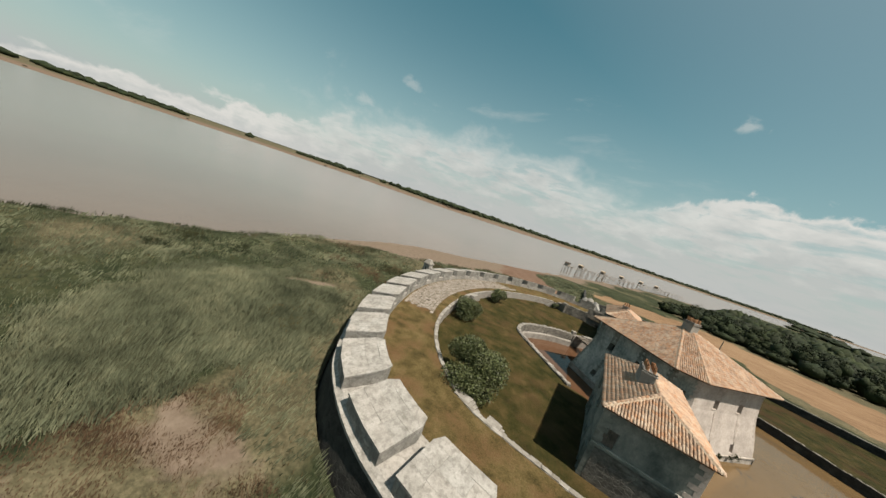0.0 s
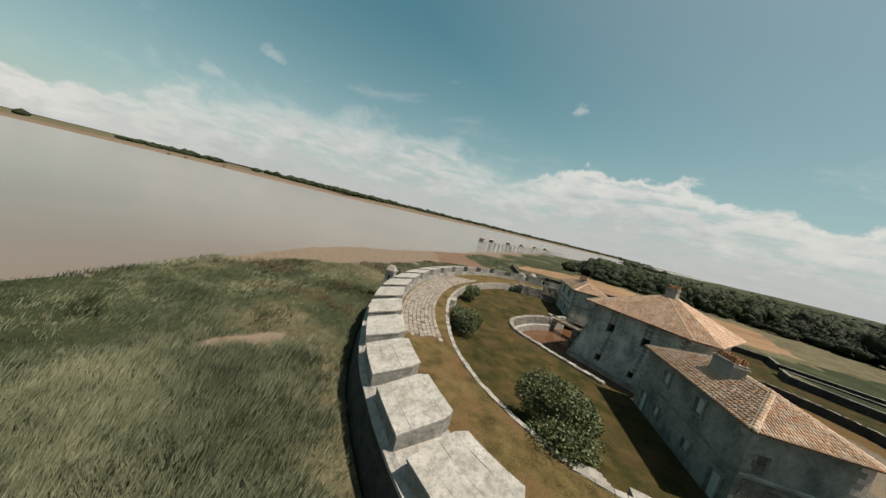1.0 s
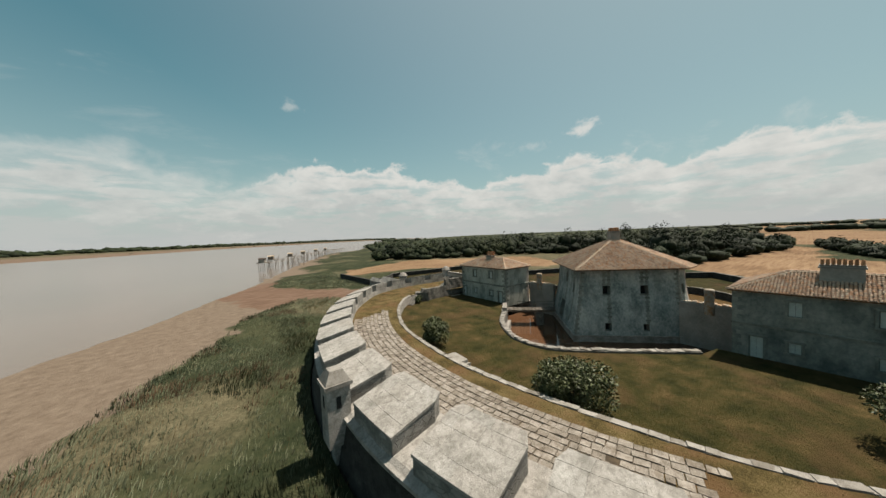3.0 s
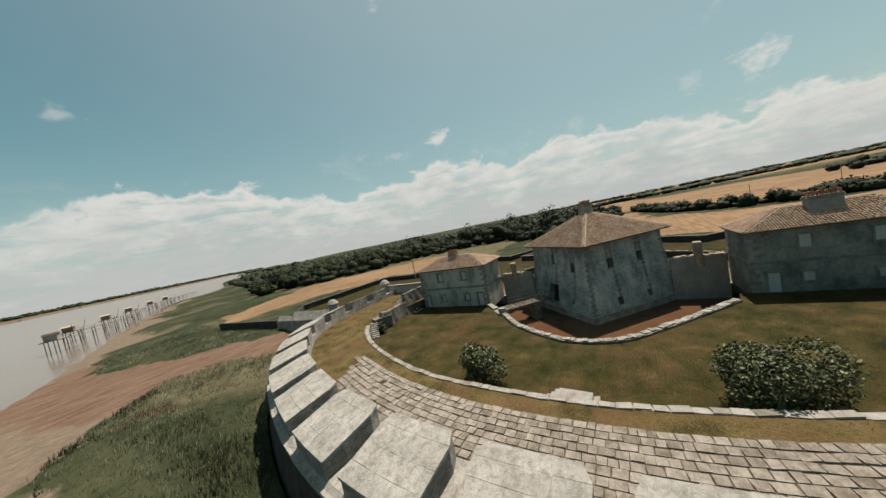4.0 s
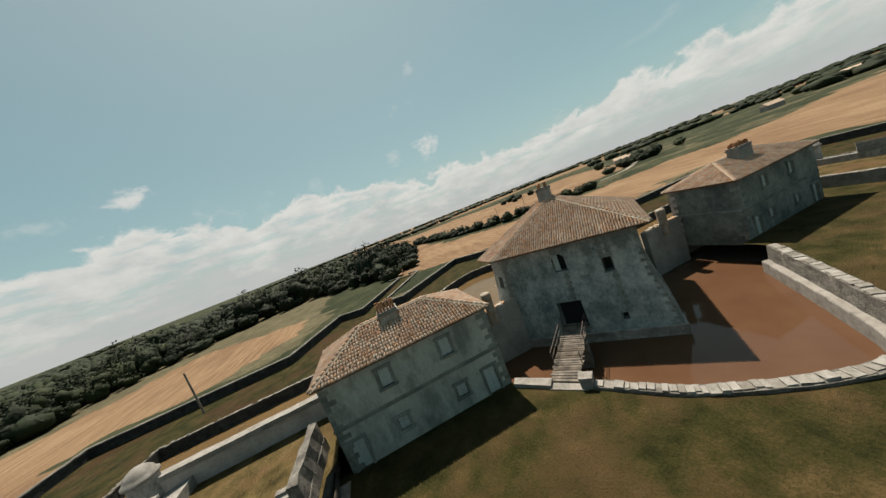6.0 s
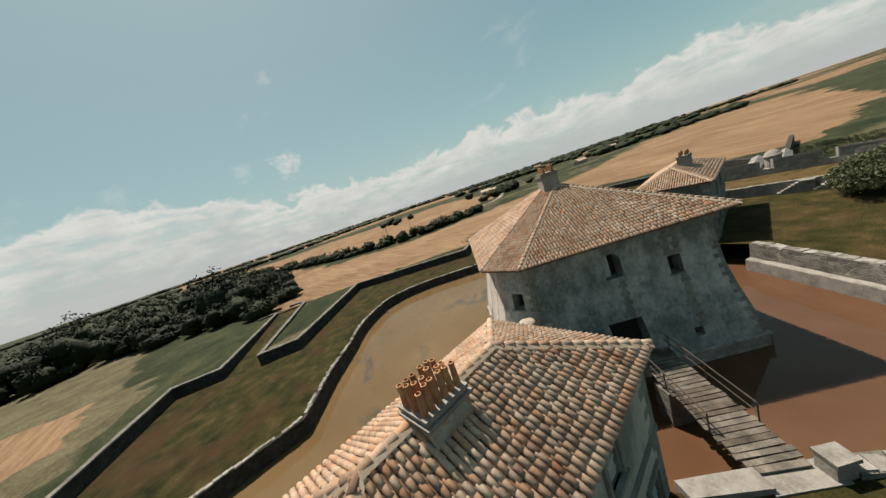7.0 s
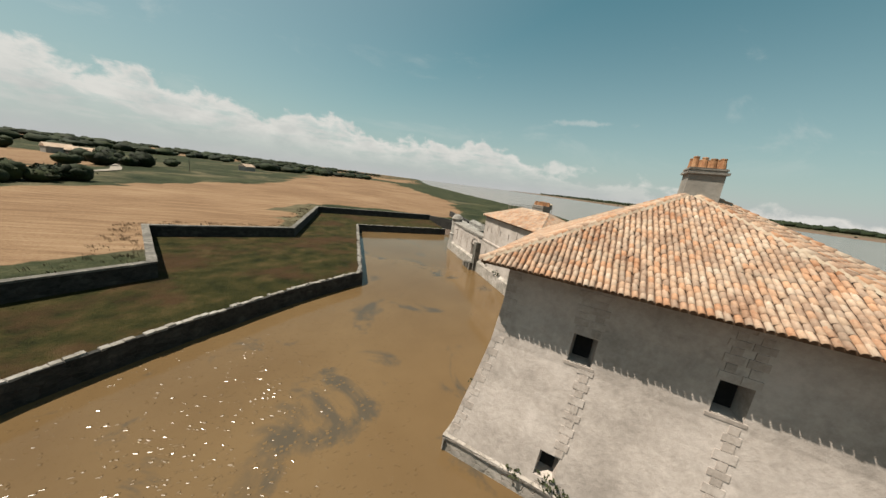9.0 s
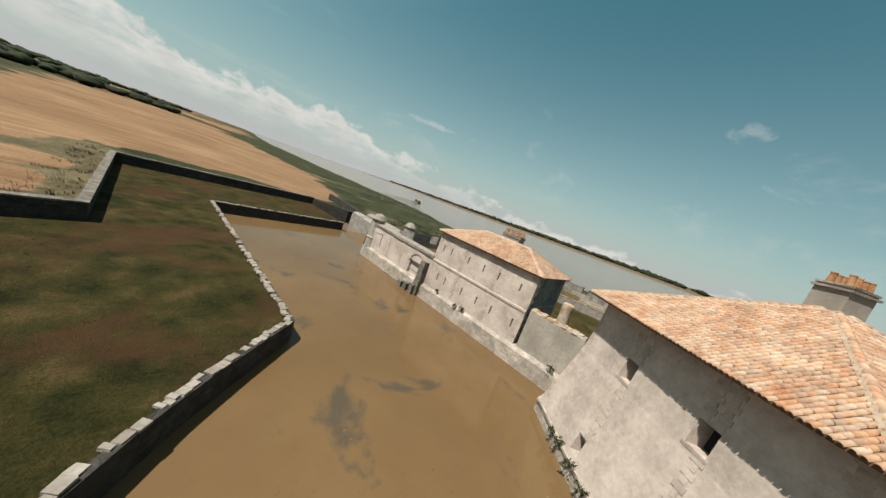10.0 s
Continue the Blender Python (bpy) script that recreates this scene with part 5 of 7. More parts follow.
def tower_ring(h, ch):
    """Plan at half-diagonal h, with the two side corners cut at y = +-ch."""
    k = h - ch
    return [Vector((-h, 0, 0)), Vector((-k, -ch, 0)), Vector((k, -ch, 0)), Vector((h, 0, 0)), Vector((k, ch, 0)), Vector((-k, ch, 0))]


ring_b, ring_p, ring_t = tower_ring(12.2, 10.25), tower_ring(11.95, 10.05), tower_ring(10.12, 8.72)
mids = [(2.7, tower_ring(11.45, 9.7)), (4.2, tower_ring(10.95, 9.35)), (6.0, tower_ring(10.45, 8.98)), (8.0, tower_ring(10.16, 8.75))]
Z_PL = 0.85
UP, LOW = (6.3, 7.5), (1.25, 2.35)
faces = {0: [(-3.3, -2.3, *UP), (1.5, 2.5, *UP), (-3.1, -2.3, 1.5, 2.5), (1.7, 2.4, 1.5, 2.4)],
         1: [(-0.48, 0.48, *UP)],
         2: [(-2.6, -1.7, *UP), (2.0, 2.95, *UP), (-2.5, -1.8, *LOW), (2.1, 2.8, *LOW)],
         3: [(-3.1, -2.2, *UP), (1.5, 2.4, *UP), (-3.05, -2.25, *LOW), (1.55, 2.3, *LOW)],
         4: [(-0.48, 0.48, *UP), (-0.22, 0.85, 1.05, 2.35)],
         5: [(-2.15, 0.1, 1.25, 4.05), (-1.25, -0.05, 7.0, 8.75), (2.9, 3.75, 6.2, 7.45), (2.95, 3.5, 1.8, 2.4)]}
lift = lambda p, z: Vector((p.x, p.y, z))
for i in range(6):
    j = (i + 1) % 6
    g = Geo()
    face_holes = faces[i]
    # away from the sun, wall and stones take colours with shade in them
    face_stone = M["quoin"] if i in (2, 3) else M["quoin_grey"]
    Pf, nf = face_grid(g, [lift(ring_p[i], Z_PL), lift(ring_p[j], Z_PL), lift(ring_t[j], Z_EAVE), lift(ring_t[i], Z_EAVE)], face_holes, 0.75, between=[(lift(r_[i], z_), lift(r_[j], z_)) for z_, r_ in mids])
    w = part("wall", g, [M["tower"] if i in (2, 3) else M["shade_grime"], face_stone, M["dark"]], tower)
    g = Geo()
    sweep(g, dense([ring_b[i], ring_b[j]], 1.2), [(0.0, -1.5), (0.0, -1.0), (0.12, Z_PL - 0.12), (0.02, Z_PL - 0.1), (0.02, Z_PL + 0.06), (0.4, Z_PL + 0.08)], wob=0.02, caps=False)
    part("plinth", g, M["plinth"], tower, "rough stone plinth at the water")
    for hl in face_holes:
        if hl[2] > 4 and hl[3] < 8:
            gg = Geo()
            c = Pf((hl[0] + hl[1]) / 2, hl[2])
            ax = (Pf(hl[1], hl[2]) - Pf(hl[0], hl[2])).normalized()
            gg.bar(c - ax * (hl[1] - hl[0]) * 0.62 - Vector((0, 0, 0.07)), c + ax * (hl[1] - hl[0]) * 0.62 - Vector((0, 0, 0.07)), 0.07, 0.14)
            part("sill", gg, face_stone, tower)
    if i == 5:
        u0, u1, zs, zt = -1.25, -0.05, 8.15, 8.75
        uc, ru = (u0 + u1) / 2, (u1 - u0) / 2
        for side in (-1, 1):
            arc = [(uc + side * ru * math.cos(radians(a_)), zs + (zt - zs) * math.sin(radians(a_))) for a_ in range(0, 91, 15)]
            ring_ = [Pf(*q) for q in arc] + [Pf(uc + side * ru, zt)]
            back = [q - nf * 0.4 for q in ring_]
            k_ = len(ring_)
            gg = Geo()
            gg.add(ring_ + back, [tuple(range(k_)), tuple(range(2 * k_ - 1, k_ - 1, -1))] + [(e_, (e_ + 1) % k_, k_ + (e_ + 1) % k_, k_ + e_) for e_ in range(k_)])
            part("spandrel", gg, M["shade_grime"], tower, "rendered corner of the arched niche")
        gg = Geo()
        nin_ = Vector((-nf.x, -nf.y, 0)).normalized()
        for q in range(4):
            a_, b_ = Pf(u0 + 0.06 + 0.14 * q, 7.05), Pf(u0 + 0.06 + 0.14 * q, 8.6)
            gg.bar(a_ + nin_ * 0.42, b_ + nin_ * 0.42, 0.125, 0.05)
        part("shutter", gg, M["shutter"], tower, "pale board leaf standing in the niche")
    # the chains of stones that stand over and between the openings
    ups = [h for h in face_holes if h[2] > 5 and i not in (1, 4)]
    for q, h in enumerate(ups):
        u = (h[0] + h[1]) / 2
        low_top = max([k[3] for k in face_holes if k[3] < 5 and abs((k[0] + k[1]) / 2 - u) < 1.2] + [Z_PL + 0.1])
        for e in (-0.16, 0.16):
            chain(tower, Pf, nf, u + e * 1.9, h[3] + 0.05, Z_EAVE - 0.25, seed=3 + q + i, mat_=face_stone)
        chain(tower, Pf, nf, u + 0.3, low_top + 0.05, h[2] - 0.15, seed=7 + q + i, mat_=face_stone)
for i, z0 in ((0, 1.0), (2, 1.0), (3, 1.0), (4, 1.0), (1, 1.0), (5, 1.0)):
    j, k = (i + 1) % 6, (i - 1) % 6
    stack_ = [(Z_PL, ring_p)] + mids + [(Z_EAVE, ring_t)]

    def cl(z, i=i, st=stack_):
        for (za, ra), (zb_, rb) in zip(st, st[1:]):
            if z <= zb_ + 1e-6:
                break
        return lift(ra[i].lerp(rb[i], (z - za) / (zb_ - za)), z)

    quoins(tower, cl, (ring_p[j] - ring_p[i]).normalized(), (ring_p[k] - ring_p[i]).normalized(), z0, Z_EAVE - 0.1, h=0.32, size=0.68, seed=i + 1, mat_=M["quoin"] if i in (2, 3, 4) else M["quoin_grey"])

eave = [lift(p, Z_EAVE) for p in tower_ring(11.6, 9.95)]
tip_a, tip_b = Vector((-0.55, 0, APEX)), Vector((0.55, 0, APEX))
g = Geo()
g.add(eave + [tip_a, tip_b], ((0, 1, 6), (1, 2, 7, 6), (2, 3, 7), (3, 4, 7), (4, 5, 6, 7), (5, 0, 6)))
under = [p - Vector((0, 0, 0.12)) for p in eave]
g.add(eave + under, [(i, 6 + i, 6 + (i + 1) % 6, (i + 1) % 6) for i in range(6)] + [(11, 10, 9, 8, 7, 6)])
roof = part("roof", g, M["tile_bed"], tower, "low hipped roof of weathered canal tiles")
for i, tp in enumerate(([tip_a], [tip_a, tip_b], [tip_b], [tip_b], [tip_b, tip_a], [tip_a])):
    roof_face(roof, eave[i], eave[(i + 1) % 6], tp, seed=20 + i)
for i, tp in ((0, tip_a), (1, tip_a), (2, tip_b), (3, tip_b), (4, tip_b), (5, tip_a)):
    ridge_tiles(roof, eave[i], tp)
ridge_tiles(roof, tip_a, tip_b)
for i in range(6):
    a, b = lift(ring_t[i], 0), lift(ring_t[(i + 1) % 6], 0)
    d = (b - a).normalized()
    eave_teeth(tower, a, b, Vector((d.y, -d.x, 0)), Z_EAVE)
chimney("chimney", (0.1, 0.0), (1.45, 1.45), APEX - 0.6, APEX + 1.2, (2, 4), radians(45), "pale rendered chimney with terracotta pots on the tower roof", (0.5, 0.58), 1.25)

# ---------------------------------------------------------------- the two houses
H_EAVE, RIDGE = 8.8, 10.5


def shutter_window(house, P, nrm, u0, u1, z0, z1, door=False):
    ax = (P(u1, z0) - P(u0, z0)).normalized()
    nin = Vector((-nrm.x, -nrm.y, 0)).normalized()
    w = part("door" if door else "window", Geo(), M["quoin"], house)
    # stone surround
    gg = Geo()
    a, b = P(u0, z0), P(u1, z0)
    hgt = Vector((0, 0, z1 - z0))
    gg.bar(a - ax * 0.1 - nin * 0.02, a - ax * 0.1 + hgt - nin * 0.02, 0.2, 0.14)
    gg.bar(b + ax * 0.1 - nin * 0.02, b + ax * 0.1 + hgt - nin * 0.02, 0.2, 0.14)
    gg.bar(a - ax * 0.25 + hgt + Vector((0, 0, 0.1)) - nin * 0.03, b + ax * 0.25 + hgt + Vector((0, 0, 0.1)) - nin * 0.03, 0.16, 0.22)
    if not door:
        gg.bar(a - ax * 0.25 - Vector((0, 0, 0.08)) - nin * 0.06, b + ax * 0.25 - Vector((0, 0, 0.08)) - nin * 0.06, 0.24, 0.16)
    fr = part("frame", gg, M["quoin_grey"], w, "pale stone surround")
    # two leaves
    mid = (u0 + u1) / 2
    for q, (ua, ub) in enumerate(((u0 + 0.02, mid - 0.01), (mid + 0.01, u1 - 0.02))):
        gg = Geo()
        p, r = P(ua, z0) + nin * 0.12, P(ub, z0) + nin * 0.12
        h = z1 - z0 - 0.02
        gg.add([p, r, r + Vector((0, 0, h)), p + Vector((0, 0, h)), p + nin * 0.05, r + nin * 0.05, r + nin * 0.05 + Vector((0, 0, h)), p + nin * 0.05 + Vector((0, 0, h))], ((0, 1, 2, 3), (7, 6, 5, 4), (0, 4, 5, 1), (2, 6, 7, 3), (1, 5, 6, 2), (3, 7, 4, 0)))
        for zz in (0.18, 0.5, 0.82):
            gg.bar(p - nin * 0.015 + Vector((0, 0, h * zz)), r - nin * 0.015 + Vector((0, 0, h * zz)), 0.03, 0.09)
        part("shutter", gg, M["shutter"], w, "grey-green painted boarded leaf")


def house(s, y0, y1, xa, xb, label, singles, skin):
    """A two-storey house; s: +1 on the +y side, -1 on the other; y0 < y1 are its eaves' distances from the axis."""
    h = thing("garrison_house", label, "house", ((xa + xb) / 2, s * (y0 + y1) / 2, Z_LAWN), "twin houses")
    ins = 0.32
    Y0, Y1 = y0 + ins, y1 - ins
    XA, XB = xa + ins, xb - ins
    if s > 0:
        ring = [(XA, Y0), (XB, Y0), (XB, Y1), (XA, Y1)]
    else:
        ring = [(XA, -Y1), (XB, -Y1), (XB, -Y0), (XA, -Y0)]
    ring = [Vector((x, y, 0)) for x, y in ring]
    mid = (Y0 + Y1) / 2
    # openings of the courtyard front, from its middle
    fr = []
    for yy, w, z0, z1 in ((26.2, 0.95, 2.3, 4.35), (22.9, 0.8, 3.35, 4.3), (18.3, 0.8, 3.35, 4.3), (15.9, 0.95, 2.3, 4.35), (22.9, 0.85, 6.75, 8.05), (18.3, 0.85, 6.75, 8.05)):
        d = yy - 20.85
        fr.append((d, w, z0, z1))
    for k in range(4):
        a, b = ring[k], ring[(k + 1) % 4]
        land = abs(a.x - XB) < 0.01 and abs(b.x - XB) < 0.01
        front = abs(a.x - XA) < 0.01 and abs(b.x - XA) < 0.01
        gable_far = abs(a.y - b.y) < 0.01 and abs(abs(a.y) - Y1) < 0.01
        holes = []
        if front:
            sg = -s          # along the face seen from outside
            holes = [((d * sg) - w / 2, (d * sg) + w / 2, z0, z1) for d, w, z0, z1 in fr]
        if land:
            for uu in (-5.6, -4.3, -1.6, 0.6, 2.6, 5.2):
                holes.append((uu - 0.09, uu + 0.09, 6.6, 7.4))
                holes.append((uu + 0.5 - 0.09, uu + 0.5 + 0.09, 3.0, 3.9))
        if gable_far:
            holes = [(-2.9, -1.9, 5.75, 7.2)] if s < 0 else []
        g = Geo()
        z0 = Z_LAWN - 0.6 if not land else 1.7
        P, nrm = face_grid(g, [lift(a, z0), lift(b, z0), lift(b, H_EAVE), lift(a, H_EAVE)], holes, 0.3)
        # every side but the moat front gets render with shade mixed into its colour
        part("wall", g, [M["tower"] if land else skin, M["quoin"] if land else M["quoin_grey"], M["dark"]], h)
        if gable_far and s < 0:
            gg = Geo()
            sweep(gg, dense([a + Vector((0.4, -0.015, 0)), b + Vector((-0.5, -0.015, 0))], 0.7), [(-0.02, z0), (-0.02, 5.3), (0.1, 5.3), (0.1, z0)], wob=0.012)
            part("bare_masonry", gg, M["stone"], h, "exposed rubble where the render has fallen")
            gg = Geo()
            qa, qb = P(-2.88, 5.76), P(-1.92, 5.76)
            for q in range(5):
                gg.bar(qa.lerp(qb, (q + 0.5) / 5) + Vector((0, 0.16, 0)), qa.lerp(qb, (q + 0.5) / 5) + Vector((0, 0.16, 1.42)), 0.18, 0.04)
            part("shutter", gg, M["plank"], h, "closed dark board shutter")
        if front:
            for q in holes:
                shutter_window(h, P, nrm, *q, door=q[2] < 3)
        # band between the storeys
        g = Geo()
        d = (b - a).normalized()
        o = Vector((d.y, -d.x, 0))
        zb = 5.35 if not land else 5.0
        g.add([a + o * 0.0 + Vector((0, 0, zb)), b + Vector((0, 0, zb)), b + o * 0.08 + Vector((0, 0, zb + 0.03)), a + o * 0.08 + Vector((0, 0, zb + 0.03)), a + o * 0.08 + Vector((0, 0, zb + 0.24)), b + o * 0.08 + Vector((0, 0, zb + 0.24)), b + Vector((0, 0, zb + 0.3)), a + Vector((0, 0, zb + 0.3))], ((0, 1, 2, 3), (3, 2, 5, 4), (4, 5, 6, 7)))
        part("string_course", g, M["quoin"] if land else M["quoin_grey"], h, "stone band between the storeys")
        eave_teeth(h, a, b, o, H_EAVE)
        if land:
            for q, uu in enumerate((-2.3, 2.3)):
                chain(h, P, nrm, uu, 2.0, H_EAVE - 0.3, seed=4 + q, h=0.4)
    for k in range(4):
        a, n_, p_ = ring[k], ring[(k + 1) % 4], ring[(k - 1) % 4]
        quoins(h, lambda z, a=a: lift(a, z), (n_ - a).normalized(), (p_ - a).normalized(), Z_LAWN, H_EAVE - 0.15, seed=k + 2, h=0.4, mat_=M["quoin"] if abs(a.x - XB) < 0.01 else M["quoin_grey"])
    # roof
    ya, yb = (y0, y1) if s > 0 else (-y1, -y0)
    e = [Vector((xa, ya, H_EAVE)), Vector((xb, ya, H_EAVE)), Vector((xb, yb, H_EAVE)), Vector((xa, yb, H_EAVE))]
    xm = (xa + xb) / 2
    r0, r1 = Vector((xm, ya + 3.9, RIDGE)), Vector((xm, yb - 3.9, RIDGE))
    g = Geo()
    g.add(e + [r0, r1], ((0, 1, 4), (1, 2, 5, 4), (2, 3, 5), (3, 0, 4, 5)))
    un = [p - Vector((0, 0, 0.12)) for p in e]
    g.add(e + un, [(i, 4 + i, 4 + (i + 1) % 4, (i + 1) % 4) for i in range(4)] + [(7, 6, 5, 4)])
    rf = part("roof", g, M["tile_bed"], h, "hipped roof of mottled canal tiles")
    near = Vector((-7.5, 16.5 * s, 9.6))
    tops = ([r0], [r0, r1], [r1], [r1, r0])
    for k in range(4):
        roof_face(rf, e[k], e[(k + 1) % 4], tops[k], singles=(singles if k == (3 if s > 0 else 3) else 0), near=near, seed=40 + k)
    for p, q in ((e[0], r0), (e[1], r0), (e[2], r1), (e[3], r1), (r0, r1)):
        ridge_tiles(rf, p, q)
    return h


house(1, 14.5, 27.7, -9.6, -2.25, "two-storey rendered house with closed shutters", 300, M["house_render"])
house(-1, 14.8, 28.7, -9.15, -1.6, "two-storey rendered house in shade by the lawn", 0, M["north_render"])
chimney("chimney", (-6.25, 21.4), (1.25, 1.5), 9.2, 10.9, (3, 6), 0.0, "rendered chimney stack crowded with terracotta pots", (0.62, 0.8), 0.85, M["lichen"])
chimney("chimney", (-6.2, -21.6), (1.15, 2.4), 9.4, 11.3, (2, 8), 0.0, "rendered chimney stack with rows of short pots")

# ---------------------------------------------------------------- land front towards the moat
for s in (-1, 1):
    o = 0.35 * (s < 0)
    ys = [10.0, 14.3 + o]
    # plinth in the water along the house, curtain and end wall
    g = Geo()
    ln = dense([(-1.9, s * 9.0), (-1.9, s * 43.4)], 1.6)
    if s > 0:
        ln = ln[::-1]
    sweep(g, ln, [(0.45, -1.5), (0.35, 1.45), (0.0, 1.75), (-0.6, 1.75)], wob=0.03)
    solo("front_plinth", g, M["plinth"], "pale battered stone plinth standing in the moat", "wall", "moat front", "structure")
    # curtain wall between tower and house, with a round lookout post on it
    g = Geo()
    ln = dense([(-2.7, s * 9.2), (-2.7, s * (14.45 + o))], 1.0)
    if s > 0:
        ln = ln[::-1]
    sweep(g, ln, [(0.62, 1.0), (0.62, 5.5), (0.55, 5.62), (-0.05, 5.62), (-0.1, 5.5), (-0.1, -1.4)], wob=0.015)
    cw = solo("curtain_wall", g, M["stucco"], "rendered curtain wall joining tower and house", "wall", "curtain walls", "structure")
    rnd_c = random.Random(31 + s)
    for q in range(11):
        g = Geo()
        yy = s * (9.6 + o * 0.4 + q * 0.47)
        g.box((-2.42 + rnd_c.uniform(-.05, .05), yy, 5.56), (0.68 * rnd_c.uniform(0.85, 1.1), 0.47, rnd_c.uniform(0.12, 0.24)), rnd_c.uniform(-.08, .08), jit=0.05, top=0.86)
        part("coping_stone", g, M["lichen"], cw, "rough coping stone with orange lichen")
    g = Geo()
    g.lathe((-2.8, s * 12.15, 4.4), [(0.48, 0), (0.48, 1.2), (0.47, 1.8), (0.48, 2.55), (0.50, 2.65), (0.50, 2.98), (0.46, 3.1), (0.25, 3.16), (0.01, 3.18)], 20)
    for q in range(len(g.v)):
        v = g.v[q]
        g.v[q] = (v[0] + rnd_c.uniform(-.012, .012), v[1] + rnd_c.uniform(-.012, .012), v[2] + rnd_c.uniform(-.012, .012))
    solo("round_post", g, M["lichen"], "short round stone post with orange lichen", "post", "round posts", smooth=True)
    # end wall with its blind arch, and the corner turret
    g = Geo()
    y_a, y_b = (28.4 if s < 0 else 27.4), 43.4
    c = [(-1.9, s * y_b), (-1.9, s * y_a)] if s < 0 else [(-1.9, s * y_a), (-1.9, s * y_b)]
    mid_y = (y_a + y_b) / 2
    uc = (mid_y - 31.0) if s < 0 else (31.0 - mid_y)
    arch = [(uc - 1.3, uc + 1.3, 1.8, 3.6)] if s < 0 else []
    P, nrm = face_grid(g, [Vector((*c[0], 1.6)), Vector((*c[1], 1.6)), Vector((*c[1], 5.3)), Vector((*c[0], 5.3))], arch, 0.35, 0, 1, 0)
    g.quad((c[1][0] - 0.9, c[1][1], 1.6), (c[0][0] - 0.9, c[0][1], 1.6), (c[0][0] - 0.9, c[0][1], 5.3), (c[1][0] - 0.9, c[1][1], 5.3))
    g.quad((c[0][0], c[0][1], 5.3), (c[1][0], c[1][1], 5.3), (c[1][0] - 0.9, c[1][1], 5.3), (c[0][0] - 0.9, c[0][1], 5.3))
    ew = solo("end_wall", g, [M["tower"], M["quoin"]], "weathered rendered wall with a blind gate arch" if s < 0 else "weathered rendered flank wall", "wall", "moat front", "structure")
    g = Geo()
    ln = dense([(-1.9, s * y_a), (-1.9, s * y_b)], 1.5)
    if s > 0:
        ln = ln[::-1]
    sweep(g, ln, [(0.14, 5.25), (0.16, 5.55), (-1.05, 5.65), (-1.05, 5.25)], wob=0.03)
    part("coping", g, M["cap_joined"], ew, "thick rounded stone coping")
    for q in (37.6, 42.8, 34.4):
        chain(ew, P, nrm, (mid_y - q) if s < 0 else (q - mid_y), 1.8, 5.2, seed=int(q), h=0.4)
    if s < 0:
        g = Geo()
        for q in range(13):
            a0, a1 = math.pi * q / 13, math.pi * (q + 1) / 13
            vs = []
            for xx in (-1.98, -1.8):
                for r, a in ((1.3, a0), (1.3, a1), (1.75, a1), (1.75, a0)):
                    vs.append((xx, -31.0 - math.cos(a) * r, 3.55 + math.sin(a) * r * 0.85))
            g.add(vs, ((4, 5, 6, 7), (0, 4, 7, 3), (2, 6, 5, 1), (3, 7, 6, 2), (1, 5, 4, 0)))
        part("arch", g, M["quoin"], ew, "semicircular stone arch ring")
        for q, yy in enumerate((-29.4, -30.5, -31.6)):
            g = Geo()
            g.box((-1.0, yy, -1.4), (0.9, 0.65, 2.6 - 0.25 * q), 0.1, jit=0.06, top=0.9)
            solo("bridge_stump", g, M["stone"], "broken stone pier standing in the moat", "pier", "bridge stumps")
        g = Geo()
        g.box((-1.5, -29.1, 0.0), (0.9, 0.9, 4.4), 0, jit=0.04, top=0.85)
        part("pilaster", g, M["stone"], ew, "worn stone pilaster")
    for q, (x, y, zt) in enumerate(((-2.6, s * 42.6, 7.1), (-13.4, s * 47.4, 6.15))):
        tt = thing("corner_turret", "round stone sentry turret with a domed cap", "turret", (x, y, 0), "sentry turrets")
        g = Geo()
        g.lathe((x, y, 0), [(1.25, -1.0), (1.1, 2.8), (1.2, 3.2), (1.0, 3.3), (0.98, zt - 1.1)], 18)
        part("shaft", g, M["merlon"], tt, smooth=False)
        g = Geo()
        g.lathe((x, y, zt - 1.15), [(1.0, 0), (1.15, 0.05), (1.15, 0.25), (1.02, 0.3), (0.9, 0.62), (0.62, 0.9), (0.3, 1.06), (0.01, 1.12)], 18)
        part("dome", g, M["cap_joined"], tt, "pale stone dome", smooth=True)

# ---------------------------------------------------------------- paved strip of the battery
paving = thing("paved_strip", "strip of worn pale paving slabs behind the merlons", "paving", (-37, 0, Z_TER), kind="structure")


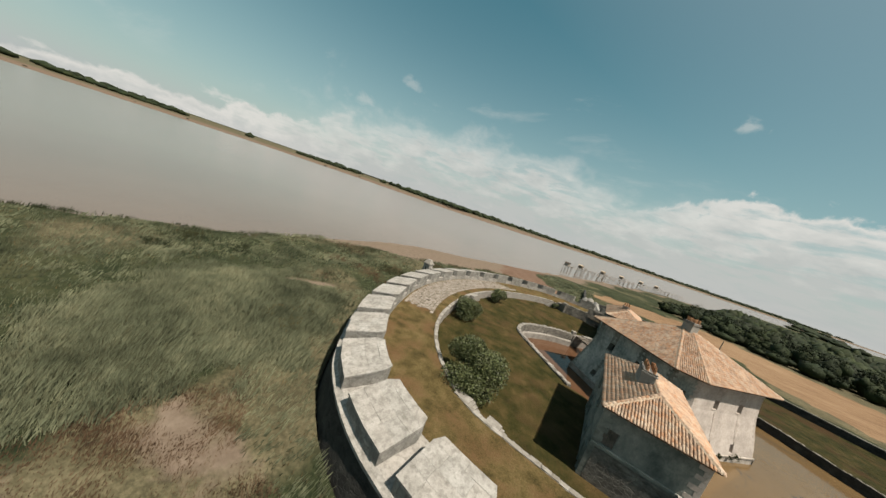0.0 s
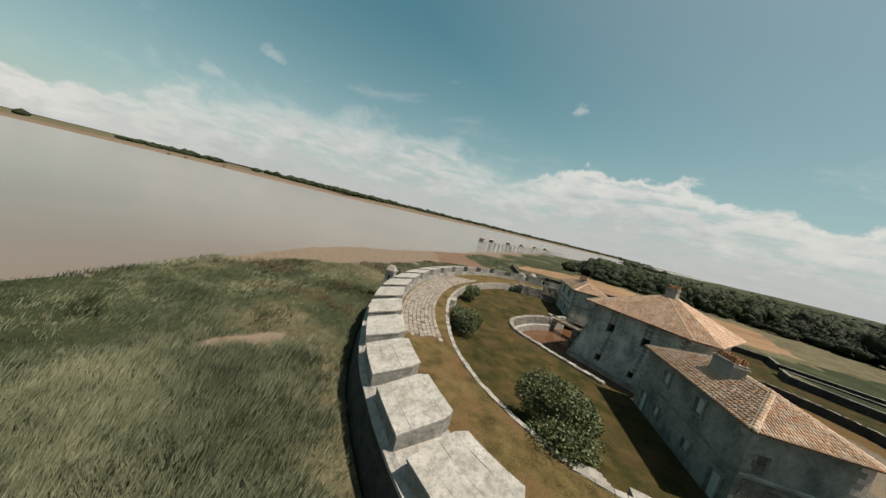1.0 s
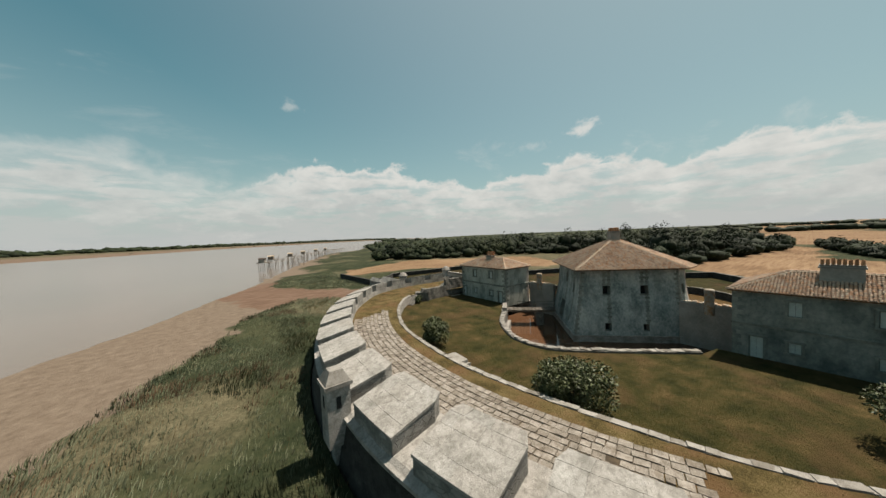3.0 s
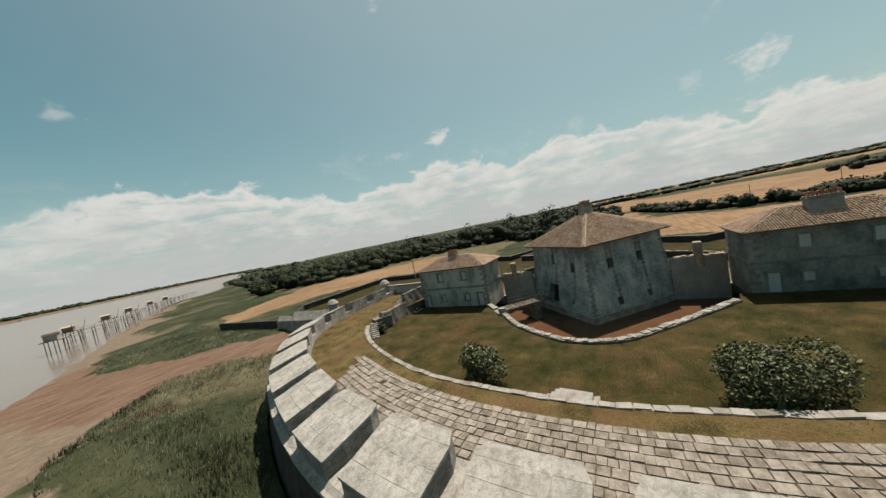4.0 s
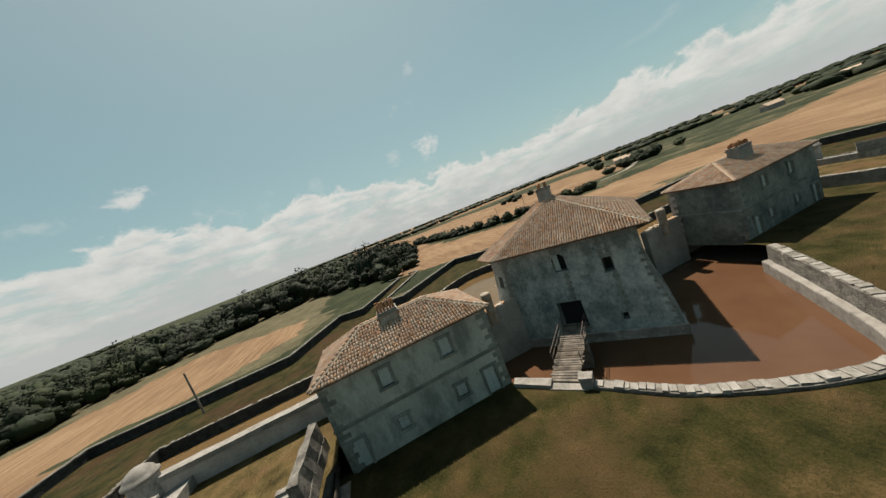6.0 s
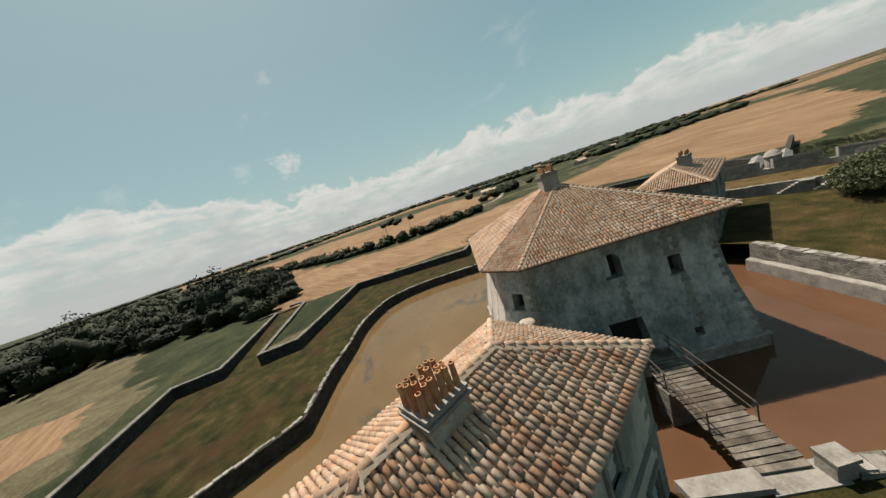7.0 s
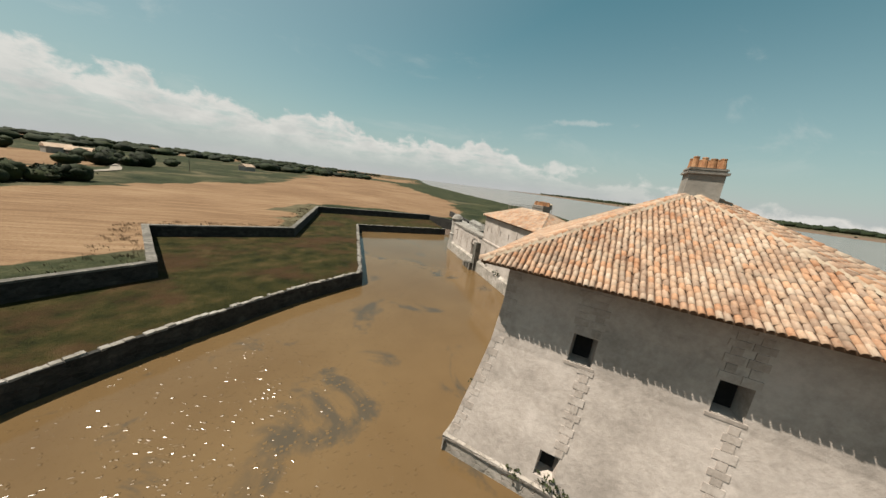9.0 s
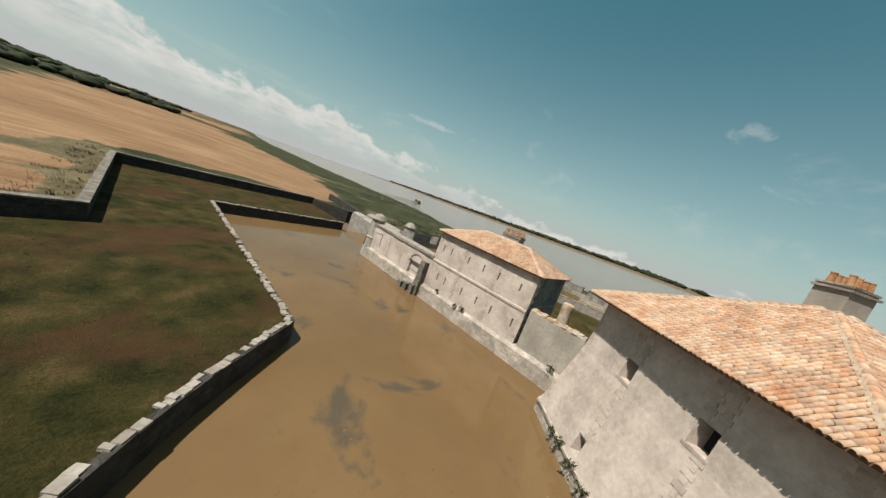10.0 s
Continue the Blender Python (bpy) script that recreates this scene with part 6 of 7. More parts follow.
def pave():
    rnd = random.Random(4)
    slabs = []
    for row in range(9):
        o = PARAPET + 0.5 + row * 0.545
        line = offset(LIP, -o)
        cum = along(line)
        s0 = next(c for c, p in zip(cum, line) if p.y > -20.2 + 0.15 * row)
        s1 = next(c for c, p in zip(cum, line) if p.y > 19.4 + 0.1 * row)
        s = s0 + rnd.uniform(-0.4, 0.6)
        while s < s1 + rnd.uniform(-0.5, 0.6):
            L_ = rnd.uniform(0.38, 0.78)
            k = next((i for i in range(len(cum) - 1) if cum[i + 1] >= s + L_ / 2), None)
            if k is None:
                break
            t = (s + L_ / 2 - cum[k]) / (cum[k + 1] - cum[k])
            p = line[k].lerp(line[k + 1], t)
            d = line[k + 1] - line[k]
            if rnd.random() > 0.008:
                slabs.append((p, math.atan2(d.y, d.x) + rnd.uniform(-.02, .02), L_ - 0.02, 0.535 * rnd.uniform(0.86, 0.97)))
            s += L_
    slabs.sort(key=lambda q: (q[0] - Vector((-40, 0))).length)
    shapes = []
    for q in range(8):
        gq = Geo()
        random.seed(70 + q)
        gq.box((0, 0, 0), (1, 1, 1), top=0.95, jit=0.05)
        me = mesh_of("paving_slab", gq.v, gq.f)
        me.materials.append(M["slab"])
        shapes.append(me)
    rest = Geo()
    o = base_of(paving)
    g = Geo()
    bed = [p for p in LIP if -20.0 < p.y < 19.6]
    k0 = LIP.index(bed[0])
    cut = slice(k0, k0 + len(bed))
    lo, hi = offset(LIP, -PARAPET - 0.25)[cut], offset(LIP, -PARAPET - 5.1)[cut]
    for q in range(len(lo) - 1):
        g.quad((lo[q].x, lo[q].y, Z_TER + 0.012), (hi[q].x, hi[q].y, Z_TER + 0.012), (hi[q + 1].x, hi[q + 1].y, Z_TER + 0.012), (lo[q + 1].x, lo[q + 1].y, Z_TER + 0.012))
    part("bed", g, M["soil"], paving, "dark soil in the joints")
    for i, (p, rz, a, b) in enumerate(slabs):
        z = Z_TER - 0.06 + rnd.uniform(-0.02, 0.02)
        if i < 300:
            ob = new("paving_slab", shapes[i % 8])
            ob.parent = paving
            ob.location = (p.x - o.x, p.y - o.y, z - o.z)
            ob.rotation_euler = (rnd.uniform(-.03, .03), rnd.uniform(-.02, .02), rz)
            ob.scale = (a, b, 0.13)
        else:
            rest.box((p.x, p.y, z), (a, b, 0.13), rz, top=0.95, jit=0.03)
    tagged(part("paving_slabs", rest, M["slab_joined"], paving), kind="stuff")


# ---------------------------------------------------------------- plants


def blades(g, x, y, z, n, h, spread, lean, rnd, w=0.07):
    for _ in range(n):
        a = rnd.uniform(0, 6.283)
        bx, by = x + rnd.uniform(-spread, spread), y + rnd.uniform(-spread, spread)
        hh = h * rnd.uniform(0.6, 1.25)
        dx, dy = math.cos(a) * w, math.sin(a) * w
        lx, ly = lean[0] + rnd.uniform(-.35, .35), lean[1] + rnd.uniform(-.35, .35)
        k = len(g.v)
        g.v += [(bx - dx, by - dy, z - 0.1), (bx + dx, by + dy, z - 0.1), (bx + lx * hh * .5, by + ly * hh * .5, z + hh * 0.6), (bx + lx * hh, by + ly * hh, z + hh)]
        g.f += [(k, k + 1, k + 2), (k + 1, k + 3, k + 2)]
        g.mi += [0, 0]


LANDSIDE = [p for p in SHORE if max(abs(p[0]), abs(p[1])) < 900] + [(900, 900), (900, -900)]


def meadow(name, label, n, box, test, h, mat_, seed, count=3, w=0.07, lean=(0.15, 0.2)):
    rnd, g, made = random.Random(seed), Geo(), 0
    while made < n:
        x, y = rnd.uniform(box[0], box[1]), rnd.uniform(box[2], box[3])
        made += 1
        k = test(x, y)
        if k <= 0 or rnd.random() > k or inside((x, y), BEACH) or not inside((x, y), LANDSIDE):
            continue
        gust = min(0.7, 1.1 * math.hypot(*lean))
        wind = (lean[0] + gust * noise.noise((x * 0.22, y * 0.22, 41)), lean[1] + gust * noise.noise((x * 0.22, y * 0.22, 57)))
        blades(g, x, y, land_z((x, y)), count, h(x, y) * (0.7 + 0.6 * k), 0.3, wind, rnd, w)
    return solo(name, g, mat_, label, "grass", kind="stuff")


def leaf_cloud(g, c, r, n, size, rnd, squash=0.8, shell=0.55):
    """Leaves set unevenly through a lumpy crown."""
    lumps = [(Vector((rnd.uniform(-1, 1), rnd.uniform(-1, 1), rnd.uniform(-0.5, 1))).normalized() * rnd.uniform(0.35, 0.75), rnd.uniform(0.35, 0.6)) for _ in range(9)]
    for _ in range(n):
        lc, lr = lumps[rnd.randrange(len(lumps))]
        d = Vector((rnd.gauss(0, 1), rnd.gauss(0, 1), rnd.gauss(0, 1))).normalized() * (lr * rnd.uniform(shell, 1.08))
        p = lc + d
        p = Vector((c[0] + p.x * r, c[1] + p.y * r, c[2] + p.z * r * squash))
        a = Vector((rnd.gauss(0, 1), rnd.gauss(0, 1), rnd.gauss(0, 0.7))).normalized()
        b = a.cross(Vector((rnd.gauss(0, 1), rnd.gauss(0, 1), rnd.gauss(0, 1)))).normalized()
        s = size * rnd.uniform(0.6, 1.3)
        k = len(g.v)
        g.v += [tuple(p - a * s), tuple(p + b * s * 0.45), tuple(p + a * s), tuple(p - b * s * 0.45)]
        g.f.append((k, k + 1, k + 2, k + 3))
        g.mi.append(0)


def bush(x, y, r, h, n, label, seed):
    t = thing("bush", label, "bush", (x, y, Z_LAWN), "courtyard bushes")
    rnd = random.Random(seed)
    g = Geo()
    for i in range(9):
        a, q = rnd.uniform(0, 6.28), rnd.uniform(0.3, 0.75)
        p0 = Vector((x + rnd.uniform(-.15, .15), y + rnd.uniform(-.15, .15), Z_LAWN - 0.05))
        p1 = Vector((x + math.cos(a) * r * q * 0.6, y + math.sin(a) * r * q * 0.6, Z_LAWN + h * 0.45))
        p2 = Vector((x + math.cos(a) * r * q, y + math.sin(a) * r * q, Z_LAWN + h * rnd.uniform(0.7, 0.95)))
        g.bar(p0, p1, 0.09)
        g.bar(p1, p2, 0.05)
    part("trunk", g, M["bark"], t, "grey branching stems")
    g = Geo()
    leaf_cloud(g, (x, y, Z_LAWN + h * 0.5), r, int(n * 2.1), 0.12, rnd, squash=h / (2 * r) * 1.15, shell=0.6)
    part("crown", g, M["leaf"], t, "dense glossy green leaves")
    return t


bush(-20.3, -26.8, 3.8, 4.3, 13000, "large round evergreen bush on the lawn", 1)
bush(-29.7, -10.2, 2.6, 3.5, 5200, "leafy bush beside the kerb wall", 2)
bush(-30.0, 7.2, 1.85, 2.8, 3200, "small bush beside the kerb wall", 3)


bush(-20.3, 27.6, 1.0, 1.4, 700, "low dark bush at the foot of the stone steps", 4)
g = Geo()
g.cyl((0, 0, 0), 0.2, 0.16, 2.6, 9)
log = part("fallen_log", g, M["bark"])
log.matrix_world = Matrix.Translation((-11.2, 28.3, Z_LAWN + 0.19)) @ Matrix.Rotation(radians(6), 4, "Z") @ Matrix.Rotation(radians(90), 4, "Y")
tagged(log, "grey fallen log lying beside the retaining wall", "log")
g = Geo()
g.prism([(-12.4, 27.55), (-9.7, 27.6), (-9.75, 28.5), (-11.6, 28.45)], Z_LAWN - 0.1, Z_LAWN + 0.05)
solo("door_slab", g, M["slab_joined"], "pale worn stone slab at the house corner", "slab", kind="structure")


def moat_ripples():
    """Short steep ripples, each a small curved crest on the still water."""
    rnd, g = random.Random(77), Geo()
    pond = [(p.x, p.y) for p in offset(MOAT_LINE, 1.0)] + [(12.5, 30), (3, 10.8), (12.6, 0), (3, -10.8), (12.5, -30)]
    slopes = [0.5 - 0.1 * k for k in range(11)]
    for _ in range(1900):
        x, y = rnd.gauss(20.5, 5.0), rnd.gauss(0.5, 6.5)
        if not inside((x, y), pond) or math.hypot(x, y) < 13.2:
            continue
        a = rnd.gauss(radians(90), 0.3)
        d, t = Vector((math.cos(a), math.sin(a), 0)), Vector((-math.sin(a), math.cos(a), 0))
        step, half = 0.009 * rnd.uniform(0.7, 1.5), rnd.uniform(0.03, 0.09)
        p, z, vs = Vector((x, y, 0)), 0.002, []
        for sl in slopes + [0]:
            q = p + Vector((0, 0, z))
            vs += [q - t * half, q + t * half]
            p, z = p - d * step, z + step * sl
        g.add(vs, [(2 * k, 2 * k + 2, 2 * k + 3, 2 * k + 1) for k in range(len(slopes))])
    return solo("moat_ripples", g, M["ripple"], "short bright ripples on the muddy moat", "water", kind="stuff")


moat_ripples()


def wall_plant(x, y, z, r, n, seed):
    g = Geo()
    leaf_cloud(g, (x, y, z), r, n, 0.11, random.Random(seed), squash=1.0, shell=0.2)
    return solo("wall_plant", g, M["ivy"], "small green plant rooted in the wall", "plant", "wall plants", kind="stuff")


for k, (x, y, z, r) in enumerate(((9.6, 2.3, 0.9, 0.35), (8.7, 3.2, 1.05, 0.5), (8.3, 3.6, 0.9, 0.6), (7.6, 4.4, 0.8, 0.35), (5.9, 6.0, 0.9, 0.3), (4.2, 7.7, 0.8, 0.4), (3.2, 8.8, 0.7, 0.45), (1.2, 10.3, 0.6, 0.6), (-0.4, 10.3, 0.5, 0.7), (4.2, -8.2, 0.9, 0.4), (5.0, -7.4, 0.9, 0.45), (6.0, -6.4, 0.85, 0.5), (7.0, -5.4, 0.9, 0.4), (8.6, -3.7, 0.8, 0.35), (9.4, -2.9, 0.9, 0.5), (-1.6, -21.8, 1.9, 0.5), (-1.5, -22.7, 1.8, 0.35), (-1.4, -11.0, 2.0, 0.4), (-1.3, -29.0, 0.8, 0.6), (-1.6, -25.9, 2.1, 0.25))):
    wall_plant(x, y, z, r, int(160 * r), 100 + k)


def lump(g, c, r, h, rnd, sub):
    vs, fs = sub
    ph = rnd.uniform(0, 50)
    k = len(g.v)
    for v in vs:
        q = 1 + 0.35 * noise.noise((v[0] * 1.7 + ph, v[1] * 1.7, v[2] * 1.7))
        g.v.append((c[0] + v[0] * r * q, c[1] + v[1] * r * q, c[2] + (v[2] * 0.5 + 0.42) * h * q))
    g.f += [tuple(i + k for i in f) for f in fs]
    g.mi += [0] * len(fs)


def ico(sub):
    bm = bmesh.new()
    bmesh.ops.create_icosphere(bm, subdivisions=sub, radius=1.0)
    bm.verts.ensure_lookup_table()
    out = [tuple(v.co) for v in bm.verts], [tuple(v.index for v in f.verts) for f in bm.faces]
    bm.free()
    return out


ICO1, ICO2 = ico(1), ico(2)
WOODS = [(120, 420), (66, 262), (40, 190), (18, 146), (30, 124), (56, 108), (86, 96), (102, 76), (103, 52), (92, 34), (70, 22), (69, 10), (95, 2), (130, -4), (176, -6), (240, 30), (330, 190), (360, 420)]


def woods(name, label, spots, leaves, seed, core=ICO1):
    rnd = random.Random(seed)
    gc, gl = Geo(), Geo()
    for x, y, r, h in spots:
        z = land_z((x, y))
        lump(gc, (x, y, z), r * 0.9, h * 0.92, rnd, core)
        if leaves > 70:
            for _ in range(3):
                a = rnd.uniform(0, 6.28)
                lump(gc, (x + math.cos(a) * r * 0.6, y + math.sin(a) * r * 0.6, z + h * rnd.uniform(0.15, 0.4)), r * 0.5, h * 0.5, rnd, core)
        if leaves:
            leaf_cloud(gl, (x, y, z + h * 0.53), r * 1.0, leaves, 0.46, rnd, squash=h / (2 * r) * 1.05, shell=0.75)
    if leaves:
        gc.add(gl.v, gl.f)
    return solo(name, gc, M["woods"], label, "trees", kind="stuff", smooth=True)


def scatter_woods():
    rnd = random.Random(12)
    spots, far = [], []
    for i in range(60):
        for j in range(70):
            px, py = 5 + i * 6.4 + rnd.uniform(-2.6, 2.6), -15 + j * 6.4 + rnd.uniform(-2.6, 2.6)
            if not inside((px, py), WOODS):
                continue
            e = near_line((px, py), WOODS + WOODS[:1])
            r = rnd.uniform(3.0, 5.0)
            h = rnd.uniform(7.0, 12.5) if e > 9 else rnd.uniform(3.5, 8.0)
            h *= (0.85 + 0.7 * noise.noise((px * 0.05, py * 0.05, 3))) * (1.0 - 0.2 * max(0, min(1, (py - 95) / 50)))
            (spots if math.hypot(px + 10, py - 10) < 190 else far).append((px, py, r, h))
    woods("near_wood", "dense green oak and scrub woodland", spots, 330, 5)
    woods("far_wood", "distant woodland canopy", far, 0, 6, ICO2)
    hedge = []
    ln = dense(HEDGE, 2.6)
    for p in ln:
        for _ in range(2):
            if rnd.random() < 0.8:
                hedge.append((p.x + rnd.uniform(-3, 3), p.y + rnd.uniform(-3, 3), rnd.uniform(1.6, 3.0), rnd.uniform(2.0, 5.0)))
    for cx, cy, n in ((128, -178, 9), (118, -150, 5), (175, -215, 10), (250, -140, 8)):
        for _ in range(n):
            hedge.append((cx + rnd.gauss(0, 9), cy + rnd.gauss(0, 9), rnd.uniform(2.5, 5), rnd.uniform(4, 8)))
    woods("field_hedge", "scrubby hedge between wheat fields", hedge, 110, 7, ICO2)
    lines = []
    for ax, ay, bx, by, n in ((330, -330, 150, -520, 40), (420, 120, 700, -380, 90), (700, -380, 250, -1100, 120), (900, 300, 1500, -700, 120), (1500, -700, 300, -2100, 140), (380, 420, 1200, 900, 110), (300, 600, 900, 2200, 120), (110, -330, 20, -480, 40), (250, -1000, -60, -1250, 70), (60, -700, 330, -700, 40)):
        for k in range(n):
            t = (k + rnd.random()) / n
            sc = 1 + math.hypot(ax, ay) / 700
            lines.append((ax + (bx - ax) * t + rnd.gauss(0, 9 * sc), ay + (by - ay) * t + rnd.gauss(0, 9 * sc), rnd.uniform(3.5, 7) * sc, rnd.uniform(4, 7) * (0.6 + 0.4 * sc)))
    woods("far_tree_line", "distant lines of trees between fields", lines, 0, 8, ICO2)
    fb = dense(FARBANK, 17.0)
    spots = []
    for p, w in zip(fb, normals(fb)):
        for d, s in ((18, 0.5), (520, 2.4), (680, 3.0), (900, 3.6)):
            if rnd.random() < (0.14 if d < 50 else 0.95):
                dd = d + rnd.uniform(-20, 60)
                spots.append((p.x + dd * w.x + rnd.uniform(-8, 8), p.y + dd * w.y + rnd.uniform(-8, 8), rnd.uniform(4, 8) * s, rnd.uniform(4, 8) * s))
    g, r2 = Geo(), random.Random(9)
    for x, y, r, h in spots:
        lump(g, (x, y, 1.5 if r < 4 else 5.5), r * 1.3, h, r2, ICO1)
    solo("far_bank_trees", g, M["woods"], "line of trees on the far river bank", "trees", kind="stuff", smooth=True)


def marsh():
    fortline = [p + n * 1.2 for p, n in zip(LIP, normals(LIP))]
    def open_marsh(x, y):
        if x > -13 or inside((x, y), fortline):
            return 0
        d = shore_gap((x, y))
        if d < 5:
            return 0
        if bare(x, y) < 1 or inside((x, y), BROWN) or inside((x, y), REEDS):
            return 0
        k = 0.5 + 0.7 * noise.noise((x * 0.09, y * 0.09, 4))
        return max(0.05, min(1, k + (0.2 if y < -18 else 0)))

    def reedy(x, y):
        e = near_line((x, y), REEDS + REEDS[:1]) * (1 if inside((x, y), REEDS) else -1)
        if near_line((x, y), LIP) < 1.5 or inside((x, y), fortline) or bare(x, y) < 1.1:
            return 0
        return max(0, min(1, 0.5 + e / 4 + 0.9 * noise.noise((x * 0.3, y * 0.3, 11))))

    meadow("marsh_grass", "low grey-green marsh grass in uneven tufts", 62000, (-84, -14, -80, 112), open_marsh, lambda x, y: 0.42 + 0.35 * max(0, noise.noise((x * 0.2, y * 0.2, 8))), M["reed"], 21, 6, 0.03, (0.3, 0.33))
    meadow("reed_bed", "dense tall grey-green reed bed", 34000, (-59, -30, -63, -22), reedy, lambda x, y: 0.95 + 0.5 * noise.noise((x * 0.25, y * 0.25, 2)), M["reed"], 24, 6, 0.03, (0.1, 0.12))
    meadow("withered_grass", "low withered brown grass with bare earth", 15000, (-37, -21, -65, -41), lambda x, y: inside((x, y), BROWN) * max(0.0, 0.5 + 1.2 * noise.noise((x * 0.35, y * 0.35, 3))), lambda x, y: 0.26, M["withered"], 25, 4, 0.03)
    meadow("dry_marsh_grass", "tufts of bleached marsh grass", 26000, (-84, -14, -80, 112), lambda x, y: (0.3 if y < -14 else 0.6) * open_marsh(x, y), lambda x, y: 0.42, M["straw"], 22, 3, 0.04)
    meadow("shore_scrub", "dark green scrub along the muddy shore", 26000, (-84, -38, -56, 60), lambda x, y: max(0, 0.35 + 1.3 * noise.noise((x * 0.22, y * 0.22, 17))) if inside((x, y), SCRUB) else max(0, 1.1 - near_line((x, y), SHORE_SCRUB) / 2.6) * (0.5 + noise.noise((x * 0.15, y * 0.15, 1))), lambda x, y: 0.6, M["scrub"], 26, 5, 0.06)
    meadow("green_tussock", "darker green tussocks in the marsh", 15000, (-76, -40, -24, 60), lambda x, y: max(0, 2.4 * noise.noise((x * 0.13, y * 0.13, 14)) - 0.12) * (open_marsh(x, y) > 0), lambda x, y: 0.5, M["scrub"], 27, 4, 0.04)
    meadow("brown_tussock", "rusty brown tussocks in the marsh", 12000, (-72, -40, -30, 50), lambda x, y: max(0, 2.6 * noise.noise((x * 0.14, y * 0.14, 31)) - 0.2) * (open_marsh(x, y) > 0), lambda x, y: 0.45, M["withered"], 28, 4, 0.04)
    cs = CS_N + CS_S
    def outside_cs(x, y):
        if inside((x, y), cs):
            return 0
        d = near_line((x, y), cs)
        return 0 if d < 0.8 or d > 4.5 or y > -14 else 0.7 * (1.0 - d / 5) * max(0.1, 0.5 + noise.noise((x * 0.4, y * 0.4, 5)))
    meadow("wall_fringe_grass", "tall straw-coloured grass along the outer wall", 26000, (16, 60, -78, -14), outside_cs, lambda x, y: 0.34, M["stalk"], 23, 8, 0.022)


def turf(name, label, n, box, test, z, h, mat_, seed):
    """Short uneven grass on a level sheet."""
    rnd, g = random.Random(seed), Geo()
    for _ in range(n):
        x, y = rnd.uniform(box[0], box[1]), rnd.uniform(box[2], box[3])
        if 0.5 + 0.9 * noise.noise((x * 0.6, y * 0.6, seed)) > rnd.random() and test((x, y)):
            blades(g, x, y, z, 3, h, 0.14, (0.2, 0.1), rnd, 0.028)
    return solo(name, g, mat_, label, "grass", kind="stuff")


def short_turf():
    outer = CS_N[:7] + CS_S[1:]
    wet = [(p.x, p.y) for p in offset(MOAT_LINE, -0.6)] + [(-12, 57), (-12, -57)]
    turf("covered_way_turf", "short patchy grass of the covered way", 32000, (15, 52, -68, 34), lambda p: inside(p, outer) and not inside(p, wet), Z_COV, 0.075, M["tuft"], 51)
    yard = [(p.x, p.y) for p in offset(KERB_LINE, 0.4)] + [(-19.6, 28.0), (-10.2, 28.0), (-10.2, 14.8), (-13.4, 12.2)] + [(p.x, p.y) for p in offset(BASIN, -0.5)] + [(-9.6, -14.8), (-9.6, -29.0), (-2.6, -29.5)]
    turf("courtyard_turf", "short patchy grass of the courtyard lawn", 24000, (-33, -9, -32, 28), lambda p: inside(p, yard), Z_LAWN, 0.065, M["tuft"], 52)
    yard_k = [(p.x, p.y) for p in offset(KERB_LINE, -0.4)] + [(-2.6, 28)]
    turf("platform_turf", "short parched grass of the gun platform", 22000, (-40, -4, -39, 39), lambda p: not inside(p, yard_k) and 4.2 < near_line(p, LIP) < (11.5 if abs(p[1]) > 20 or near_line(p, LIP) > 9.1 else 0), Z_TER, 0.075, M["dry_tuft"], 53)


# ---------------------------------------------------------------- fishing huts on stilts


def pier_hut(x, y, rz, s, label):
    z0 = 4.2
    t = thing("fishing_hut", label, "hut", (x, y, -1.0), "fishing huts")
    ca, sa = math.cos(rz), math.sin(rz)
    R = lambda a, b: (x + a * ca - b * sa, y + a * sa + b * ca)
    for a in (-2.2, 0, 2.2):
        for b in (-1.6, 1.6):
            g = Geo()
            g.cyl((*R(a, b), -1.0), 0.14, 0.12, z0 + 1.0, 6)
            part("stilt", g, M["wood"], t)
    g = Geo()
    g.box((*R(0, 0), z0), (6.4, 4.2, 0.25), rz)
    part("deck", g, M["wood"], t)
    g = Geo()
    g.box((*R(0.6, 0), z0 + 0.25), (3.2, 2.8, 2.1), rz)
    part("cabin", g, M["wood"] if s else M["stucco"], t)
    g = Geo()
    p = [Vector((*R(a, b), z)) for a, b, z in ((-1.3, -1.7, z0 + 2.3), (2.5, -1.7, z0 + 2.3), (2.5, 1.7, z0 + 2.3), (-1.3, 1.7, z0 + 2.3), (-1.3, 0, z0 + 3.0), (2.5, 0, z0 + 3.0))]
    g.add(p, ((0, 1, 5, 4), (2, 3, 4, 5), (0, 4, 3), (1, 2, 5), (3, 2, 1, 0)))
    part("roof", g, M["mortar"] if s else M["iron"], t)
    g = Geo()
    for b in (-1.9, 1.9):
        g.bar(Vector((*R(-3.1, b), z0 + 1.1)), Vector((*R(-0.8, b), z0 + 1.1)), 0.07)
    g.bar(Vector((*R(-3.1, -1.9), z0 + 0.2)), Vector((*R(-4.6, 0), z0 + 4.2)), 0.1)
    part("railing", g, M["wood"], t)


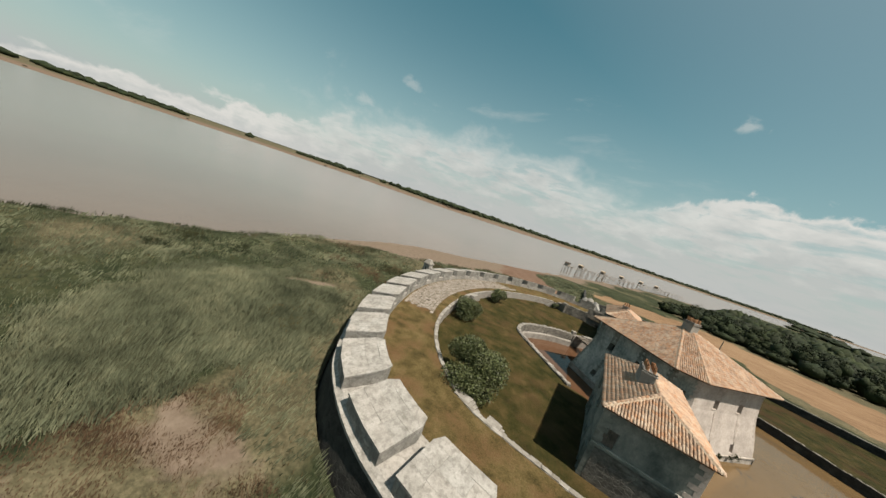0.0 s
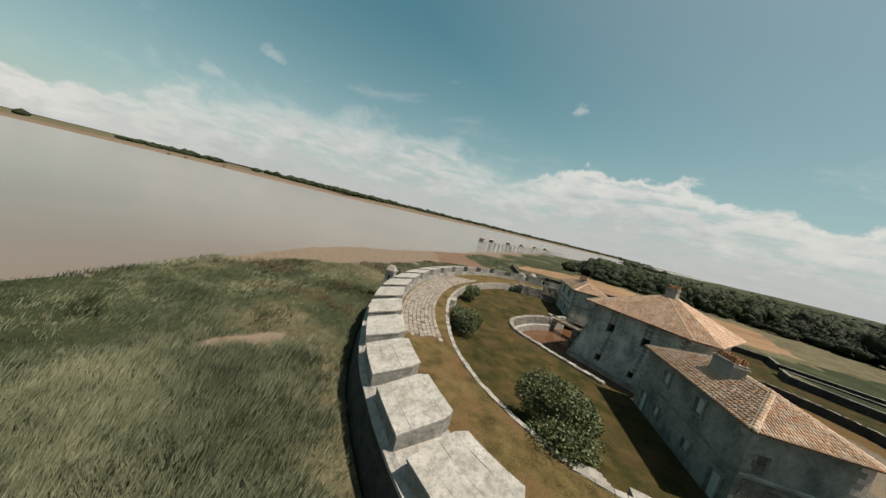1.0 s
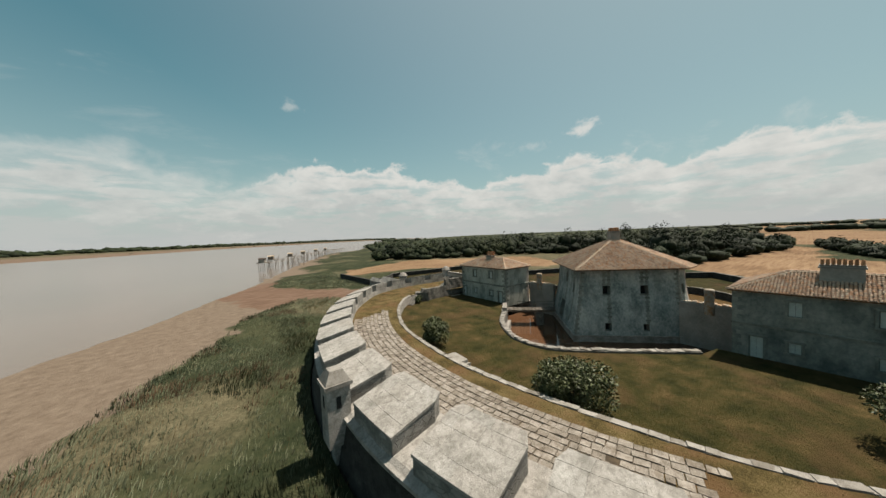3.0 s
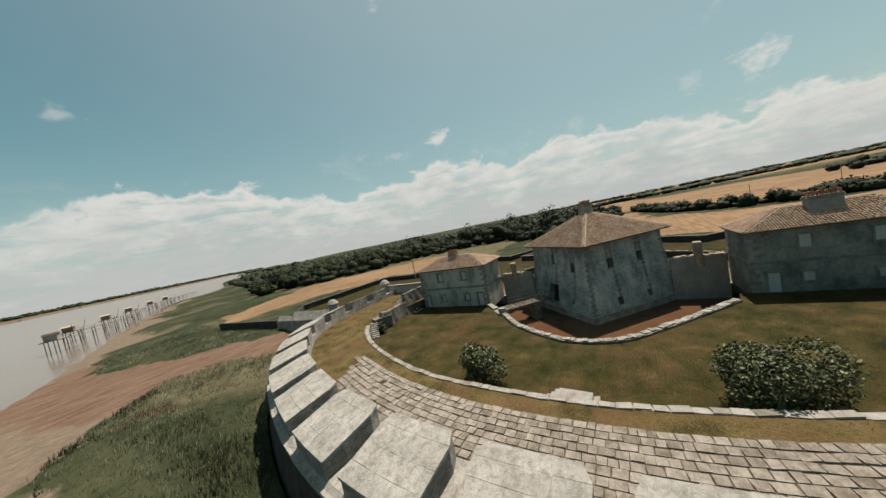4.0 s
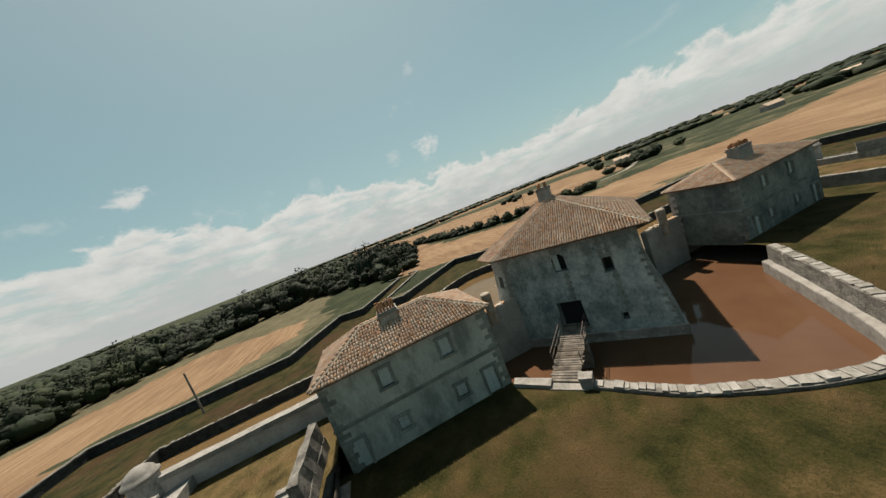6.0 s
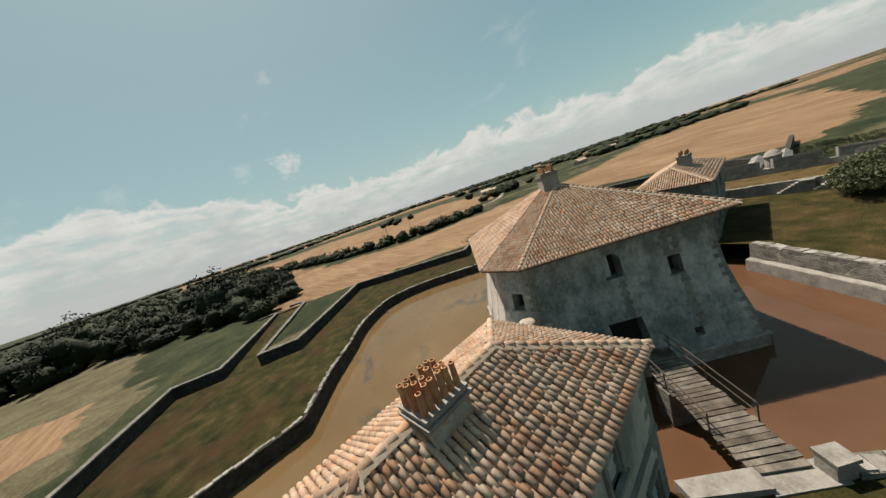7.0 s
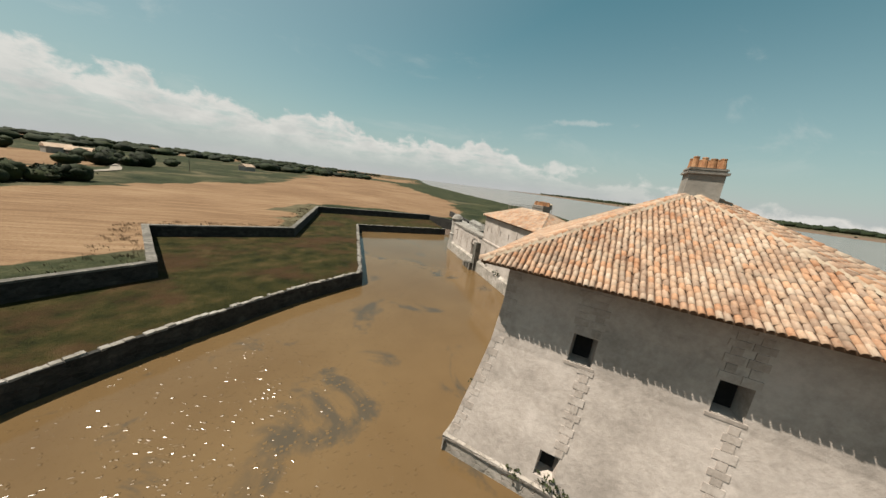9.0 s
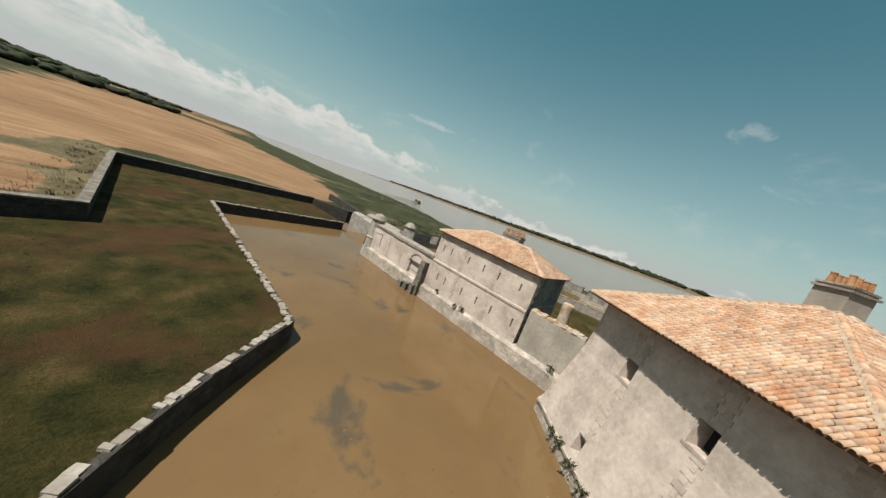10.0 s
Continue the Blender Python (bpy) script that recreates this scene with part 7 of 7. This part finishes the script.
def walkway(a, b, label):
    t = thing("timber_walkway", label, "walkway", (a[0], a[1], -1), "walkways")
    A, B = Vector((*a, 4.0)), Vector((*b, 4.0))
    d = (B - A).normalized()
    s = Vector((-d.y, d.x, 0))
    g = Geo()
    g.bar(A, B, 1.2, 0.15)
    part("deck", g, M["wood"], t)
    for k in (-0.6, 0.6):
        g = Geo()
        g.bar(A + s * k + Vector((0, 0, 1)), B + s * k + Vector((0, 0, 1)), 0.07)
        part("rail", g, M["wood"], t)
    n = int((B - A).length / 4)
    for i in range(n + 1):
        for k in (-0.6, 0.6):
            p = A.lerp(B, i / n) + s * k
            g = Geo()
            g.cyl((p.x, p.y, -1.0), 0.12, 0.1, 6.0, 6)
            part("post", g, M["wood"], t)


for x, y, s in ((-37, 176, 0), (-30, 206, 1), (-14, 238, 1), (2, 276, 1), (22, 318, 1), (40, 352, 1)):
    pier_hut(x, y, math.radians(160), s, "small stilted fishing hut above the mud")
    walkway((x + 3, y + 1), (x + 26 + 0.05 * x, y + 16), "narrow timber walkway on posts")
for x, y in ((-104, -152), (-122, -88)):
    pier_hut(x, y, math.radians(200), 1, "stilted fishing hut at the end of a pier")
    walkway((x + 3, y + 1), (x + 34, y + 10), "narrow timber walkway on posts")

# poles, road and distant farm
for x, y, h in ((118, -52, 7), (150, -90, 7), (95, -165, 7), (185, 20, 7), (75, 18, 6), (19.3, 50.5, 6.5)):
    g = Geo()
    g.cyl((x, y, land_z((x, y)) - 0.3), 0.16, 0.11, h, 7)
    solo("wooden_pole", g, M["wood"], "plain wooden line pole in the field", "pole", "line poles")
g = Geo()
rd = [Vector(p[:2]) for p in catmull(ROAD, 4.0)]
ra, rb = offset(rd, 1.6), offset(rd, -1.6)
for k in range(len(rd) - 1):
    g.quad(*((p.x, p.y, land_z(p) + 0.22) for p in (rb[k], rb[k + 1], ra[k + 1], ra[k])))
solo("farm_road", g, M["gravel"], "narrow pale gravel road between the fields", "road", kind="structure")
for x, y, w, d, rz in ((150, -192, 14, 8, 0.4), (172, -206, 10, 7, 0.9), (118, -400, 16, 8, 0.2), (98, -255, 10, 6, 1.2), (124, 396, 9, 6, 0.3)):
    z = land_z((x, y))
    t = thing("farmhouse", "distant pale farmhouse with an orange tile roof", "house", (x, y, z), "distant farms")
    g = Geo()
    g.box((x, y, z - 0.3), (w, d, 3.6), rz)
    part("wall", g, M["stucco"], t)
    g = Geo()
    ca, sa = math.cos(rz), math.sin(rz)
    R = lambda a, b, zz: (x + a * ca - b * sa, y + a * sa + b * ca, zz)
    g.add([R(-w / 2 - .3, -d / 2 - .3, z + 3.2), R(w / 2 + .3, -d / 2 - .3, z + 3.2), R(w / 2 + .3, d / 2 + .3, z + 3.2), R(-w / 2 - .3, d / 2 + .3, z + 3.2), R(-w / 2 - .3, 0, z + 5.2), R(w / 2 + .3, 0, z + 5.2)], ((0, 1, 5, 4), (2, 3, 4, 5), (0, 4, 3), (1, 2, 5), (3, 2, 1, 0)))
    part("roof", g, M["tile"], t)

scatter_woods()
marsh()
short_turf()
pave()
for args in caps_later:
    p_, ln_, of_, wd_, z_, le_, th_, ji_, ke_, sk_, se_, ra_ = args
    capping(p_, ln_, of_, wd_, z_, le_, th_, ji_, ke_, sk_, seed=se_, ragged=ra_)
